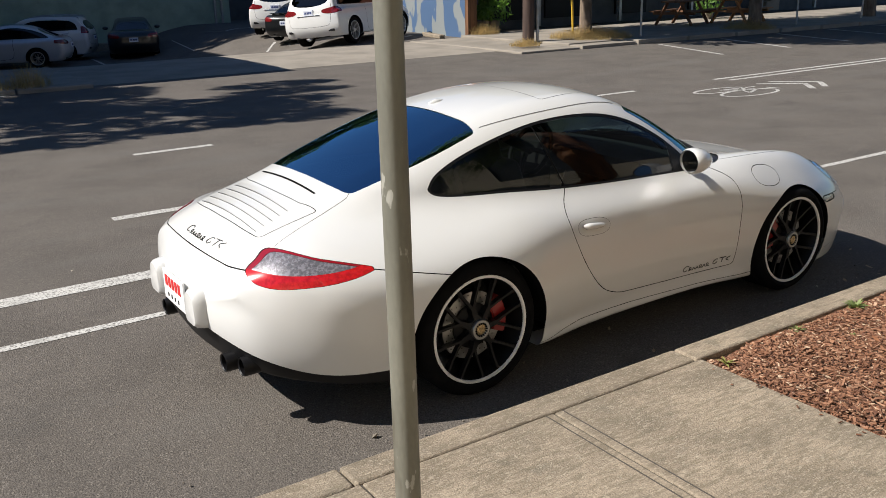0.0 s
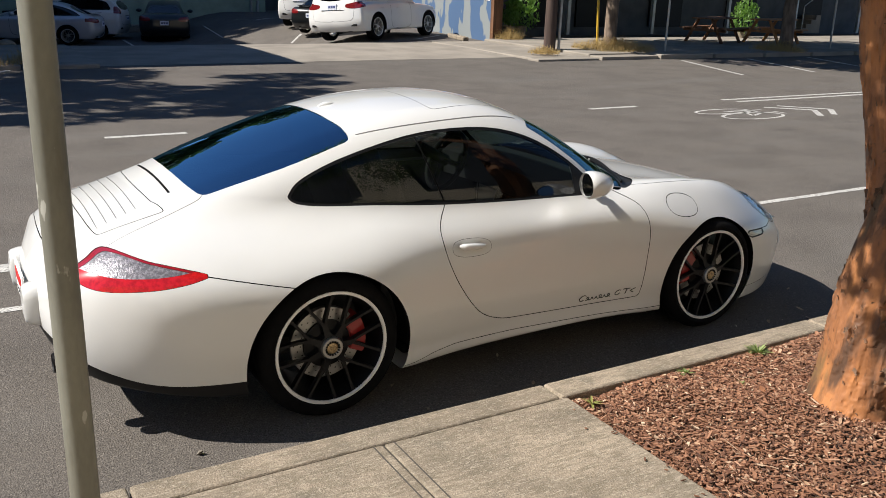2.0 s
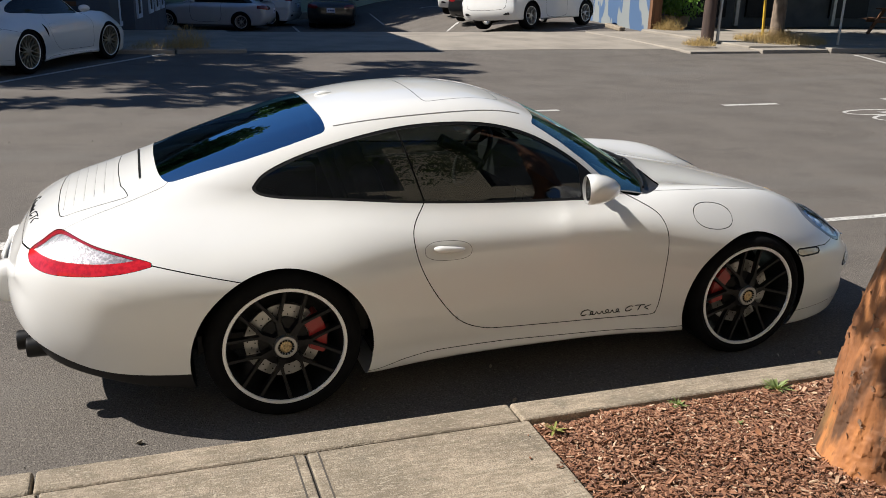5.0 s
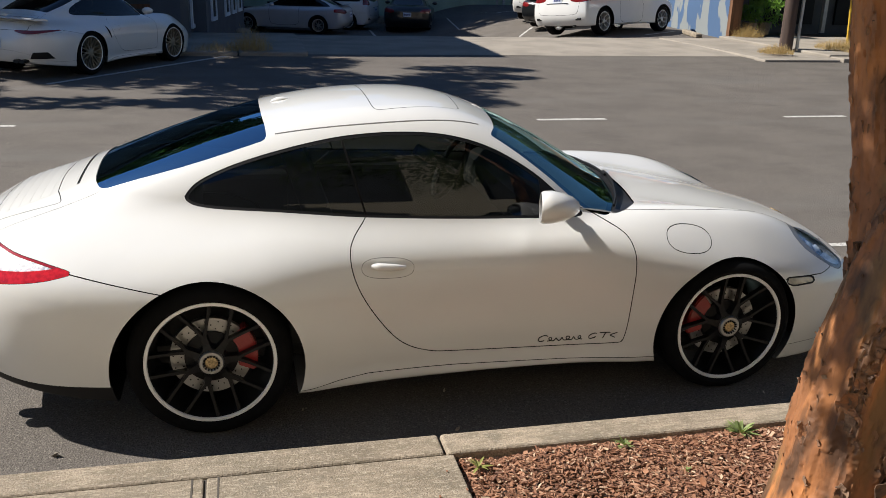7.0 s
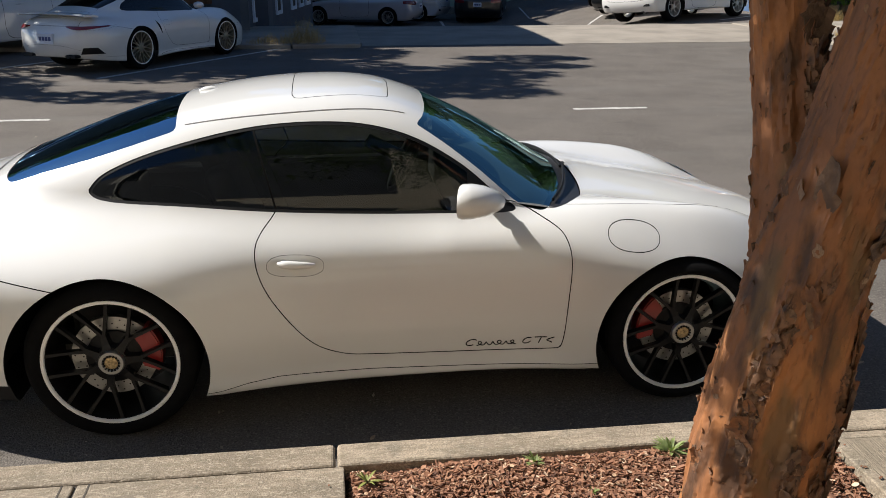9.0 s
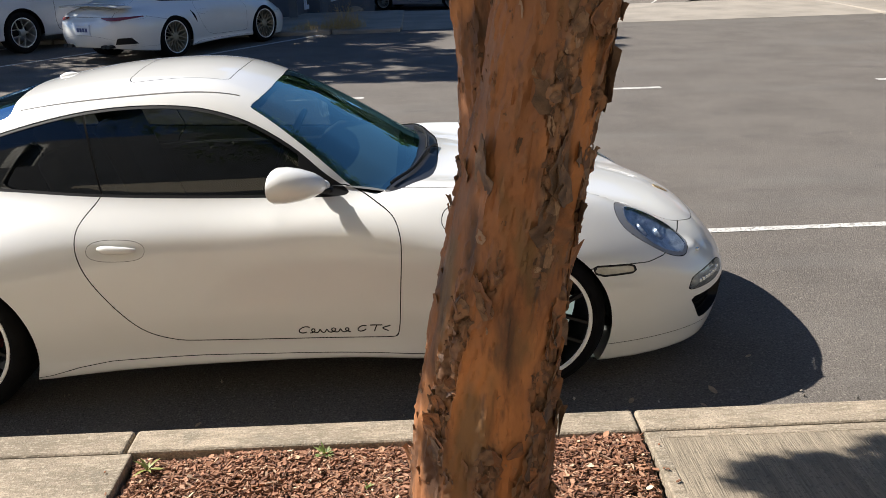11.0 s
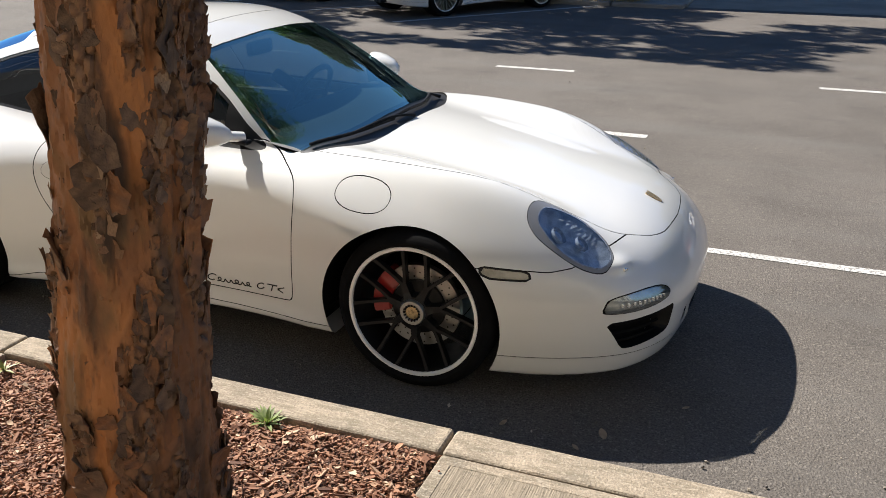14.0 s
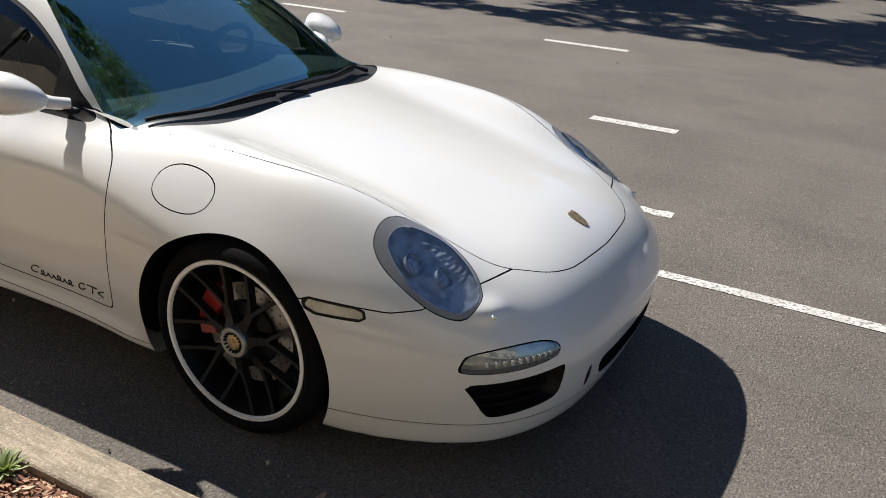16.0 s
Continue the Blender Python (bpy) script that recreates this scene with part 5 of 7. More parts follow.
def island_material(name, tones, rough=0.85):
    """Tones picked at random for each loose piece of a joined mesh."""
    m = bpy.data.materials.new(name)
    m.use_nodes = True
    nt = m.node_tree
    g, ramp = nt.nodes.new("ShaderNodeNewGeometry"), nt.nodes.new("ShaderNodeValToRGB")
    ramp.color_ramp.interpolation = "LINEAR"
    while len(ramp.color_ramp.elements) < len(tones):
        ramp.color_ramp.elements.new(0.5)
    for e, (p, c) in zip(ramp.color_ramp.elements, tones):
        e.position, e.color = p, (*c, 1)
    nt.links.new(g.outputs["Random Per Island"], ramp.inputs[0])
    n, mul = nt.nodes.new("ShaderNodeTexNoise"), nt.nodes.new("ShaderNodeMix")
    n.inputs["Scale"].default_value = 260
    mul.data_type, mul.blend_type = "RGBA", "OVERLAY"
    mul.inputs["Factor"].default_value = 0.5
    nt.links.new(ramp.outputs[0], mul.inputs["A"])
    nt.links.new(n.outputs[0], mul.inputs["B"])
    nt.links.new(mul.outputs["Result"], nt.nodes["Principled BSDF"].inputs["Base Color"])
    nt.nodes["Principled BSDF"].inputs["Roughness"].default_value = rough
    return m


M_CHIPS = island_material("bark_chips", [(0.0, (0.085, 0.04, 0.025)), (0.3, (0.18, 0.08, 0.044)), (0.7, (0.28, 0.135, 0.075)), (0.93, (0.35, 0.20, 0.125)), (1.0, (0.52, 0.39, 0.27))])
M_STRAY = material("stray_chip", (0.17, 0.075, 0.04), 0.85, per_piece=0.5, fine=0.2, fine_scale=200)
tagged(chips("bark_mulch", 58000, 4, M_CHIPS), "loose red-brown bark chips covering the bed", "mulch", kind="stuff")

# stray chips on the slabs and the kerb round the bed
r = np.random.RandomState(23)
for k in range(40):
    side = r.randint(2)
    x, y = ((0.88 - abs(r.normal(0, 0.05)), r.uniform(-2.8, -1.45)), (2.70 + abs(r.normal(0, 0.05)), r.uniform(-2.8, -1.45)), (r.uniform(0.95, 2.6), -1.40 + abs(r.normal(0, 0.02))))[side]
    if k % 3 == 0:
        ln, wd = r.uniform(0.006, 0.013), r.uniform(0.002, 0.004)
    else:
        ln, wd = r.uniform(0.003, 0.008), r.uniform(0.0015, 0.003)
    bm = bmesh.new()
    box(bm, (-ln, -wd, 0), (ln, wd, 0.003), m=Matrix.Translation((x, min(y, -1.29), 0.147)) @ Matrix.Rotation(r.uniform(0, 6.28), 4, "Z"))
    tagged(part("wood_chip", bm, M_STRAY), "stray brown bark chip lying beside the bed", "wood chip", "stray chips")


def leaf_mesh(bm, at, yaw, length, width, tilt, curl=0.3):
    m = Matrix.Translation(at) @ Matrix.Rotation(yaw, 4, "Z") @ Matrix.Rotation(-tilt, 4, "Y")
    rows = []
    for t in np.linspace(0, 1, 5):
        w = width * math.sin(math.pi * min(1, 0.08 + t * 0.92)) ** 0.7
        x = length * t
        z = -curl * length * t * t
        rows.append([bm.verts.new(m @ Vector((x, -w, z + 0.25 * w))), bm.verts.new(m @ Vector((x, 0, z))), bm.verts.new(m @ Vector((x, w, z + 0.25 * w)))])
    rings_to_mesh(bm, rows, closed=False)


M_WEEDPALE = material("pale_weed_leaf", (0.26, 0.27, 0.07), 0.55, vary=0.3, scale=50)
for x, y, size, count, tone, label in ((0.965, -1.50, 0.062, 12, M_WEEDPALE, "small yellow-green weed growing in the mulch"), (1.57, -1.455, 0.055, 26, M_WEED, "small green weed at the kerb"),
                                       (2.08, -1.455, 0.085, 44, M_WEED, "bushy green weed at the kerb"), (1.73, -1.66, 0.03, 14, M_WEED, "tiny green weed in the mulch")):
    weed = thing("weed", label, "weed", Matrix.Translation((x, y, 0.125)), "weeds in the mulch bed")
    r = random.Random(int(x * 100))
    for k in range(count):
        bm = bmesh.new()
        leaf_mesh(bm, (0, 0, 0.0), k * 2.4 + r.uniform(-0.3, 0.3), size * r.uniform(0.45, 1.0), size * r.uniform(0.055, 0.11), r.uniform(0.25, 1.3), r.uniform(0.1, 0.5))
        part("leaf", bm, tone, weed, smooth=True)
# dry scraps of leaf caught in the mulch
r = random.Random(61)
bm = bmesh.new()
for k in range(230):
    x, y = r.uniform(0.93, 2.66), -1.44 - 1.6 * r.random() ** 1.6
    leaf_mesh(bm, (x, y, bed_height(x, y) + 0.016), r.uniform(0, 6.28), r.uniform(0.010, 0.034), r.uniform(0.005, 0.013), r.uniform(-0.3, 0.3), r.uniform(-0.6, 0.6))
tagged(part("leaf_litter", bm, island_material("leaf_litter", [(0.0, (0.20, 0.085, 0.045)), (0.4, (0.34, 0.17, 0.095)), (0.75, (0.44, 0.29, 0.18)), (1.0, (0.55, 0.43, 0.30))]), None, smooth=True), "dry tan and orange leaf scraps among the mulch", "leaf litter", kind="stuff")
for x, y, z, yaw, size, mat, label in ((3.765, -1.465, 0.147, 0.4, 0.05, M_LEAFRED, "fallen red leaf lying on the pavement"), (1.72, -1.80, 0.15, 1.2, 0.045, M_LEAFORANGE, "fallen orange leaf lying on the mulch"),
                                       (3.12, -0.93, 0.004, 2.0, 0.05, M_LEAFTAN, "pale dry leaf lying on the road"), (3.35, -0.62, 0.004, 0.3, 0.03, M_LEAFTAN, "pale dry leaf lying on the road"),
                                       (2.75, -0.98, 0.004, 1.0, 0.035, M_LEAFTAN, "pale dry leaf lying on the road"), (3.05, -1.03, 0.004, 2.6, 0.03, M_LEAFTAN, "pale dry leaf lying on the road"),
                                       (2.3, -1.12, 0.004, 0.6, 0.035, M_LEAFTAN, "pale dry leaf lying on the road"), (1.0, -1.02, 0.004, 0.8, 0.03, M_LEAFTAN, "pale dry leaf lying on the road")):
    bm = bmesh.new()
    leaf_mesh(bm, (x, y, z), yaw, size, size * 0.3, 0.05, -0.25)
    tagged(part("fallen_leaf", bm, mat, None, smooth=True), label, "leaf", "fallen leaves")

# small stones and crumbs along the gutter
r = np.random.RandomState(17)
verts, faces = [], []
for _ in range(420):
    x, y = r.uniform(-4, 9), -1.262 + abs(r.normal(0, 0.28)) if r.uniform() < 0.65 else r.uniform(-1.2, 8)
    m = Euler(r.uniform(0, 6.28, 3)).to_matrix()
    s = r.gamma(3, 0.0014) + 0.002
    k = len(verts)
    for q in ((1, 0, 0), (-1, 0, 0), (0, 0.8, 0), (0, -0.8, 0), (0, 0, 0.5), (0, 0, -0.5)):
        p = m @ Vector(q) * s
        verts.append((x + p.x, y + p.y, 0.003 + 0.4 * s + p.z))
    faces += [(k + a, k + b, k + c) for a, b, c in ((0, 2, 4), (2, 1, 4), (1, 3, 4), (3, 0, 4), (2, 0, 5), (1, 2, 5), (3, 1, 5), (0, 3, 5))]
M_GRIT = island_material("road_grit", [(0.0, (0.05, 0.045, 0.04)), (0.6, (0.22, 0.19, 0.15)), (1.0, (0.45, 0.40, 0.33))])
tagged(mesh_object("road_grit", verts, faces, M_GRIT, None, False), "small stones and crumbs scattered along the gutter", "grit", kind="stuff")

# sign post
post = thing("sign_post", "grey-green steel sign post standing in the pavement", "post", Matrix.Translation((-1.205, -2.215, 0.142)))
bm = bmesh.new()
outline = rounded([(-0.031, -0.031), (0.031, -0.031), (0.031, 0.031), (-0.031, 0.031)], 2)
rr = Matrix.Rotation(radians(20), 2)
outline = [(rr @ Vector(p))[:] for p in outline]
zs = np.linspace(-0.1, 2.9, 40)
rings = [[bm.verts.new((x * (1 + 0.006 * noise.noise(Vector((0, 0, z * 4)))), y, z)) for x, y in outline] for z in zs]
rings_to_mesh(bm, rings)
bm.faces.new(rings[-1])
part("tube", bm, M_POLE, post, smooth=True)
bm = bmesh.new()
box(bm, (-0.23, -0.045, 2.3), (0.23, -0.039, 2.85), 0.002)
part("sign_plate", bm, M_POLE, post, "plain metal sign plate")

# road markings, with ragged worn edges


def marking(x0, y0, x1, y1, width, name="road_marking", label="worn white painted line on the asphalt", seed=0, group="road markings", wear=0.004):
    a, b = Vector((x0, y0, 0)), Vector((x1, y1, 0))
    d = (b - a)
    n = max(4, min(240, int(d.length / 0.03)))
    t = Vector((-d.y, d.x, 0)).normalized() * width / 2
    bm = bmesh.new()
    lo, hi = [], []
    for k in range(n + 1):
        p = a + d * k / n
        lo.append(bm.verts.new(p - t + Vector((0, 0, 0.003 + ground_height(p.x, p.y))) + t.normalized() * wear * noise.noise(Vector((p.x * 40, p.y * 40, seed)))))
        hi.append(bm.verts.new(p + t + Vector((0, 0, 0.003 + ground_height(p.x, p.y))) + t.normalized() * wear * noise.noise(Vector((p.x * 40, p.y * 40, seed + 9)))))
    for k in range(n):
        bm.faces.new((lo[k], lo[k + 1], hi[k + 1], hi[k]))
    return tagged(part(name, bm, M_ROADPAINT), label, "road marking", group)


for k in range(-3, 5):
    if 0.30 + 3.56 * k < 9.5:
        marking(0.32 + 3.56 * k, 6.42, 1.26 + 3.56 * k, 6.42, 0.105, seed=k)
for k in range(-2, 2):
    marking(-0.61 + 2.5 * k, 3.6, 0.04 + 2.5 * k, 3.6, 0.12, seed=20 + k)
marking(-14, 1.15, 30, 1.08, 0.075, seed=30, wear=0.010)
marking(-14, 1.93, -0.62, 1.93, 0.17, seed=31)
marking(10.55, 6.29, 40, 6.05, 0.10, seed=32)
marking(10.45, 6.55, 40, 6.31, 0.10, seed=33)
marking(2.78, 1.89, 2.98, 1.90, 0.09, seed=34, wear=0.03)
for x0, y0 in ((-2.57, 9.85), (-5.37, 9.85), (-8.17, 9.85)):
    marking(x0, y0, x0 + 2.55, y0 + 3.92, 0.10, label="white painted stall line on the asphalt", seed=int(x0 * 7), group="stall lines")

for k in range(6):
    marking(14.27 + 2.42 * k, 9.5, 15.46 + 2.42 * k, 12.55, 0.10, label="white painted stall line on the asphalt", seed=50 + k, group="stall lines")

# painted bicycle and arrows
bike = thing("bicycle_symbol", "white painted bicycle symbol with two chevrons on the road", "road marking", Matrix.Translation((9.3, 5.25, 0.0)))


def flat_stroke(pts, width, name):
    bm = bmesh.new()
    lo, hi = [], []
    for k, p in enumerate(pts):
        p = Vector((p[0], p[1], 0.004))
        d = Vector(pts[min(k + 1, len(pts) - 1)]) - Vector(pts[max(k - 1, 0)])
        t = Vector((-d[1], d[0], 0)).normalized() * width / 2
        lo.append(bm.verts.new(p - t)), hi.append(bm.verts.new(p + t))
    rings_to_mesh(bm, [lo, hi], closed=False)
    part(name, bm, M_ROADPAINT, bike)


for cx, cy, rx, ry in ((0.07, 0.27, 0.55, 0.20), (0.20, -0.22, 0.60, 0.26)):
    flat_stroke([(cx + rx * math.cos(a), cy + ry * math.sin(a)) for a in np.linspace(0, 2 * math.pi, 33)], 0.055, "painted_wheel")
for seg in (((0.07, 0.27), (0.35, 0.10), (0.62, -0.02)), ((0.35, 0.10), (0.20, -0.22)), ((0.07, 0.27), (0.60, 0.22), (0.62, -0.02)), ((0.20, -0.22), (0.62, -0.02), (0.92, -0.08)), ((0.60, 0.22), (0.85, 0.20)), ((0.95, -0.22), (0.92, 0.02))):
    flat_stroke(list(seg), 0.055, "painted_frame")
for seg in (((1.53, 0.44), (2.11, -0.14), (1.64, -0.57)), ((1.14, 0.39), (1.74, -0.11), (1.29, -0.59))):
    flat_stroke(seg[:2], 0.10, "painted_chevron")
    flat_stroke(seg[1:], 0.10, "painted_chevron")

# ================= near tree =================
M_BARK = material("peeling_bark", (0.275, 0.112, 0.042), 0.66, colour2=(0.175, 0.074, 0.032), scale=3.5, fine=0.10, fine_scale=70, bump=0.3, bump_scale=45, stretch=(1, 1, 0.5), low=0.40, high=0.64, detail=6)
extra_noise(M_BARK, 3.2, (0.46, 0.185, 0.058), 0.53, 0.63, stretch=(1.4, 1.4, 0.6), strength=0.75)
extra_noise(M_BARK, 4.5, (0.125, 0.085, 0.036), 0.56, 0.66, stretch=(1.6, 1.6, 0.5), strength=0.7)
extra_noise(M_BARK, 6, (0.055, 0.031, 0.019), 0.53, 0.64, stretch=(1.6, 1.6, 0.4), strength=0.85)
extra_noise(M_BARK, 40, (0.06, 0.032, 0.019), 0.58, 0.72, stretch=(1.2, 1.2, 0.3), strength=0.6)


def outer_bark(m):
    """Lays a rough grey-brown outer bark where the trunk's layer value is high, in plates darker towards their cracks.
    """
    nt = m.node_tree
    b = nt.nodes["Principled BSDF"]
    src = b.inputs["Base Color"].links[0].from_socket
    at, tc = nt.nodes.new("ShaderNodeAttribute"), nt.nodes.new("ShaderNodeTexCoord")
    at.attribute_name = "bark_layer"
    n, ramp = nt.nodes.new("ShaderNodeTexNoise"), nt.nodes.new("ShaderNodeValToRGB")
    n.inputs["Scale"].default_value, n.inputs["Detail"].default_value = 38, 8
    ramp.color_ramp.elements[0].position, ramp.color_ramp.elements[0].color = 0.38, (0.040, 0.024, 0.017, 1)
    ramp.color_ramp.elements[1].position, ramp.color_ramp.elements[1].color = 0.64, (0.205, 0.118, 0.068, 1)
    nt.links.new(tc.outputs["Object"], n.inputs["Vector"])
    nt.links.new(n.outputs[0], ramp.inputs[0])
    r, mix = nt.nodes.new("ShaderNodeMapRange"), nt.nodes.new("ShaderNodeMix")
    r.inputs["From Min"].default_value, r.inputs["From Max"].default_value, r.inputs["To Max"].default_value = 0.45, 0.75, 0.85
    mix.data_type = "RGBA"
    nt.links.new(at.outputs["Fac"], r.inputs["Value"])
    nt.links.new(r.outputs[0], mix.inputs["Factor"])
    nt.links.new(src, mix.inputs["A"])
    # each plate of rough bark has a tone of its own, darker towards its cracks
    pl, own = nt.nodes.new("ShaderNodeAttribute"), nt.nodes.new("ShaderNodeMix")
    pl.attribute_name = "bark_plate"
    own.data_type = "RGBA"
    own.inputs["B"].default_value = (0.29, 0.145, 0.066, 1)
    shift = nt.nodes.new("ShaderNodeMapRange")
    shift.inputs["From Min"].default_value, shift.inputs["From Max"].default_value, shift.inputs["To Max"].default_value = 0.35, 1.2, 0.8
    nt.links.new(pl.outputs["Fac"], shift.inputs["Value"])
    nt.links.new(shift.outputs[0], own.inputs["Factor"])
    nt.links.new(ramp.outputs[0], own.inputs["A"])
    nt.links.new(own.outputs["Result"], mix.inputs["B"])
    nt.links.new(mix.outputs["Result"], b.inputs["Base Color"])


outer_bark(M_BARK)
M_FLAKE = material("bark_flake", (0.26, 0.115, 0.05), 0.8, colour2=(0.14, 0.072, 0.042), scale=30, per_piece=0.3, fine=0.2, fine_scale=120, bump=0.4, bump_scale=90)
M_FLAKEDARK = material("grey_bark_flake", (0.19, 0.115, 0.070), 0.85, colour2=(0.10, 0.062, 0.042), scale=30, per_piece=0.35, fine=0.2, fine_scale=120, bump=0.4, bump_scale=90)
tree = thing("tree", "forked tree with peeling orange-brown bark growing in the mulch bed", "tree", Matrix.Translation((2.06, -2.03, 0.1)))
TO = Vector((2.06, -2.03, 0.1))


class Limb:
    """A limb along a smooth path, with its radius, given by (x, y, z, r) points."""

    def __init__(self, *pts):
        zs = [p[2] for p in pts]
        self.z0, self.z1 = zs[0], zs[-1]
        self.x, self.y, self.r = (Curve(*[(p[2], p[k]) for p in pts]) for k in (0, 1, 3))

    def layer(self, z, a):
        """How many layers of bark lie here: rough outer bark is high, bare inner bark low."""
        c, w = math.cos(a), math.sin(a)
        q = noise.noise(Vector((c * 2.2, w * 2.2, z * 2.6 + 3))) + 0.45 * noise.noise(Vector((c * 6, w * 6, z * 7))) + 0.14 * noise.noise(Vector((c * 15, w * 15, z * 24)))
        return 0.9 * q + 0.34 * scaly(z, a) - 0.14

    def plate(self, z, a):
        """How far a place lies from the crack between two plates of rough bark, and its plate's own random value."""
        c, w = math.cos(a), math.sin(a)
        warp = 0.35 * noise.noise(Vector((c * 8, w * 8, z * 14)))
        far, mid = noise.voronoi(Vector((c * 5.6 + warp, w * 5.6 - warp, z * 19 + warp)))
        return far[1] - far[0], noise.cell(mid[0] * 37.0)

    def point(self, z, a, lift=0.0):
        r = float(self.r(z))
        c, w = math.cos(a), math.sin(a)
        n = 0.5 * noise.noise(Vector((c * 1.3, w * 1.3, z * 2.2))) + 0.25 * noise.noise(Vector((c * 4, w * 4, z * 7)))
        q = self.layer(z, a)
        # layers of bark, each with a torn edge
        ragged = 0.008 * min(1.0, max(0.0, (q - 0.22) / 0.02)) + 0.007 * min(1.0, max(0.0, (q + 0.04) / 0.02)) + 0.005 * min(1.0, max(0.0, (q + 0.20) / 0.02)) + 0.005 * min(1.0, max(0.0, (q + 0.38) / 0.02))
        gap, tone = self.plate(z, a)
        rough = min(1.0, max(0.0, (q + 0.02) / 0.2)) * (0.010 * min(1.0, gap / 0.22) + 0.009 * tone - 0.010 + 0.002 * noise.noise(Vector((c * 14, w * 14, z * 22))))
        r = r * (1 + 0.10 * n) + 0.85 * ragged + rough - 0.008 + 0.0012 * noise.noise(Vector((c * 30, w * 30, z * 60))) + lift
        return Vector((float(self.x(z)) + r * c, float(self.y(z)) + r * w, z)) - TO


def scaly(z, a):
    """Rough bark gathers in ragged bands, most on one side and low down, and leaves smooth wood between."""
    return 0.8 * noise.noise(Vector((math.cos(a) * 1.7, math.sin(a) * 1.7, z * 2.6 + 7))) + 1.15 * math.cos(a - 5.75) - 0.22 + 0.42 * max(0.0, math.cos(a - 3.3)) ** 4 - 0.25 * max(0.0, z - 0.6) + 0.35 * max(0.0, 0.8 - z)


def limb_mesh(limb, sides, rows):
    bm = bmesh.new()
    layer, plate = bm.verts.layers.float.new("bark_layer"), bm.verts.layers.float.new("bark_plate")
    heights = np.concatenate([np.linspace(limb.z0, 2.0, rows)[:-1], np.linspace(2.0, limb.z1, 16)])
    rings = [[bm.verts.new(limb.point(z, 2 * math.pi * k / sides)) for k in range(sides)] for z in heights]
    for ring, z in zip(rings, heights):
        for k, v in enumerate(ring):
            v[layer] = 0.5 + limb.layer(z, 2 * math.pi * k / sides) * 1.1
            gap, tone = limb.plate(z, 2 * math.pi * k / sides)
            v[plate] = min(1.0, gap / 0.2) * (0.45 + 0.75 * abs(tone))
    rings_to_mesh(bm, rings)
    bm.faces.new(rings[-1])
    return bm


TRUNK = Limb((2.045, -2.03, 0.05, 0.235), (2.062, -2.03, 0.2, 0.205), (2.075, -2.033, 0.4, 0.192), (2.093, -2.04, 0.66, 0.185), (2.136, -2.057, 1.0, 0.159), (2.188, -2.09, 1.3, 0.146), (2.236, -2.125, 1.6, 0.136), (2.325, -2.20, 2.2, 0.12), (2.5, -2.33, 3.2, 0.09))
STEM = Limb((2.135, -2.00, 0.85, 0.11), (2.15, -1.935, 1.15, 0.105), (2.145, -1.87, 1.4, 0.098), (2.125, -1.825, 1.65, 0.092), (2.04, -1.72, 2.3, 0.08), (1.84, -1.66, 3.2, 0.055))
part("trunk", limb_mesh(TRUNK, 190, 330), M_BARK, tree, smooth=True)
part("stem", limb_mesh(STEM, 100, 170), M_BARK, tree, smooth=True)
rng = random.Random(11)
boughs = []
for k in range(9):
    base = Vector((2.5, -2.33, 3.2)) if k % 2 else Vector((1.84, -1.66, 3.2))
    a = k * 2.4
    mid = base + Vector((0.5 * math.cos(a), 0.5 * math.sin(a), 0.7))
    tip = base + Vector((1.1 * math.cos(a + 0.3), 1.1 * math.sin(a + 0.3), 1.3 + 0.3 * rng.random()))
    bm = bmesh.new()
    tube(bm, [base - TO, mid - TO, tip - TO], [0.055, 0.035, 0.012], 8)
    part("limb", bm, M_BARK, tree, smooth=True)
    boughs.append((mid, tip))


def flake_mesh(r, h, w, lift, bend):
    """A torn strip of bark that curls away from the wood."""
    bm = bmesh.new()
    rows = []
    skew, top = r.uniform(-0.5, 0.5), r.uniform(0.2, 0.9)
    for i in range(6):
        t = i / 5
        row = []
        for j in range(5):
            q = j / 4
            edge = 1 + 0.3 * r.uniform(-1, 1)
            y = (q - 0.5) * 2 * w * edge * (0.45 + 0.55 * math.sin(math.pi * min(0.95, t * 0.9 + 0.12))) + skew * w * (t - 0.5)
            z = (t - 0.5) * 2 * h + 0.18 * h * r.uniform(-1, 1)
            row.append((0.0015 - y * y / (2 * bend) + lift * (q ** 2.4) * (1 - top + top * t) + 0.25 * lift * t ** 3, y, z))
        rows.append(row)
    front = [[bm.verts.new(p) for p in row] for row in rows]
    back = [[bm.verts.new((p[0] - 0.0018, p[1], p[2])) for p in row] for row in rows]
    rings_to_mesh(bm, front, closed=False)
    rings_to_mesh(bm, back, closed=False)
    rim0 = front[0] + [r_[-1] for r_ in front[1:]] + front[-1][-2::-1] + [r_[0] for r_ in front[-2:0:-1]]
    rim1 = back[0] + [r_[-1] for r_ in back[1:]] + back[-1][-2::-1] + [r_[0] for r_ in back[-2:0:-1]]
    rings_to_mesh(bm, [rim0, rim1])
    bmesh.ops.recalc_face_normals(bm, faces=bm.faces[:])
    return bm


flakes = []
for k in range(24):
    r = random.Random(k)
    size = (0.6, 0.75, 1.0, 1.5)[k % 4]
    bm = flake_mesh(r, size * r.uniform(0.022, 0.05), size * r.uniform(0.011, 0.024), size * r.uniform(0.008, 0.022), 0.16)
    for tone in (M_FLAKE, M_FLAKEDARK):
        me = bpy.data.meshes.new("bark_flake")
        bm.to_mesh(me)
        me.materials.append(tone)
        flakes.append(me)
    bm.free()


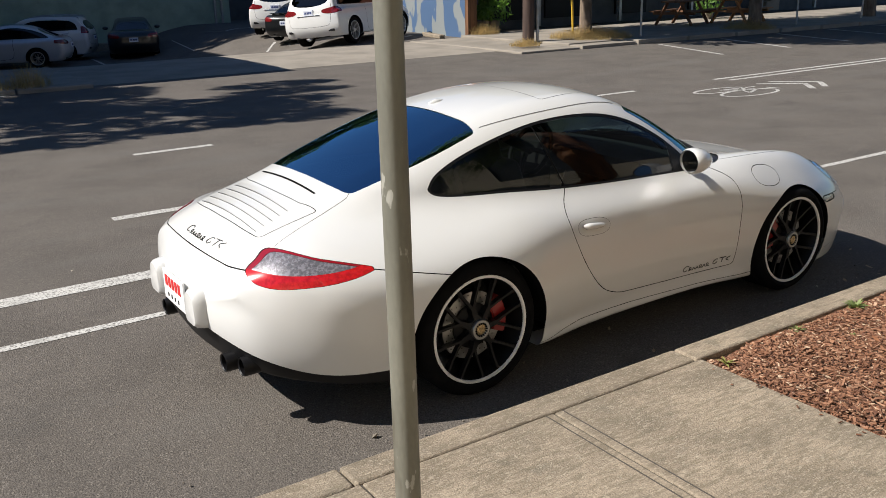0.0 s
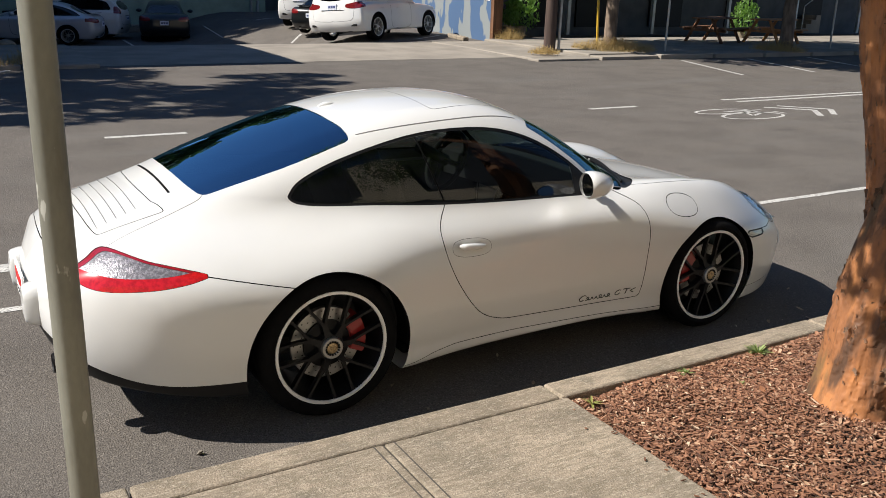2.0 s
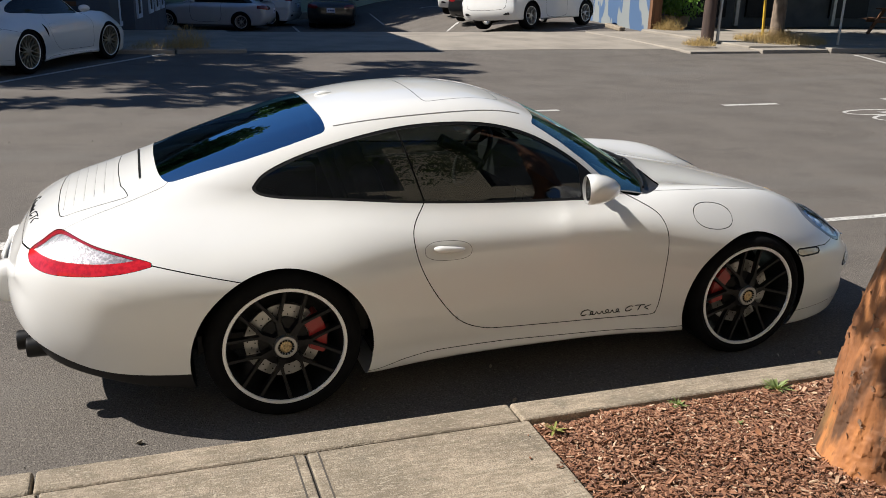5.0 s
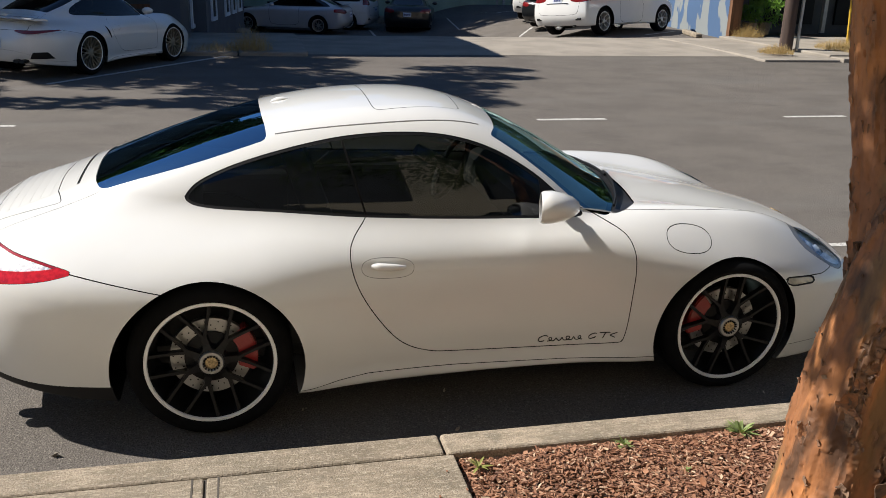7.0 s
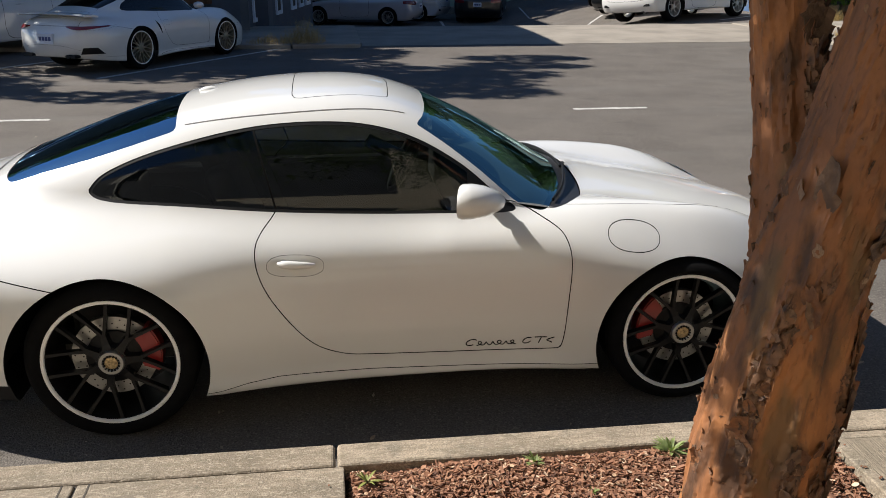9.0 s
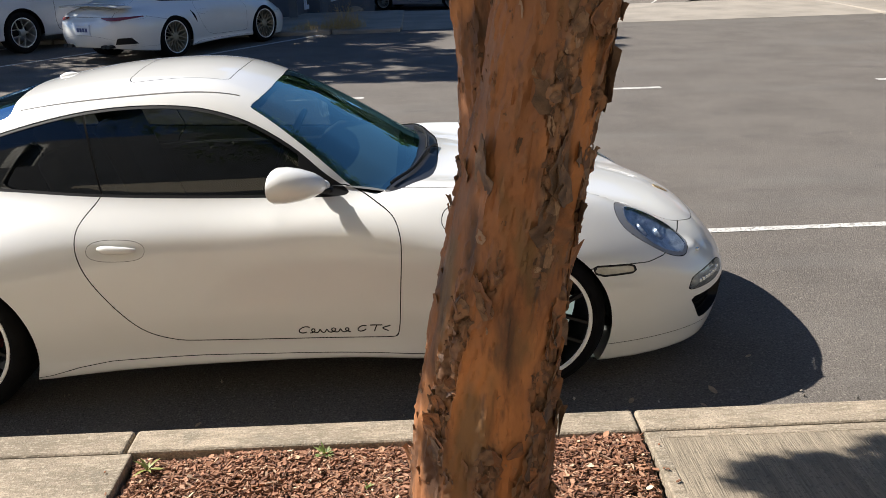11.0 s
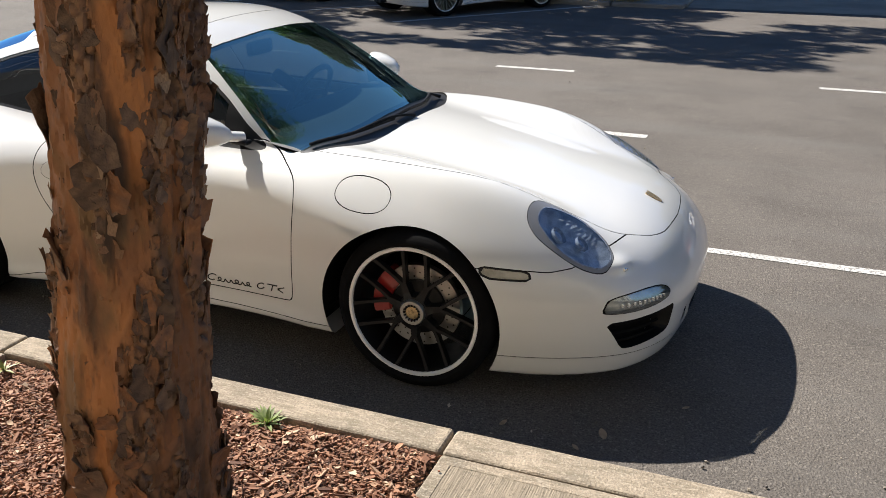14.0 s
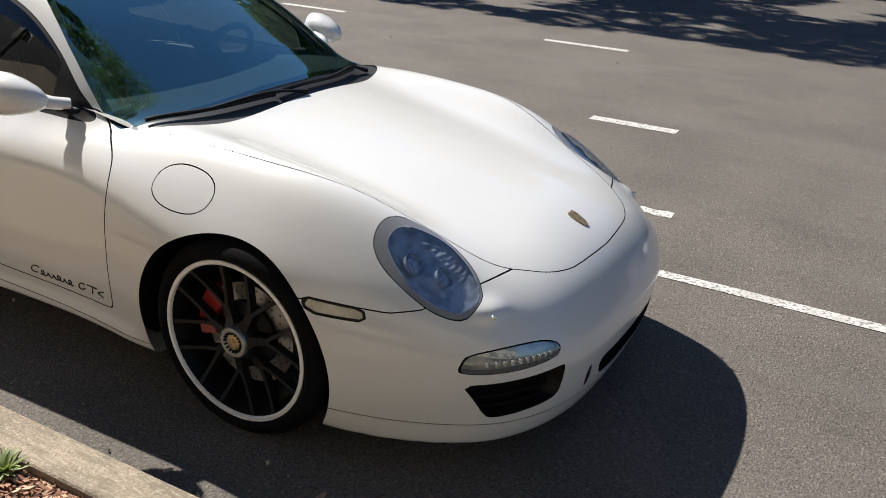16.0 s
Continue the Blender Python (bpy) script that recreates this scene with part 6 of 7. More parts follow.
def flake_pose(limb, z, a, r, s):
    p = limb.point(z, a, -0.002)
    return Matrix.Translation(p) @ Matrix.Rotation(a, 4, "Z") @ Matrix.Rotation(r.gauss(0, 0.16), 4, "X") @ Matrix.Diagonal((s, s * r.choice((-1, 1)), s * r.uniform(0.6, 1.1), 1))


for k in range(279):
    limb = TRUNK if k % 5 else STEM
    z, a = 0, 0
    for _ in range(14):
        z, a = rng.uniform(0.16, 1.95) if limb is TRUNK else rng.uniform(1.0, 1.95), rng.uniform(0, 2 * math.pi)
        if limb.layer(z, a) > 0.08:
            break
    ob = new("bark_flake", flakes[rng.randrange(len(flakes))])
    ob.parent = tree
    ob.matrix_basis = flake_pose(limb, z, a, rng, rng.uniform(0.5, 1.0) * (1.15 + 0.25 * math.cos(a - 5.8)))
# torn sheets that stand off the trunk
for z, a, s in ((0.34, 3.5, 1.5), (0.50, 3.1, 1.1), (0.30, 4.3, 1.5), (0.55, 4.6, 1.2), (1.22, 0.25, 0.7), (1.27, 2.2, 0.8), (1.16, 2.3, 0.8), (1.08, 2.4, 0.7), (0.80, 2.45, 0.7), (0.92, 2.4, 0.7), (0.42, 2.5, 1.0), (1.50, 0.1, 0.7), (1.58, 0.2, 0.6), (0.66, 4.1, 1.2), (1.75, 4.0, 1.3), (1.6, 4.8, 1.2)):
    ob = new("bark_sheet", flakes[(3 + 8 * rng.randrange(5)) % 48 // 2 * 2 + rng.randrange(2)])
    ob.parent = tree
    ob.matrix_basis = flake_pose(TRUNK, z, a, rng, 0.62 * s) @ Matrix.Diagonal((0.6, 1, 1, 1))
# crumbs of bark, too small to pick apart
bm = bmesh.new()
r = random.Random(77)
verts, faces = [], []
for k in range(4600):
    limb = TRUNK if k % 4 else STEM
    z = r.uniform(0.12, 1.95) if limb is TRUNK else r.uniform(0.95, 1.95)
    a = r.uniform(0, 6.283)
    if limb.layer(z, a) < 0.05 and r.random() < 0.9:
        continue
    me = flakes[r.randrange(len(flakes))]
    m = flake_pose(limb, z, a, r, r.uniform(0.18, 0.5))
    i = len(verts)
    verts += [(m @ v.co)[:] for v in me.vertices]
    faces += [tuple(i + q for q in p.vertices) for p in me.polygons]
crumbs = mesh_object("bark_litter", verts, faces, island_material("bark_litter", [(0.0, (0.085, 0.05, 0.032)), (0.4, (0.165, 0.085, 0.048)), (0.8, (0.22, 0.12, 0.066)), (1.0, (0.29, 0.20, 0.135))]), tree, False)
tagged(crumbs, "", "", "", "stuff")


def crown(name, blobs, count, size, seed, parent, mat):
    """Many small folded leaves in loose clumps."""
    r = np.random.RandomState(seed)
    verts, faces = [], []
    for k in range(count):
        c, rad = blobs[r.randint(len(blobs))]
        d = r.normal(size=3)
        d /= np.linalg.norm(d)
        p = np.array(c) + d * np.array(rad) * r.uniform(0.35, 1.0) ** 0.6
        m = Euler(r.uniform(0, 6.28, 3)).to_matrix()
        s = size * r.uniform(0.6, 1.3)
        i = len(verts)
        for q in ((-s, 0, 0), (0, -0.42 * s, 0.1 * s), (s, 0, 0), (0, 0.42 * s, 0.1 * s)):
            v = m @ Vector(q)
            verts.append((p[0] + v.x, p[1] + v.y, p[2] + v.z))
        faces += [(i, i + 1, i + 2), (i, i + 2, i + 3)]
    ob = mesh_object(name, verts, faces, mat, parent, False)
    return tagged(ob, "", "", "", "stuff")


# the last five clumps are added out of view to shade the slabs
blobs = [(tuple(tip - TO), (0.55, 0.55, 0.4)) for _, tip in boughs] + [(tuple(mid - TO), (0.45, 0.45, 0.35)) for mid, _ in boughs] + [((-1.5, 1.2, 3.1), (0.28, 0.35, 0.2)), ((-1.2, 0.95, 2.9), (0.3, 0.3, 0.15)), ((-1.05, 1.15, 3.2), (0.25, 0.3, 0.2)), ((-1.85, 1.42, 3.1), (0.28, 0.16, 0.14)), ((-1.4, 1.52, 3.15), (0.30, 0.18, 0.14))]
r = random.Random(40)
# unseen clumps without boughs, added to block sky and shade the trunk
shade_clumps = [((1.9 * math.cos(k * 2.4) * r.uniform(0.5, 1.2), 1.9 * math.sin(k * 2.4) * r.uniform(0.5, 1.2), r.uniform(4.4, 6.2)), (0.8, 0.8, 0.5)) for k in range(26)]
shade_clumps += [((r.uniform(-2.8, 2.6), r.uniform(-4.2, -1.0), r.uniform(4.6, 6.6)), (0.9, 0.9, 0.5)) for _ in range(16)]
shade_clumps += [((-2.4 - 0.15 * k, 0.72 + 0.05 * k, 3.55 + 0.42 * k), (0.45, 0.5, 0.4)) for k in range(4)] * 2 + [((-2.45, 0.78, 3.25), (0.4, 0.45, 0.2))]
shade_clumps += [((r.uniform(-1.5, -0.1), r.uniform(-1.0, 2.0), r.uniform(5.4, 7.0)), (0.8, 0.8, 0.5)) for _ in range(14)]
crown("crown", blobs + shade_clumps, 30000, 0.06, 8, tree, M_LEAF)
for p in ((2.30, -2.02, 1.62), (2.33, -1.98, 1.60), (2.27, -1.96, 1.66)):
    bm = bmesh.new()
    leaf_mesh(bm, Vector(p) - TO, rng.uniform(0, 6), 0.07, 0.014, -0.7)
    part("leaf", bm, M_LEAF, tree, smooth=True)

# ================= far side of the street =================
M_GREENWALL = material("sage_green_painted_wall", (0.36, 0.46, 0.35), 0.8, vary=0.25, scale=1.5, fine=0.06, fine_scale=50)
M_DARKWALL = material("dark_grey_siding", (0.085, 0.095, 0.105), 0.8, vary=0.3, scale=2)
M_BLUEWALL = material("blue_mural_wall", (0.055, 0.105, 0.20), 0.7, colour2=(0.20, 0.22, 0.225), scale=1.1, low=0.53, high=0.55, detail=3, stretch=(1, 1, 0.5))
M_BROWNWOOD = material("brown_wood", (0.16, 0.075, 0.035), 0.8, vary=0.4, scale=10, stretch=(1, 1, 0.15), bump=0.4, bump_scale=30)
M_TABLEWOOD = material("orange_stained_wood", (0.42, 0.19, 0.07), 0.7, vary=0.35, scale=8, per_piece=0.1, bump=0.2, bump_scale=40)
M_WINFRAME = material("pale_blue_window_frame", (0.55, 0.64, 0.75), 0.5)
M_STEELGREY = material("galvanised_steel", (0.42, 0.43, 0.43), 0.45, metal=0.6, vary=0.2, scale=6)
M_YELLOW = material("yellow_sleeve", (0.55, 0.36, 0.03), 0.5)
M_TRUNKFAR = material("grey_tree_bark", (0.20, 0.15, 0.11), 0.9, vary=0.5, scale=8, stretch=(1, 1, 0.3), bump=0.9, bump_scale=20)
M_LEAFLIGHT = material("bright_leaf", (0.14, 0.26, 0.06), 0.5, vary=0.4, scale=6)
let_light_through(M_LEAFLIGHT, 0.45, (0.22, 0.42, 0.06))
M_POLEWOOD = material("dark_creosoted_wood", (0.075, 0.048, 0.038), 0.85, vary=0.4, scale=10, stretch=(1, 1, 0.1), bump=0.5, bump_scale=30)
M_WHITEPAPER = material("white_notice", (0.75, 0.75, 0.78), 0.6)
M_STUCCO = material("pale_stucco", (0.80, 0.71, 0.54), 0.9, vary=0.12, scale=1.2, fine=0.05, fine_scale=40, bump=0.2, bump_scale=60)

# pavement and driveway, kerbs
far = thing("far_pavement", "old concrete pavement and driveway across the street", "pavement", kind="structure")
for x0, x1, y0, y1, z in ((-40, 1.6, 14.2, 18.4, 0.07), (13.2, 60, 13.5, 18.4, 0.12), (11.4, 13.2, 13.5, 18.4, 0.055)):
    bm = bmesh.new()
    box(bm, (x0, y0, -0.1), (x1, y1, z), 0.03)
    part("raised_slab", bm, M_PAVE_FAR, far)
bm = bmesh.new()
xs = np.linspace(1.6, 11.4, 30)
rows = [[bm.verts.new((x, y, z)) for x in xs] for y, z in ((14.15, 0.004), (14.9, 0.03), (16.5, 0.05), (18.4, 0.03), (18.5, 0.004))]
rings_to_mesh(bm, rows, closed=False)
part("driveway", bm, M_PAVE_FAR, far)
for k in range(7):
    bm = bmesh.new()
    x0 = -8.0 + 1.37 * k
    box(bm, (x0, 13.78, -0.05), (x0 + 1.34, 14.2, 0.085), 0.03)
    part("kerb_stone", bm, M_PAVE_FAR, far)
for k in range(12):
    bm = bmesh.new()
    x0 = 11.3 + 1.9 * k
    box(bm, (x0, 13.05 - 0.06 * min(k, 7), -0.05), (x0 + 1.87, 13.498, 0.05 + 0.035 * min(k, 2)), 0.02)
    part("kerb_stone", bm, M_PAVE_FAR, far)

# stall lines in the lot
for x0, y0, x1, y1 in ((5.1, 27.3, 5.4, 31.5), (8.3, 28.3, 8.8, 32.5), (10.3, 30.5, 13.2, 31.8), (10.3, 30.5, 9.9, 32.2), (9.0, 23.2, 9.8, 24.4), (11.8, 20.0, 13.4, 21.4)):
    marking(x0, y0, x1, y1, 0.10, label="white painted stall line in the car park", seed=int(x0 * 9), group="car park lines")


def wheel_stop(x, y, yaw, length=1.8):
    bm = bmesh.new()
    box(bm, (-length / 2, -0.09, 0), (length / 2, 0.09, 0.13), 0.03, Matrix.Translation((x, y, 0)) @ Matrix.Rotation(yaw, 4, "Z"))
    tagged(part("wheel_stop", bm, M_CONCRETE), "worn concrete wheel stop lying in the car park", "wheel stop", "wheel stops")


wheel_stop(13.1, 19.75, radians(76), 1.7)
bm = bmesh.new()
box(bm, (-0.4, 35.3, -1.2), (12.5, 35.95, -0.55), 0.02)
structure("plinth", bm, M_CONCRETE, "low concrete plinth along the green wall", "plinth")

# green building with downpipes
green = thing("green_building", "large dark green painted building behind the car park", "building")
bm = bmesh.new()
box(bm, (-0.45, 35.95, -1.2), (12.6, 46, 5.0))
part("wall", bm, M_GREENWALL, green)
bm = bmesh.new()
box(bm, (-0.6, 35.8, 5.0), (12.8, 46.1, 5.25))
part("roof", bm, M_DARKWALL, green)
for x in (11.9, 12.2):
    bm = bmesh.new()
    tube(bm, [(x, 35.88, -1.0), (x, 35.88, 5.0)], 0.06, 10)
    part("downpipe", bm, M_STEELGREY, green)
bm = bmesh.new()
box(bm, (6.6, 35.90, 1.65), (7.5, 35.94, 2.1))
part("notice", bm, M_WHITEPAPER, green, "small white notice on the wall")
bm = bmesh.new()
box(bm, (12.7, 38.2, -1.0), (24.0, 48, 5.0))
tagged(part("back_building", bm, M_DARKWALL), "dark building at the back of the car park", "building")

M_WINGWALL = material("blue_grey_siding", (0.07, 0.085, 0.11), 0.8, vary=0.2, scale=2)
WINDOWS_AT = (0.85, 1.98, 3.4, 5.45, 6.64, 7.75)
# left building: its side wall has tall pale-framed windows
left_b = thing("corner_building", "dark grey building with pale window frames beside the car park", "building")
bm = bmesh.new()
box(bm, (-16, 18.6, -1.2), (-0.5, 36, 6.0))
part("wall", bm, M_DARKWALL, left_b)
bm = bmesh.new()
box(bm, (-16.3, 16.1, 6.0), (-0.4, 36.1, 6.3))
part("roof", bm, M_DARKWALL, left_b)
# a splayed wing along the car park
WING_A, WING_B = Vector((-1.0, 17.5, 0)), Vector((0.483, 26.4, 0))
bm = bmesh.new()
prism(bm, [(-1.0, 17.5), (0.483, 26.4), (-0.498, 26.4), (-0.498, 18.598), (-1.7, 18.598), (-1.7, 17.5)], -1.2, 6.0)
part("wing_wall", bm, M_WINGWALL, left_b)
along = Matrix.Rotation(math.atan2(8.9, 1.483) - math.pi / 2, 4, "Z")
for s in WINDOWS_AT:
    win = thing("window", "", "", Matrix.Translation(WING_A + (WING_B - WING_A).normalized() * s + Vector((0, 0, 0.16))) @ along)
    win.parent = left_b
    bm = bmesh.new()
    for lo, hi in (((0, 0, 0), (0.05, 0.1, 1.9)), ((0, 0.6, 0), (0.05, 0.7, 1.9)), ((0, 0.1, 0), (0.05, 0.6, 0.1)), ((0, 0.1, 1.8), (0.05, 0.6, 1.9))):
        box(bm, lo, hi)
    part("frame", bm, M_WINFRAME, win)
    bm = bmesh.new()
    box(bm, (0.005, 0.1, 0.1), (0.02, 0.6, 1.8))
    part("pane", bm, M_BLACK, win)
bm = bmesh.new()
box(bm, (-16, 26.0, 6.3), (-0.5, 36, 8.6))
part("upper_storey", bm, M_DARKWALL, left_b)
for x in (-0.9, -2.6, -4.3):
    bm = bmesh.new()
    box(bm, (x - 0.09, 16.6, 0.12), (x + 0.09, 16.78, 6.0))
    part("pillar", bm, M_DARKWALL, left_b)
for i in range(5):
    bm = bmesh.new()
    box(bm, (-2.5, 17.6, 0.35 + 0.3 * i), (-1.0, 17.66, 0.45 + 0.3 * i))
    part("rail", bm, M_BROWNWOOD, left_b)

# mural wall and shop on the right
mural = thing("mural_wall", "blue painted mural wall with pale clouds and a brown end post", "wall")
m = Matrix.Translation((13.72, 18.65, 0)) @ Matrix.Rotation(math.atan2(4.85, 0.63), 4, "Z")
bm = bmesh.new()
box(bm, (0, -0.12, 0), (9.0, 0.12, 1.75), m=m)
part("wall", bm, M_BLUEWALL, mural)
bm = bmesh.new()
box(bm, (0, -0.16, 1.75), (9.0, 0.16, 2.2), m=m)
part("coping", bm, material("brick_red_trim", (0.30, 0.11, 0.07), 0.8, vary=0.3, scale=6), mural)
bm = bmesh.new()
box(bm, (-0.2, -0.15, 0), (0.0, 0.15, 2.2), m=m)
part("post", bm, M_BROWNWOOD, mural)
bm = bmesh.new()
box(bm, (0.12, 0.125, 1.2), (0.5, 0.135, 1.7), m=m)
part("notice", bm, M_WHITEPAPER, mural, "white and blue notice")
shop = thing("shop_building", "dark shop front with deep shaded openings", "building")
bm = bmesh.new()
box(bm, (14.6, 21.0, 0), (60, 32, 4.5))
part("wall", bm, M_DARKWALL, shop)
bm = bmesh.new()
box(bm, (14.4, 20.0, 2.8), (60, 32, 3.1))
part("awning", bm, M_BROWNWOOD, shop)
for x in (17.6, 21.4, 25.2, 29.0, 33.0):
    bm = bmesh.new()
    box(bm, (x, 20.1, 0.1), (x + 0.12, 20.22, 2.8))
    part("awning_post", bm, M_STEELGREY, shop)
for x in (16.2, 18.6, 22.0, 26.0, 30.0):
    bm = bmesh.new()
    box(bm, (x, 20.9, 0.3), (x + 1.6, 20.99, 2.4))
    part("shop_window", bm, M_BLACK, shop)
bm = bmesh.new()
box(bm, (16.35, 20.84, 1.25), (16.85, 20.88, 2.1))
part("notice", bm, M_WHITEPAPER, shop)
for k in range(4):
    bm = bmesh.new()
    box(bm, (29.6 + 0.28 * k, 20.2, 0.1), (29.88 + 0.28 * k, 20.9, 0.28 + 0.17 * k))
    part("stair_step", bm, M_PAVE_FAR, shop)
bm = bmesh.new()
tube(bm, [(29.55, 20.15, 0.1), (29.55, 20.15, 1.15), (30.8, 20.15, 1.85)], 0.022, 8)
part("stair_rail", bm, M_STEELGREY, shop)

# utility pole, tree, posts
bm = bmesh.new()
tube(bm, [(12.95, 14.85, 0), (12.95, 14.85, 7.5)], [0.16, 0.12], 16)
tagged(part("utility_pole", bm, M_POLEWOOD, smooth=True), "dark brown wooden utility pole standing at the far kerb", "pole")
bm = bmesh.new()
tube(bm, [(13.22, 14.8, 0), (13.22, 14.8, 5.0)], 0.04, 10)
tagged(part("conduit", bm, M_STEELGREY, smooth=True), "grey conduit beside the utility pole", "pipe")


def street_tree(x, y, r, seed, label, blobs, leaves=5200, size=0.14):
    t = thing("street_tree", label, "tree", Matrix.Translation((x, y, 0.1)), "street trees")
    top = max(b[0][2] for b in blobs)
    bm = bmesh.new()
    rg = random.Random(seed)
    pts = [(0, 0, -0.1), (0.02, 0.0, 0.3), (0.05, 0.03, 1.2), (0.12, -0.02, 2.4), (0.1, 0.05, top - 2.0)]
    tube(bm, pts, [r * 1.35, r * 1.05, r, r * 0.85, r * 0.5], 18)
    for v in bm.verts:
        v.co += Vector((v.co.x, v.co.y, 0)) * 0.25 * noise.noise(v.co * 4 + Vector((seed, 0, 0)))
    part("trunk", bm, M_TRUNKFAR, t, smooth=True)
    for k in range(6):
        a = k * 1.05 + seed
        bm = bmesh.new()
        tube(bm, [(0.1, 0, 2.4 + 0.25 * k), (0.1 + 0.8 * math.cos(a), 0.8 * math.sin(a), 3.6 + 0.25 * k), (0.1 + 1.9 * math.cos(a), 1.9 * math.sin(a), top - 2.0 + 0.3 * k)], [r * 0.45, r * 0.3, 0.03], 8)
        part("limb", bm, M_TRUNKFAR, t, smooth=True)
    crown("crown", blobs, leaves, size, seed, t, M_LEAF)
    return t


def round_blobs(seed, n, spread, z0, z1, rad):
    rg = random.Random(seed)
    return [((rg.uniform(-spread, spread), rg.uniform(-spread, spread), rg.uniform(z0, z1)), (rad, rad, rad * 0.7)) for _ in range(n)]


# the clumps listed by hand are added above view to shade the far pavement
street_tree(15.25, 15.15, 0.17, 21, "grey-barked street tree with dry grass at its foot", round_blobs(21, 26, 3.2, 3.6, 9.0, 1.4) + [((dx, dy, dz), (1.2, 1.0, 0.7)) for dx, dy, dz in ((-4.6, 0.6, 5.4), (-3.4, 1.6, 5.8), (-3.0, 0.2, 6.4), (-2.0, 2.2, 5.2), (-4.0, 2.6, 6.2), (-1.6, 1.0, 6.8), (-3.6, 0.2, 5.2), (-2.4, -0.4, 5.4), (-1.2, 0.4, 5.6), (0.2, -0.2, 5.8), (1.4, 0.6, 6.0), (-3.0, 2.0, 5.4), (-1.8, 3.2, 5.8), (-0.4, 2.4, 6.2), (1.0, 2.8, 6.4), (-3.4, 3.8, 6.0))], 19000, 0.19)
street_tree(20.7, 13.7, 0.19, 22, "grey-barked street tree near the picnic tables", round_blobs(22, 26, 3.6, 3.4, 8.5, 1.4), 11000, 0.19)
street_tree(27.5, 14.2, 0.19, 23, "grey-barked street tree beyond the picnic tables", round_blobs(23, 22, 3.6, 3.4, 8.0, 1.4), 8000, 0.19)
street_tree(-8.6, 14.9, 0.18, 24, "tall street tree shading the stalls across the road", [((x, y, z), (1.0, 0.8, 0.6)) for (x, y, z), _ in round_blobs(24, 24, 2.7, 6.0, 10.0, 1.2)] + [((dx, dy, dz), (1.1, 0.55, 0.5)) for dx, dy, dz in ((2.6, 0.8, 10.6), (2.7, -0.4, 10.2), (2.5, -1.6, 9.8), (2.2, -2.6, 9.5), (1.4, -3.5, 9.0), (0.2, -3.8, 8.4), (-1.2, -3.9, 7.8), (1.4, -1.9, 9.0), (2.0, -3.4, 9.7), (0.8, -2.8, 8.2), (-2.4, -3.7, 7.2))], 10500, 0.17)
street_tree(-13.8, 14.9, 0.18, 25, "tall street tree shading the stalls across the road", round_blobs(25, 26, 2.8, 6.0, 10.0, 1.2), 5500, 0.2)
for k, x in enumerate((-24, -14, -5, 4, 14, 24, 34, -19, -9)):
    bt = street_tree(x, 40.5 if k < 2 or k > 6 else 51 + (k % 2) * 2, 0.3, 60 + k, "tall green tree standing behind the buildings", round_blobs(60 + k, 30, 4.4, 6.0, 24.0 if x < -6 else 16.0, 2.4), 5200, 0.55)
    tagged(bt, group="background trees")
bm = bmesh.new()
tube(bm, [(15.15, 15.55, 0.1), (14.95, 15.5, 2.6)], 0.035, 8)
tagged(part("guy_sleeve", bm, M_YELLOW, smooth=True), "yellow plastic sleeve leaning beside a tree", "post")
for x, y in ((16.0, 13.75), (22.5, 13.5), (26.6, 13.9)):
    post2 = thing("sign_post", "thin grey sign post at the far kerb", "post", Matrix.Translation((x, y, 0.1)), "thin posts")
    bm = bmesh.new()
    tube(bm, [(0, 0, 0), (0, 0, 2.6)], 0.03, 8)
    part("tube", bm, M_STEELGREY, post2, smooth=True)
    if x > 20:
        bm = bmesh.new()
        box(bm, (-0.16, -0.045, 2.05), (0.16, -0.036, 2.55), 0.002)
        part("sign_plate", bm, M_STEELGREY, post2)


def tuft(x, y, radius, height, count, seed, label, mat, name="dry_grass"):
    r = np.random.RandomState(seed)
    verts, faces = [], []
    for _ in range(count):
        a, d = r.uniform(0, 6.28), radius * r.uniform(0, 1) ** 0.6
        px, py = x + d * math.cos(a), y + d * math.sin(a)
        h, lean, b, w = height * r.uniform(0.3, 1.1) * (1.15 - 0.7 * d / radius), r.uniform(0.2, 1.3), r.uniform(0, 6.28), r.uniform(0.002, 0.005)
        i = len(verts)
        for t in (0, 0.5, 1):
            ox, oy = lean * h * t * t * math.cos(b), lean * h * t * t * math.sin(b)
            ww = w * (1 - 0.8 * t)
            verts.append((px + ox - ww * math.sin(b), py + oy + ww * math.cos(b), 0.1 + h * t))
            verts.append((px + ox + ww * math.sin(b), py + oy - ww * math.cos(b), 0.1 + h * t))
        faces += [(i, i + 1, i + 3, i + 2), (i + 2, i + 3, i + 5, i + 4)]
    tagged(mesh_object(name, verts, faces, mat, None, False), label, "grass", kind="stuff")


tuft(14.95, 14.6, 1.15, 0.36, 3600, 31, "dry yellow grass round a street tree", M_DRYGRASS)
tuft(12.15, 14.0, 0.4, 0.22, 900, 32, "dry yellow weeds at the utility pole", M_DRYGRASS)
tuft(14.0, 18.3, 0.45, 0.4, 1200, 33, "dry yellow grass at the mural wall", M_DRYGRASS)
tuft(0.45, 14.05, 0.45, 0.5, 500, 34, "dry weeds on the kerb island", M_DRYGRASS)
tuft(-0.2, 14.0, 0.5, 0.2, 350, 35, "low dry weeds on the kerb island", M_DRYGRASS)
tuft(20.2, 13.5, 0.8, 0.35, 1500, 36, "dry grass at the far kerb", M_DRYGRASS)

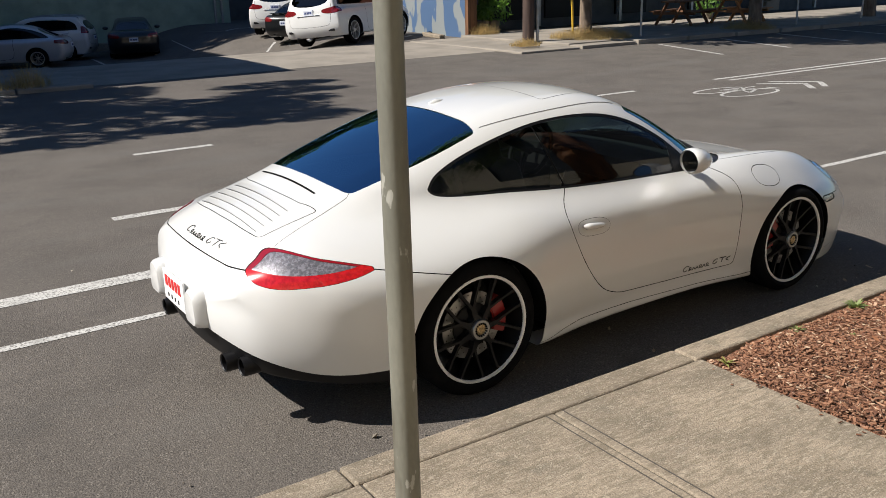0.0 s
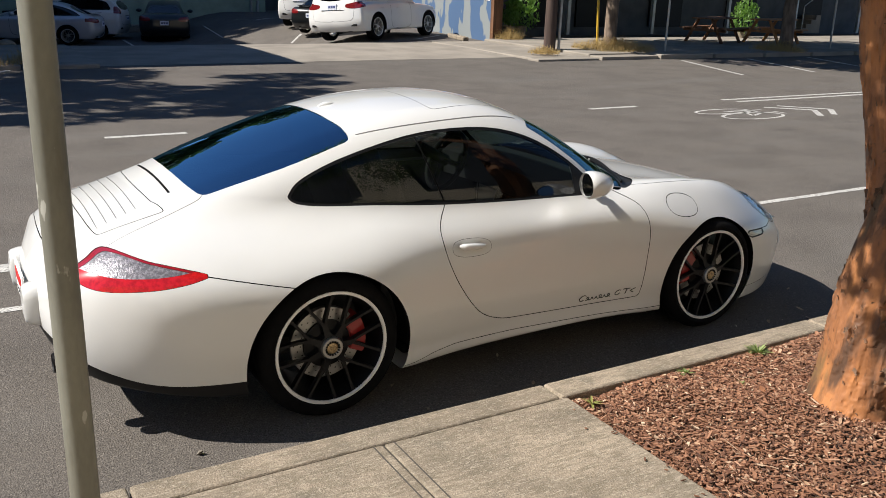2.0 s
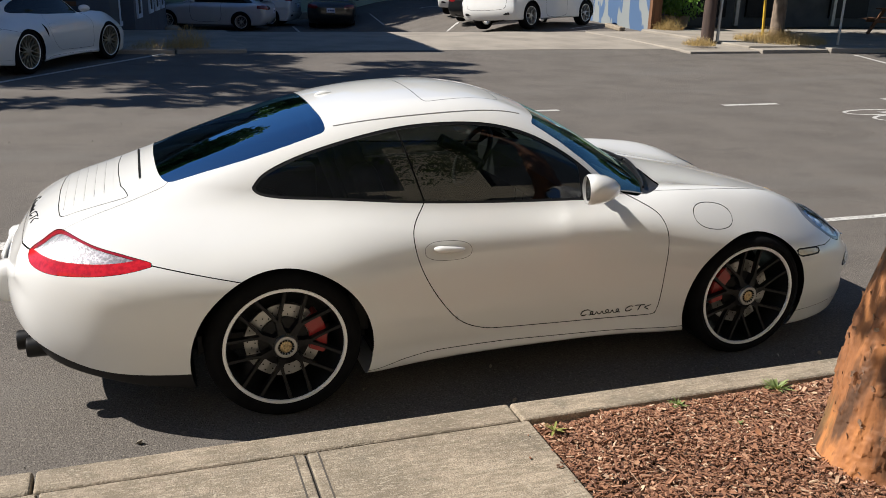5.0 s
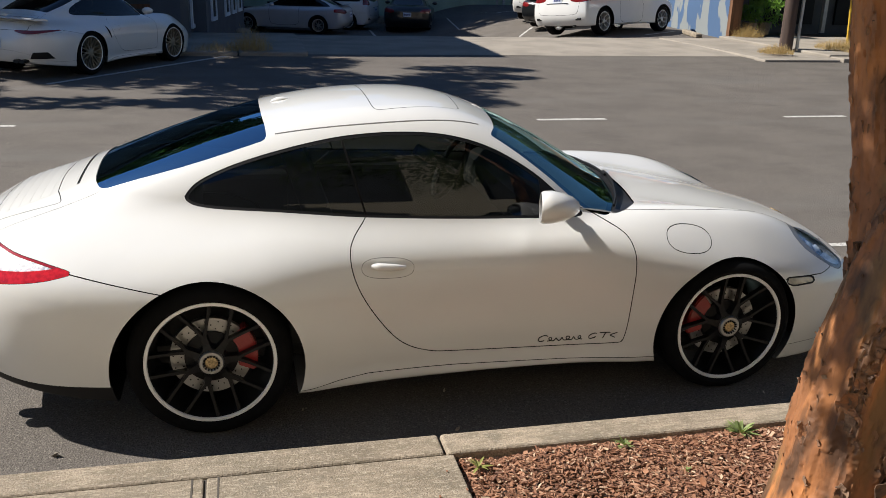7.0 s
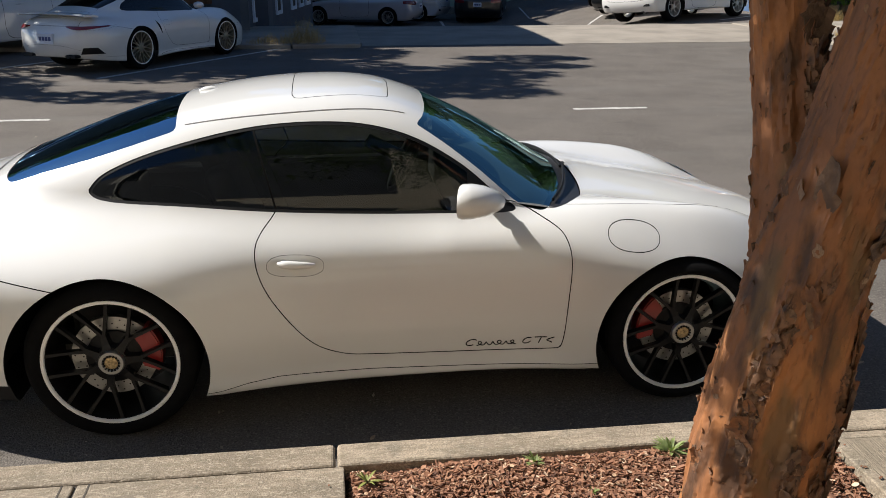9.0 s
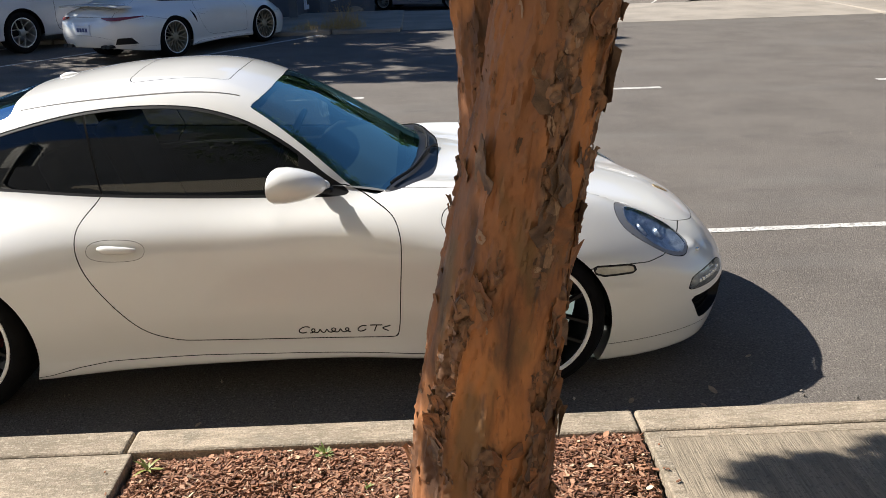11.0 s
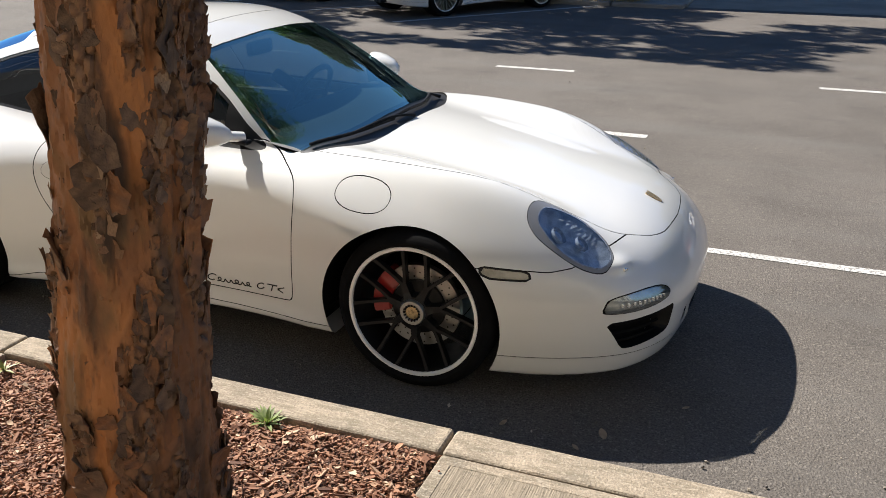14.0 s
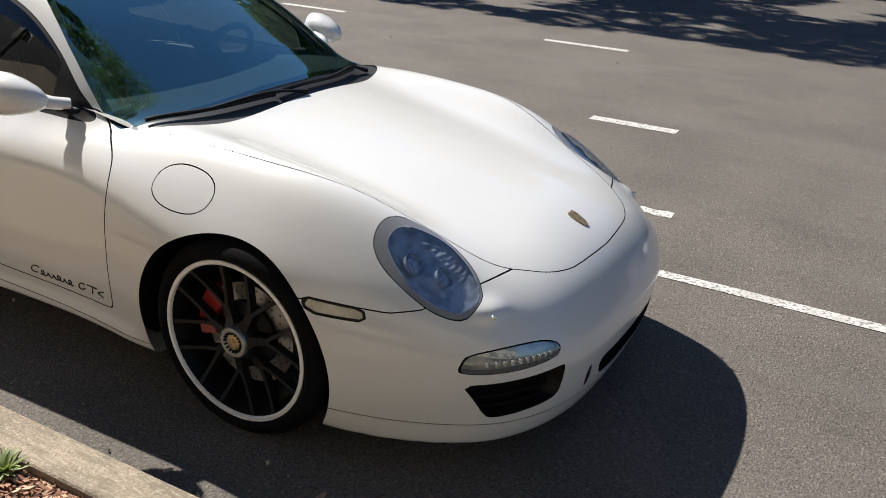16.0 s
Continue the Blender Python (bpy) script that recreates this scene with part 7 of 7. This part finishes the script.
# leafy pot plants by the shop
for x, y, s in ((15.2, 19.4, 0.62), (14.6, 19.2, 0.35), (23.6, 17.9, 0.6)):
    plant = thing("potted_plant", "leafy green shrub in a pale pot by the shop", "plant", Matrix.Translation((x, y, 0.1)), "potted plants")
    bm = bmesh.new()
    rings = []
    for z, r in ((0, 0.14), (0.3, 0.2), (0.34, 0.21), (0.34, 0.18)):
        rings.append([bm.verts.new((r * math.cos(a), r * math.sin(a), z)) for a in np.linspace(0, 6.283, 17)[:-1]])
    rings_to_mesh(bm, rings)
    part("pot", bm, M_CONCRETE, plant, smooth=True)
    crown("foliage", [((0, 0, 0.6), (s, s, s * 0.75)), ((0.2, 0.1, 0.95), (s * 0.7, s * 0.7, s * 0.6))], 420, 0.085, int(x * 10), plant, M_LEAFLIGHT)


def picnic_table(x, y, yaw, mat, label):
    t = thing("picnic_table", label, "table", Matrix.Translation((x, y, 0.12)) @ Matrix.Rotation(yaw, 4, "Z"), "picnic tables")
    for i in range(5):
        bm = bmesh.new()
        box(bm, (-0.9, -0.36 + 0.145 * i, 0.72), (0.9, -0.23 + 0.145 * i, 0.76), 0.006)
        part("top_board", bm, mat, t)
    for y0 in (-0.75, 0.52):
        bm = bmesh.new()
        box(bm, (-0.9, y0, 0.42), (0.9, y0 + 0.23, 0.46), 0.006)
        part("bench_board", bm, mat, t)
    for x0 in (-0.65, 0.6):
        for s in (-1, 1):
            bm = bmesh.new()
            tube(bm, [(x0, s * 0.22, 0.72), (x0, s * 0.62, 0.0)], 0.055, 4)
            part("leg", bm, mat, t)
        bm = bmesh.new()
        box(bm, (x0 - 0.03, -0.72, 0.34), (x0 + 0.03, 0.72, 0.42), 0.005)
        part("brace", bm, mat, t)


picnic_table(22.5, 15.7, 0.2, M_TABLEWOOD, "orange-stained wooden picnic table on the far pavement")
picnic_table(20.6, 16.4, 0.3, M_BROWNWOOD, "dark wooden picnic table in the shade")
bm = bmesh.new()
bmesh.ops.create_icosphere(bm, subdivisions=3, radius=0.17)
for v in bm.verts:
    v.co = Vector((v.co.x * 1.2, v.co.y, v.co.z * 0.75)) * (1 + 0.25 * noise.noise(v.co * 3))
bmesh.ops.translate(bm, vec=(0.35, 18.7, 0.05), verts=bm.verts[:])
tagged(part("boulder", bm, M_CONCRETE, smooth=True), "pale grey boulder at the car park edge", "rock")

# unseen building behind the camera, added to block sky and bounce warm light
own = thing("own_building", "pale stucco building along the near pavement", "building")
bm = bmesh.new()
box(bm, (-25, -16, 0), (30, -7.2, 5.2))
part("wall", bm, M_STUCCO, own)
# dark upper part, added so the side glass mirrors it instead of sky
bm = bmesh.new()
box(bm, (-25, -16, 5.2), (30, -7.3, 9.0))
part("upper_wall", bm, M_DARKWALL, own)
# pale panel added only for its reflection in the side glass
bm = bmesh.new()
box(bm, (2.1, -7.3, 5.2), (4.0, -7.22, 9.0))
part("pale_bay", bm, M_STUCCO, own)
for x in range(-22, 28, 5):
    win = thing("window", "", "", Matrix.Translation((x, -7.2, 0.8)))
    win.parent = own
    bm = bmesh.new()
    for lo, hi in (((0, -0.01, 0), (0.08, 0.05, 2)), ((2.4, -0.01, 0), (2.48, 0.05, 2)), ((0.08, -0.01, 0), (2.4, 0.05, 0.08)), ((0.08, -0.01, 1.92), (2.4, 0.05, 2))):
        box(bm, lo, hi)
    part("frame", bm, M_DARKWALL, win)
    bm = bmesh.new()
    box(bm, (0.08, 0.005, 0.08), (2.4, 0.02, 1.92))
    part("pane", bm, M_BLACK, win)
bm = bmesh.new()
box(bm, (-25, -7.2, -0.1), (30, -5.9, 0.135))
structure("pavement_strip", bm, M_CONCRETE, "concrete strip along the building", "pavement")

# ================= parked vehicles =================
M_SILVER = material("silver_grey_paint", (0.50, 0.53, 0.57), 0.35, metal=0.15, coat=0.8, vary=0.05, scale=3)
M_DARKPAINT = material("black_car_paint", (0.008, 0.009, 0.010), 0.3, coat=0.4)
M_CARGLASS = glass_material("dark_car_glass", (0.05, 0.055, 0.06), 1.6)
M_ALLOY = material("alloy_wheel", (0.45, 0.44, 0.41), 0.35, metal=0.8)
M_BRONZE = material("dark_gold_wheel", (0.27, 0.24, 0.18), 0.4, metal=0.6)
M_TAILRED = material("dark_red_lamp", (0.20, 0.012, 0.014), 0.2, coat=1.0, vary=0.4, scale=30)
M_PLATE = material("pale_plate", (0.62, 0.66, 0.74), 0.5)

SPECS = {
    "suv": dict(base=2.93, half=0.96, deck=Curve((-1.1, 0.98), (-0.8, 1.05), (0, 1.08), (1.8, 1.08), (2.3, 1.05), (3.1, 0.98), (3.6, 0.85), (3.9, 0.7)),
                roof=Curve((-1.1, 1.60), (-0.7, 1.68), (0, 1.74), (0.9, 1.74), (1.4, 1.66), (1.9, 1.42), (2.4, 1.1), (2.9, 0.75)), cabin=0.82, belt=1.06, lean=0.30,
                tail=Curve((0.2, -0.80), (0.45, -0.95), (0.7, -0.97), (1.0, -0.93), (1.35, -0.80), (1.75, -0.52)), nose=Curve((0.2, 3.75), (0.5, 3.85), (0.8, 3.80), (1.1, 3.5)), wheel=0.37, floor=0.26,
                window=[(-0.62, 1.16), (-0.48, 1.5), (0, 1.58), (0.9, 1.59), (1.3, 1.52), (1.95, 1.14), (1.9, 1.11), (-0.6, 1.12)], glass=[(-0.8, 1.12), (0.66, 1.12), (0.57, 1.52), (-0.8, 1.54)],
                lamp=[(0.44, 0.93), (0.42, 1.02), (0.70, 1.06), (0.99, 1.13), (0.99, 0.93), (0.70, 0.89)], stack=1.75),
    "sedan": dict(base=2.75, half=0.91, deck=Curve((-1.1, 0.90), (-0.9, 0.985), (-0.4, 1.0), (0, 0.97), (1.7, 0.94), (2.2, 0.92), (3.0, 0.82), (3.5, 0.66)),
                  roof=Curve((-1.1, 0.7), (-0.7, 0.97), (-0.3, 1.16), (0.1, 1.33), (0.6, 1.43), (1.0, 1.43), (1.5, 1.31), (2.1, 0.98), (2.5, 0.72)), cabin=0.76, belt=0.95, lean=0.42,
                  tail=Curve((0.2, -0.82), (0.4, -1.0), (0.7, -1.03), (0.9, -1.0), (1.05, -0.9), (1.4, -0.6)), nose=Curve((0.2, 3.5), (0.45, 3.62), (0.65, 3.58), (0.9, 3.3)), wheel=0.32, floor=0.20,
                  window=[(-0.45, 1.0), (-0.1, 1.2), (0.4, 1.33), (0.9, 1.35), (1.4, 1.24), (1.9, 0.98), (1.8, 0.97), (-0.4, 0.985)], glass=None, lamp=[(0.5, 0.74), (0.5, 0.9), (0.95, 0.93), (0.95, 0.78)], stack=1.2),
}
SPECS["coupe"] = dict(SPECS["sedan"], base=2.7, glass=None)
SPECS["van"] = dict(SPECS["suv"], tail=Curve((0.2, -0.75), (0.4, -0.88), (0.75, -0.9), (1.0, -0.87), (1.35, -0.66), (1.75, -0.25)), half=0.9, wheel=0.33, floor=0.22, lamp=[(0.62, 0.95), (0.60, 1.18), (0.99, 1.30), (0.99, 1.0)],
                     roof=Curve((-1.1, 1.48), (-0.6, 1.55), (0, 1.60), (0.9, 1.61), (1.4, 1.55), (1.9, 1.34), (2.4, 1.05), (2.9, 0.75)), glass=[(-0.8, 1.08), (0.62, 1.08), (0.54, 1.42), (-0.8, 1.44)], window=[(-0.5, 1.14), (-0.36, 1.4), (0, 1.46), (0.9, 1.47), (1.3, 1.4), (1.95, 1.1), (1.9, 1.08), (-0.48, 1.09)])


def vehicle_field(p):
    soft = 0.06 if p["glass"] else 0.12

    def field(x, y, z):
        y = np.abs(y)
        w = p["half"] - 0.5 * np.maximum(z - 0.7, 0) ** 2 - (0.12 if p["glass"] else 0.35) * np.maximum(0.6 - z, 0) ** 2
        f = smax(y - w, (z - p["deck"](x) + 0.06 * y * y) * 0.95, soft)
        h = z - p["belt"]
        g = smax((y - p["cabin"] + p["lean"] * np.maximum(h, -0.3)) * 0.93, (z - p["roof"](x) + 0.07 * y * y + 0.10 * y * y * step(x, 1.2, 1.9)) * 0.85, soft + 0.02)
        g = smax(g, 0.7 - z, 0.02)
        f = smin(f, g, 0.05)
        f = smax(f, (x - p["nose"](z) + 0.45 * y ** 3) * 0.8, 0.15)
        f = smax(f, (p["tail"](z) + (0.16 if p["glass"] else 0.26) * y ** 3 - x) * 0.88, soft)
        return smax(f, p["floor"] - z, 0.04)
    return field


def vehicle(kind, label, category, paint, at, red=True, spokes=10, plate=True, group="parked vehicles", low_z=0.55, rim=None):
    p = SPECS[kind]
    field = vehicle_field(p)
    body = shell(field, -0.45, p["base"] + 0.5, lambda x: 0.62 + 0 * x, 90, 84, 26)
    car = thing("parked_car", label, category, at, group)
    arch = lambda v: np.maximum(np.minimum(np.hypot(v[:, 0], v[:, 2] - p["wheel"]) - p["wheel"] - 0.055, np.hypot(v[:, 0] - p["base"], v[:, 2] - p["wheel"]) - p["wheel"] - 0.055), 0.5 - v[:, 1])
    body = clip(body, -arch(body[0]))
    window, body, _ = split(body, lambda v: np.maximum(side_view(rounded(p["window"], 2))(v), 0.3 - v[:, 1]), 0.0)
    if p["glass"]:
        back, body, _ = split(body, lambda v: np.maximum(outline_distance(v[:, [1, 2]], rounded(p["glass"], 2)), v[:, 0] + 0.2), 0.0)
    else:
        back, body, _ = split(body, lambda v: np.maximum(top_view(rounded([(-0.66, -0.3), (-0.64, 0.5), (-0.05, 0.56), (0.0, -0.3)], 2))(v), 0.9 - v[:, 2]), 0.0)
    front, body, _ = split(body, lambda v: np.maximum(top_view(rounded([(1.42, -0.3), (1.40, 0.56), (1.98, 0.70), (2.12, -0.3)], 2))(v), p["belt"] - v[:, 2]), 0.0)
    lamp, body, _ = split(body, lambda v: np.maximum(outline_distance(v[:, [1, 2]], rounded(p["lamp"], 1)), v[:, 0] + 0.60), 0.0)
    if p["glass"]:
        tailgate, body, gate_seam = split(body, lambda v: np.maximum(outline_distance(v[:, [1, 2]], rounded([(-0.3, 1.66), (0.56, 1.64), (0.74, 1.15), (0.70, 0.62), (0.6, 0.56), (-0.3, 0.54)], 2)), v[:, 0] + 0.3), 0.004)
        shell_object("tailgate", joined(tailgate, mirrored(tailgate)), paint, car)
        for q in (gate_seam, mirrored(gate_seam)):
            for piece in pieces(q, 0.1):
                shell_object("tailgate_gap", sunk(piece, 0.006), M_GAP, car)
        for side in (1, -1):
            bm = bmesh.new()
            edge = p["cabin"] - p["lean"] * (float(p["roof"](0.5)) - p["belt"]) - 0.05
            tube(bm, [(x, side * edge, float(p["roof"](x)) - 0.07 * edge ** 2 + h) for x, h in ((-0.55, -0.02), (-0.45, 0.03), (0.2, 0.035), (0.9, 0.03), (1.15, 0.02), (1.25, -0.03))], 0.018, 8)
            part("roof_rail", bm, M_STEELGREY, car, smooth=True)
            bm = bmesh.new()
            x0 = float(p["tail"](0.44)) + 0.16 * 0.68 ** 3
            box(bm, (x0 - 0.012, side * 0.68 - 0.10, 0.41), (x0 + 0.12, side * 0.68 + 0.10, 0.48), 0.015)
            part("bumper_vent", bm, M_BLACK, car)
        bm = bmesh.new()
        x0 = float(p["tail"](0.87))
        box(bm, (x0 - 0.012, -0.38, 0.865), (x0 + 0.03, 0.38, 0.885), 0.004)
        part("tailgate_strip", bm, M_CHROME, car)
    elif kind == "coupe":
        bm = bmesh.new()
        rows = [[bm.verts.new((x + 0.10 * y * y, y, z - 0.02 * y * y)) for y in np.linspace(-0.62, 0.62, 13)] for x, z in ((-0.72, 1.045), (-0.92, 1.075), (-0.94, 1.06), (-0.72, 1.025))]
        rings_to_mesh(bm, rows + rows[:1], closed=False)
        spoiler = part("rear_spoiler", bm, paint, car, smooth=True)
        for y in (-0.5, 0.5):
            bm = bmesh.new()
            box(bm, (-0.86, y - 0.03, 0.94), (-0.74, y + 0.03, 1.03), 0.01)
            part("spoiler_foot", bm, paint, spoiler)
    seam_door, body2, seam = split(body, side_view(rounded([(0.75, 1.3), (0.72, 0.9), (0.7, 0.4), (0.9, 0.3), (1.75, 0.3), (1.85, 0.5), (1.85, 1.3)], 1)), 0.004)
    shell_object("body", joined(body2, mirrored(body2)), paint, car)
    for s in (seam_door, mirrored(seam_door)):
        shell_object("door", s, paint, car)
    for q in (seam, mirrored(seam)):
        for piece in pieces(q, 0.1):
            shell_object("door_gap", sunk(piece, 0.006), M_GAP, car)
    for s in (window, mirrored(window)):
        shell_object("side_window", sunk(s, 0.006), M_CARGLASS, car, "dark tinted window")
    shell_object("rear_window", sunk(joined(back, mirrored(back)), 0.006), M_CARGLASS, car)
    shell_object("windscreen", sunk(joined(front, mirrored(front)), 0.006), M_CARGLASS, car)
    for s in (lamp, mirrored(lamp)):
        shell_object("tail_lamp", (s[0] + s[1] * 0.004, s[1], s[2]), M_TAILRED, car, "red tail lamp")
    tail_x = float(p["tail"](0.6))
    bm = bmesh.new()
    box(bm, (float(p["tail"](0.32)) + 0.05, -p["half"] * 0.6, 0.25), (tail_x + 0.35, p["half"] * 0.6, 0.36), 0.03)
    part("lower_bumper", bm, M_BLACK, car)
    bm = bmesh.new()
    zp = 0.96 if kind == "suv" else 0.78 if p["glass"] else 0.70
    tp = float(p["tail"](zp))
    box(bm, (tp - 0.022, -0.16, zp - 0.08), (tp + 0.02, 0.16, zp + 0.08), 0.006)
    pl = part("number_plate", bm, M_PLATE, car, "pale plate with plain dark bars")
    for i in range(3):
        bm = bmesh.new()
        box(bm, (tp - 0.025, -0.12 + 0.085 * i, zp - 0.03), (tp - 0.0215, -0.05 + 0.085 * i, zp + 0.03))
        part("plate_bar", bm, material("plate_ink", (0.06, 0.08, 0.2), 0.6) if "plate_ink" not in bpy.data.materials else bpy.data.materials["plate_ink"], pl)
    for side in (1, -1):
        bm = bmesh.new()
        bmesh.ops.create_uvsphere(bm, u_segments=14, v_segments=8, radius=1, matrix=Matrix.Translation((1.72, side * (p["half"] + 0.06), p["belt"] + 0.07)) @ Matrix.Diagonal((0.09, 0.11, 0.07, 1)))
        part("door_mirror", bm, paint, car, smooth=True)
        for x in (0.0, p["base"]):
            build_wheel(car, x, side * (p["half"] - 0.03), p["wheel"], 0.24, side, spokes=spokes, lip=p["wheel"] * 0.70, rim_mat=rim or M_ALLOY, caliper=False, turn=x)
        for x in (0.95,) if kind == "coupe" else (0.15, 1.0):
            bm = bmesh.new()
            tube(bm, [(x, side * (p["half"] - 0.03), p["belt"] - 0.16), (x + 0.1, side * (p["half"] - 0.005), p["belt"] - 0.155), (x + 0.2, side * (p["half"] - 0.03), p["belt"] - 0.15)], 0.012, 6)
            part("door_handle", bm, paint, car)
    bm = bmesh.new()
    box(bm, (-0.6, -0.6, p["floor"] + 0.02), (p["base"] + 0.5, 0.6, p["belt"] - 0.1))
    part("inside", bm, M_BLACK, car)
    return car


def stand(x, y, deg):
    return Matrix.Translation((x, y, ground_height(x, y))) @ Matrix.Rotation(radians(deg), 4, "Z")


def by_wheel(x, y, deg, half, side=-1):
    """The pose of a vehicle whose rear wheel on that side stands at (x, y)."""
    a = radians(deg)
    return stand(x + side * half * math.sin(a), y - side * half * math.cos(a), deg)


vehicle("suv", "large white sport utility vehicle parked in the sunny car park", "car", M_WHITE, by_wheel(10.33, 19.55, 31, 0.96) @ pose(0, 0, 0.02, -4.5), spokes=5)
vehicle("suv", "white sport utility vehicle parked beside the green building", "car", M_WHITE, stand(10.75, 25.9, 54), spokes=5)
vehicle("coupe", "small black car parked between two white vehicles", "car", M_DARKPAINT, stand(10.15, 23.4, 40) @ Matrix.Scale(0.86, 4), spokes=5)
vehicle("sedan", "black sedan parked in the shade facing the green wall", "car", M_DARKPAINT, stand(6.85, 30.9, 76), spokes=5)
vehicle("coupe", "silver-grey coupe parked in the shaded car park", "car", M_SILVER, by_wheel(3.15, 29.3, 160, 0.91, 1), spokes=7)
vehicle("van", "white hatchback with a dark rear window parked in the shade", "car", M_WHITE, by_wheel(4.5, 31.4, 156, 0.9, 1), spokes=7)
vehicle("suv", "silver sport utility vehicle parked in an angled stall", "car", M_SILVER, by_wheel(-5.15, 12.35, 60, 0.96), spokes=5)

# second sports coupe in an angled stall
low = shell(coupe_field, -0.62, 2.72, 0.46, 130, 110, 34)
PAN = coupe_panels(low, 1)
turbo = thing("sports_car", "white sports coupe with rear wing parked in an angled stall", "car", by_wheel(-2.08, 10.95, 60.5, 0.87), "parked vehicles")
white = [PAN[k] for k in ("body", "bonnet", "sunroof", "front_bumper", "rear_bumper", "front_lip", "sill", "engine_lid", "spoiler", "tail_lamp", "marker_lamp", "daylamp", "handle_cup")]
white = joined(*white)
for k, panel in enumerate(sorted(pieces(joined(white, mirrored(white)), 0.05), key=lambda q: -len(q[0]))):
    shell_object("body_panel" if k else "body", panel, M_WHITE, turbo)
for s in (PAN["door"], mirrored(PAN["door"])):
    shell_object("door", s, M_WHITE, turbo)
for s in PAN["seams"]:
    for q in (s, mirrored(s)):
        for piece in pieces(q):
            shell_object("shut_line", sunk(piece, 0.0016), M_GAP, turbo)
shell_object("valance", sunk(joined(PAN["valance"], mirrored(PAN["valance"])), 0.0), M_WHITE, turbo)
for k, name in (("window", "side_window"), ("headlamp", "headlamp"), ("intake", "air_intake"), ("cowl", "cowl")):
    for s in (PAN[k], mirrored(PAN[k])):
        shell_object(name, sunk(s, 0.004), {"window": M_CARGLASS, "headlamp": M_CLEARLAMP}.get(k, M_BLACK), turbo)
for k in ("windscreen", "rear_screen", "middle_intake"):
    shell_object(k, sunk(joined(PAN[k], mirrored(PAN[k])), 0.004), M_CARGLASS if k != "middle_intake" else M_BLACK, turbo)
for side in (1, -1):
    for x, r, y, w in ((0.0, 0.345, 0.872, 0.30), (2.35, 0.335, 0.848, 0.24)):
        build_wheel(turbo, x, side * y, r, w, side, spokes=10, lip=0.262, rim_mat=M_BRONZE, caliper=False)
        liner(turbo, -0.008 if x < 1 else 2.333, 0.385 if x < 1 else 0.362, 0.845 if x < 1 else 0.815, side)
    bm = bmesh.new()
    rows = []
    for y in np.linspace(0.36, 0.80, 16):
        zt, zb = 0.738, 0.738 - 0.045 * math.sin(math.pi * min(1, (y - 0.34) / 0.5)) - 0.008
        rows.append([bm.verts.new((coupe_surface_x(y, zt, True) - 0.02, side * y, zt)), bm.verts.new((coupe_surface_x(y, zb, True) - 0.02, side * y, zb)), bm.verts.new((coupe_surface_x(y, zb, True) + 0.01, side * y, zb))])
    rings_to_mesh(bm, rows, closed=False)
    part("tail_lamp", bm, M_TAILRED, turbo, "slim dark red tail lamp")
    bm = bmesh.new()
    rows = []
    for z in np.linspace(0.32, 0.42, 6):
        rows.append([bm.verts.new((coupe_surface_x(y, z, True) - 0.016, side * y, z)) for y in np.linspace(0.56 + 0.6 * (z - 0.32), 0.80 - 0.4 * (z - 0.32), 8)])
    rings_to_mesh(bm, rows, closed=False)
    part("rear_vent", bm, M_BLACK, turbo)
    for y in (0.38, 0.48):
        bm = bmesh.new()
        tube(bm, [(-1.12, side * y, 0.29), (-0.95, side * y, 0.29)], 0.048, 12, squash=0.6)
        part("exhaust_pipe", bm, M_BLACK, turbo)
    bm = bmesh.new()
    pts = [(0.42 + 0.10 * t, side * (coupe_surface_y(0.42 + 0.10 * t, 0.74 - 0.2 * t) + 0.001), 0.74 - 0.2 * t) for t in np.linspace(0, 1, 7)]
    tube(bm, pts, [0.004, 0.012, 0.018, 0.018, 0.015, 0.01, 0.004], 8)
    part("side_intake", bm, M_BLACK, turbo, "black intake slash behind the door")
    bm = bmesh.new()
    bmesh.ops.create_uvsphere(bm, u_segments=14, v_segments=8, radius=1, matrix=Matrix.Translation((1.45, side * 0.95, 0.935)) @ Matrix.Diagonal((0.08, 0.10, 0.06, 1)))
    part("door_mirror", bm, M_WHITE, turbo, smooth=True)
bm = bmesh.new()
rows = []
for x, z, in ((-0.70, 0.90), (-0.80, 0.925), (-0.98, 0.925), (-1.01, 0.91), (-0.98, 0.895), (-0.80, 0.89), (-0.70, 0.875)):
    rows.append([bm.verts.new((x + 0.06 * abs(y) ** 2, y, z - 0.05 * y * y)) for y in np.linspace(-0.66, 0.66, 19)])
rings_to_mesh(bm, rows, closed=False)
bm.faces.new([r[0] for r in rows]), bm.faces.new([r[-1] for r in rows])
part("rear_wing", bm, M_WHITE, turbo, "white rear wing", True)
bm = bmesh.new()
px = coupe_surface_x(0.1, 0.55, True)
box(bm, (px - 0.02, -0.16, 0.47), (px + 0.02, 0.16, 0.63), 0.006)
pl = part("number_plate", bm, M_PLATE, turbo)
for i in range(4):
    bm = bmesh.new()
    box(bm, (px - 0.023, -0.12 + 0.062 * i, 0.52), (px - 0.0195, -0.07 + 0.062 * i, 0.58))
    part("plate_bar", bm, bpy.data.materials["plate_ink"], pl)
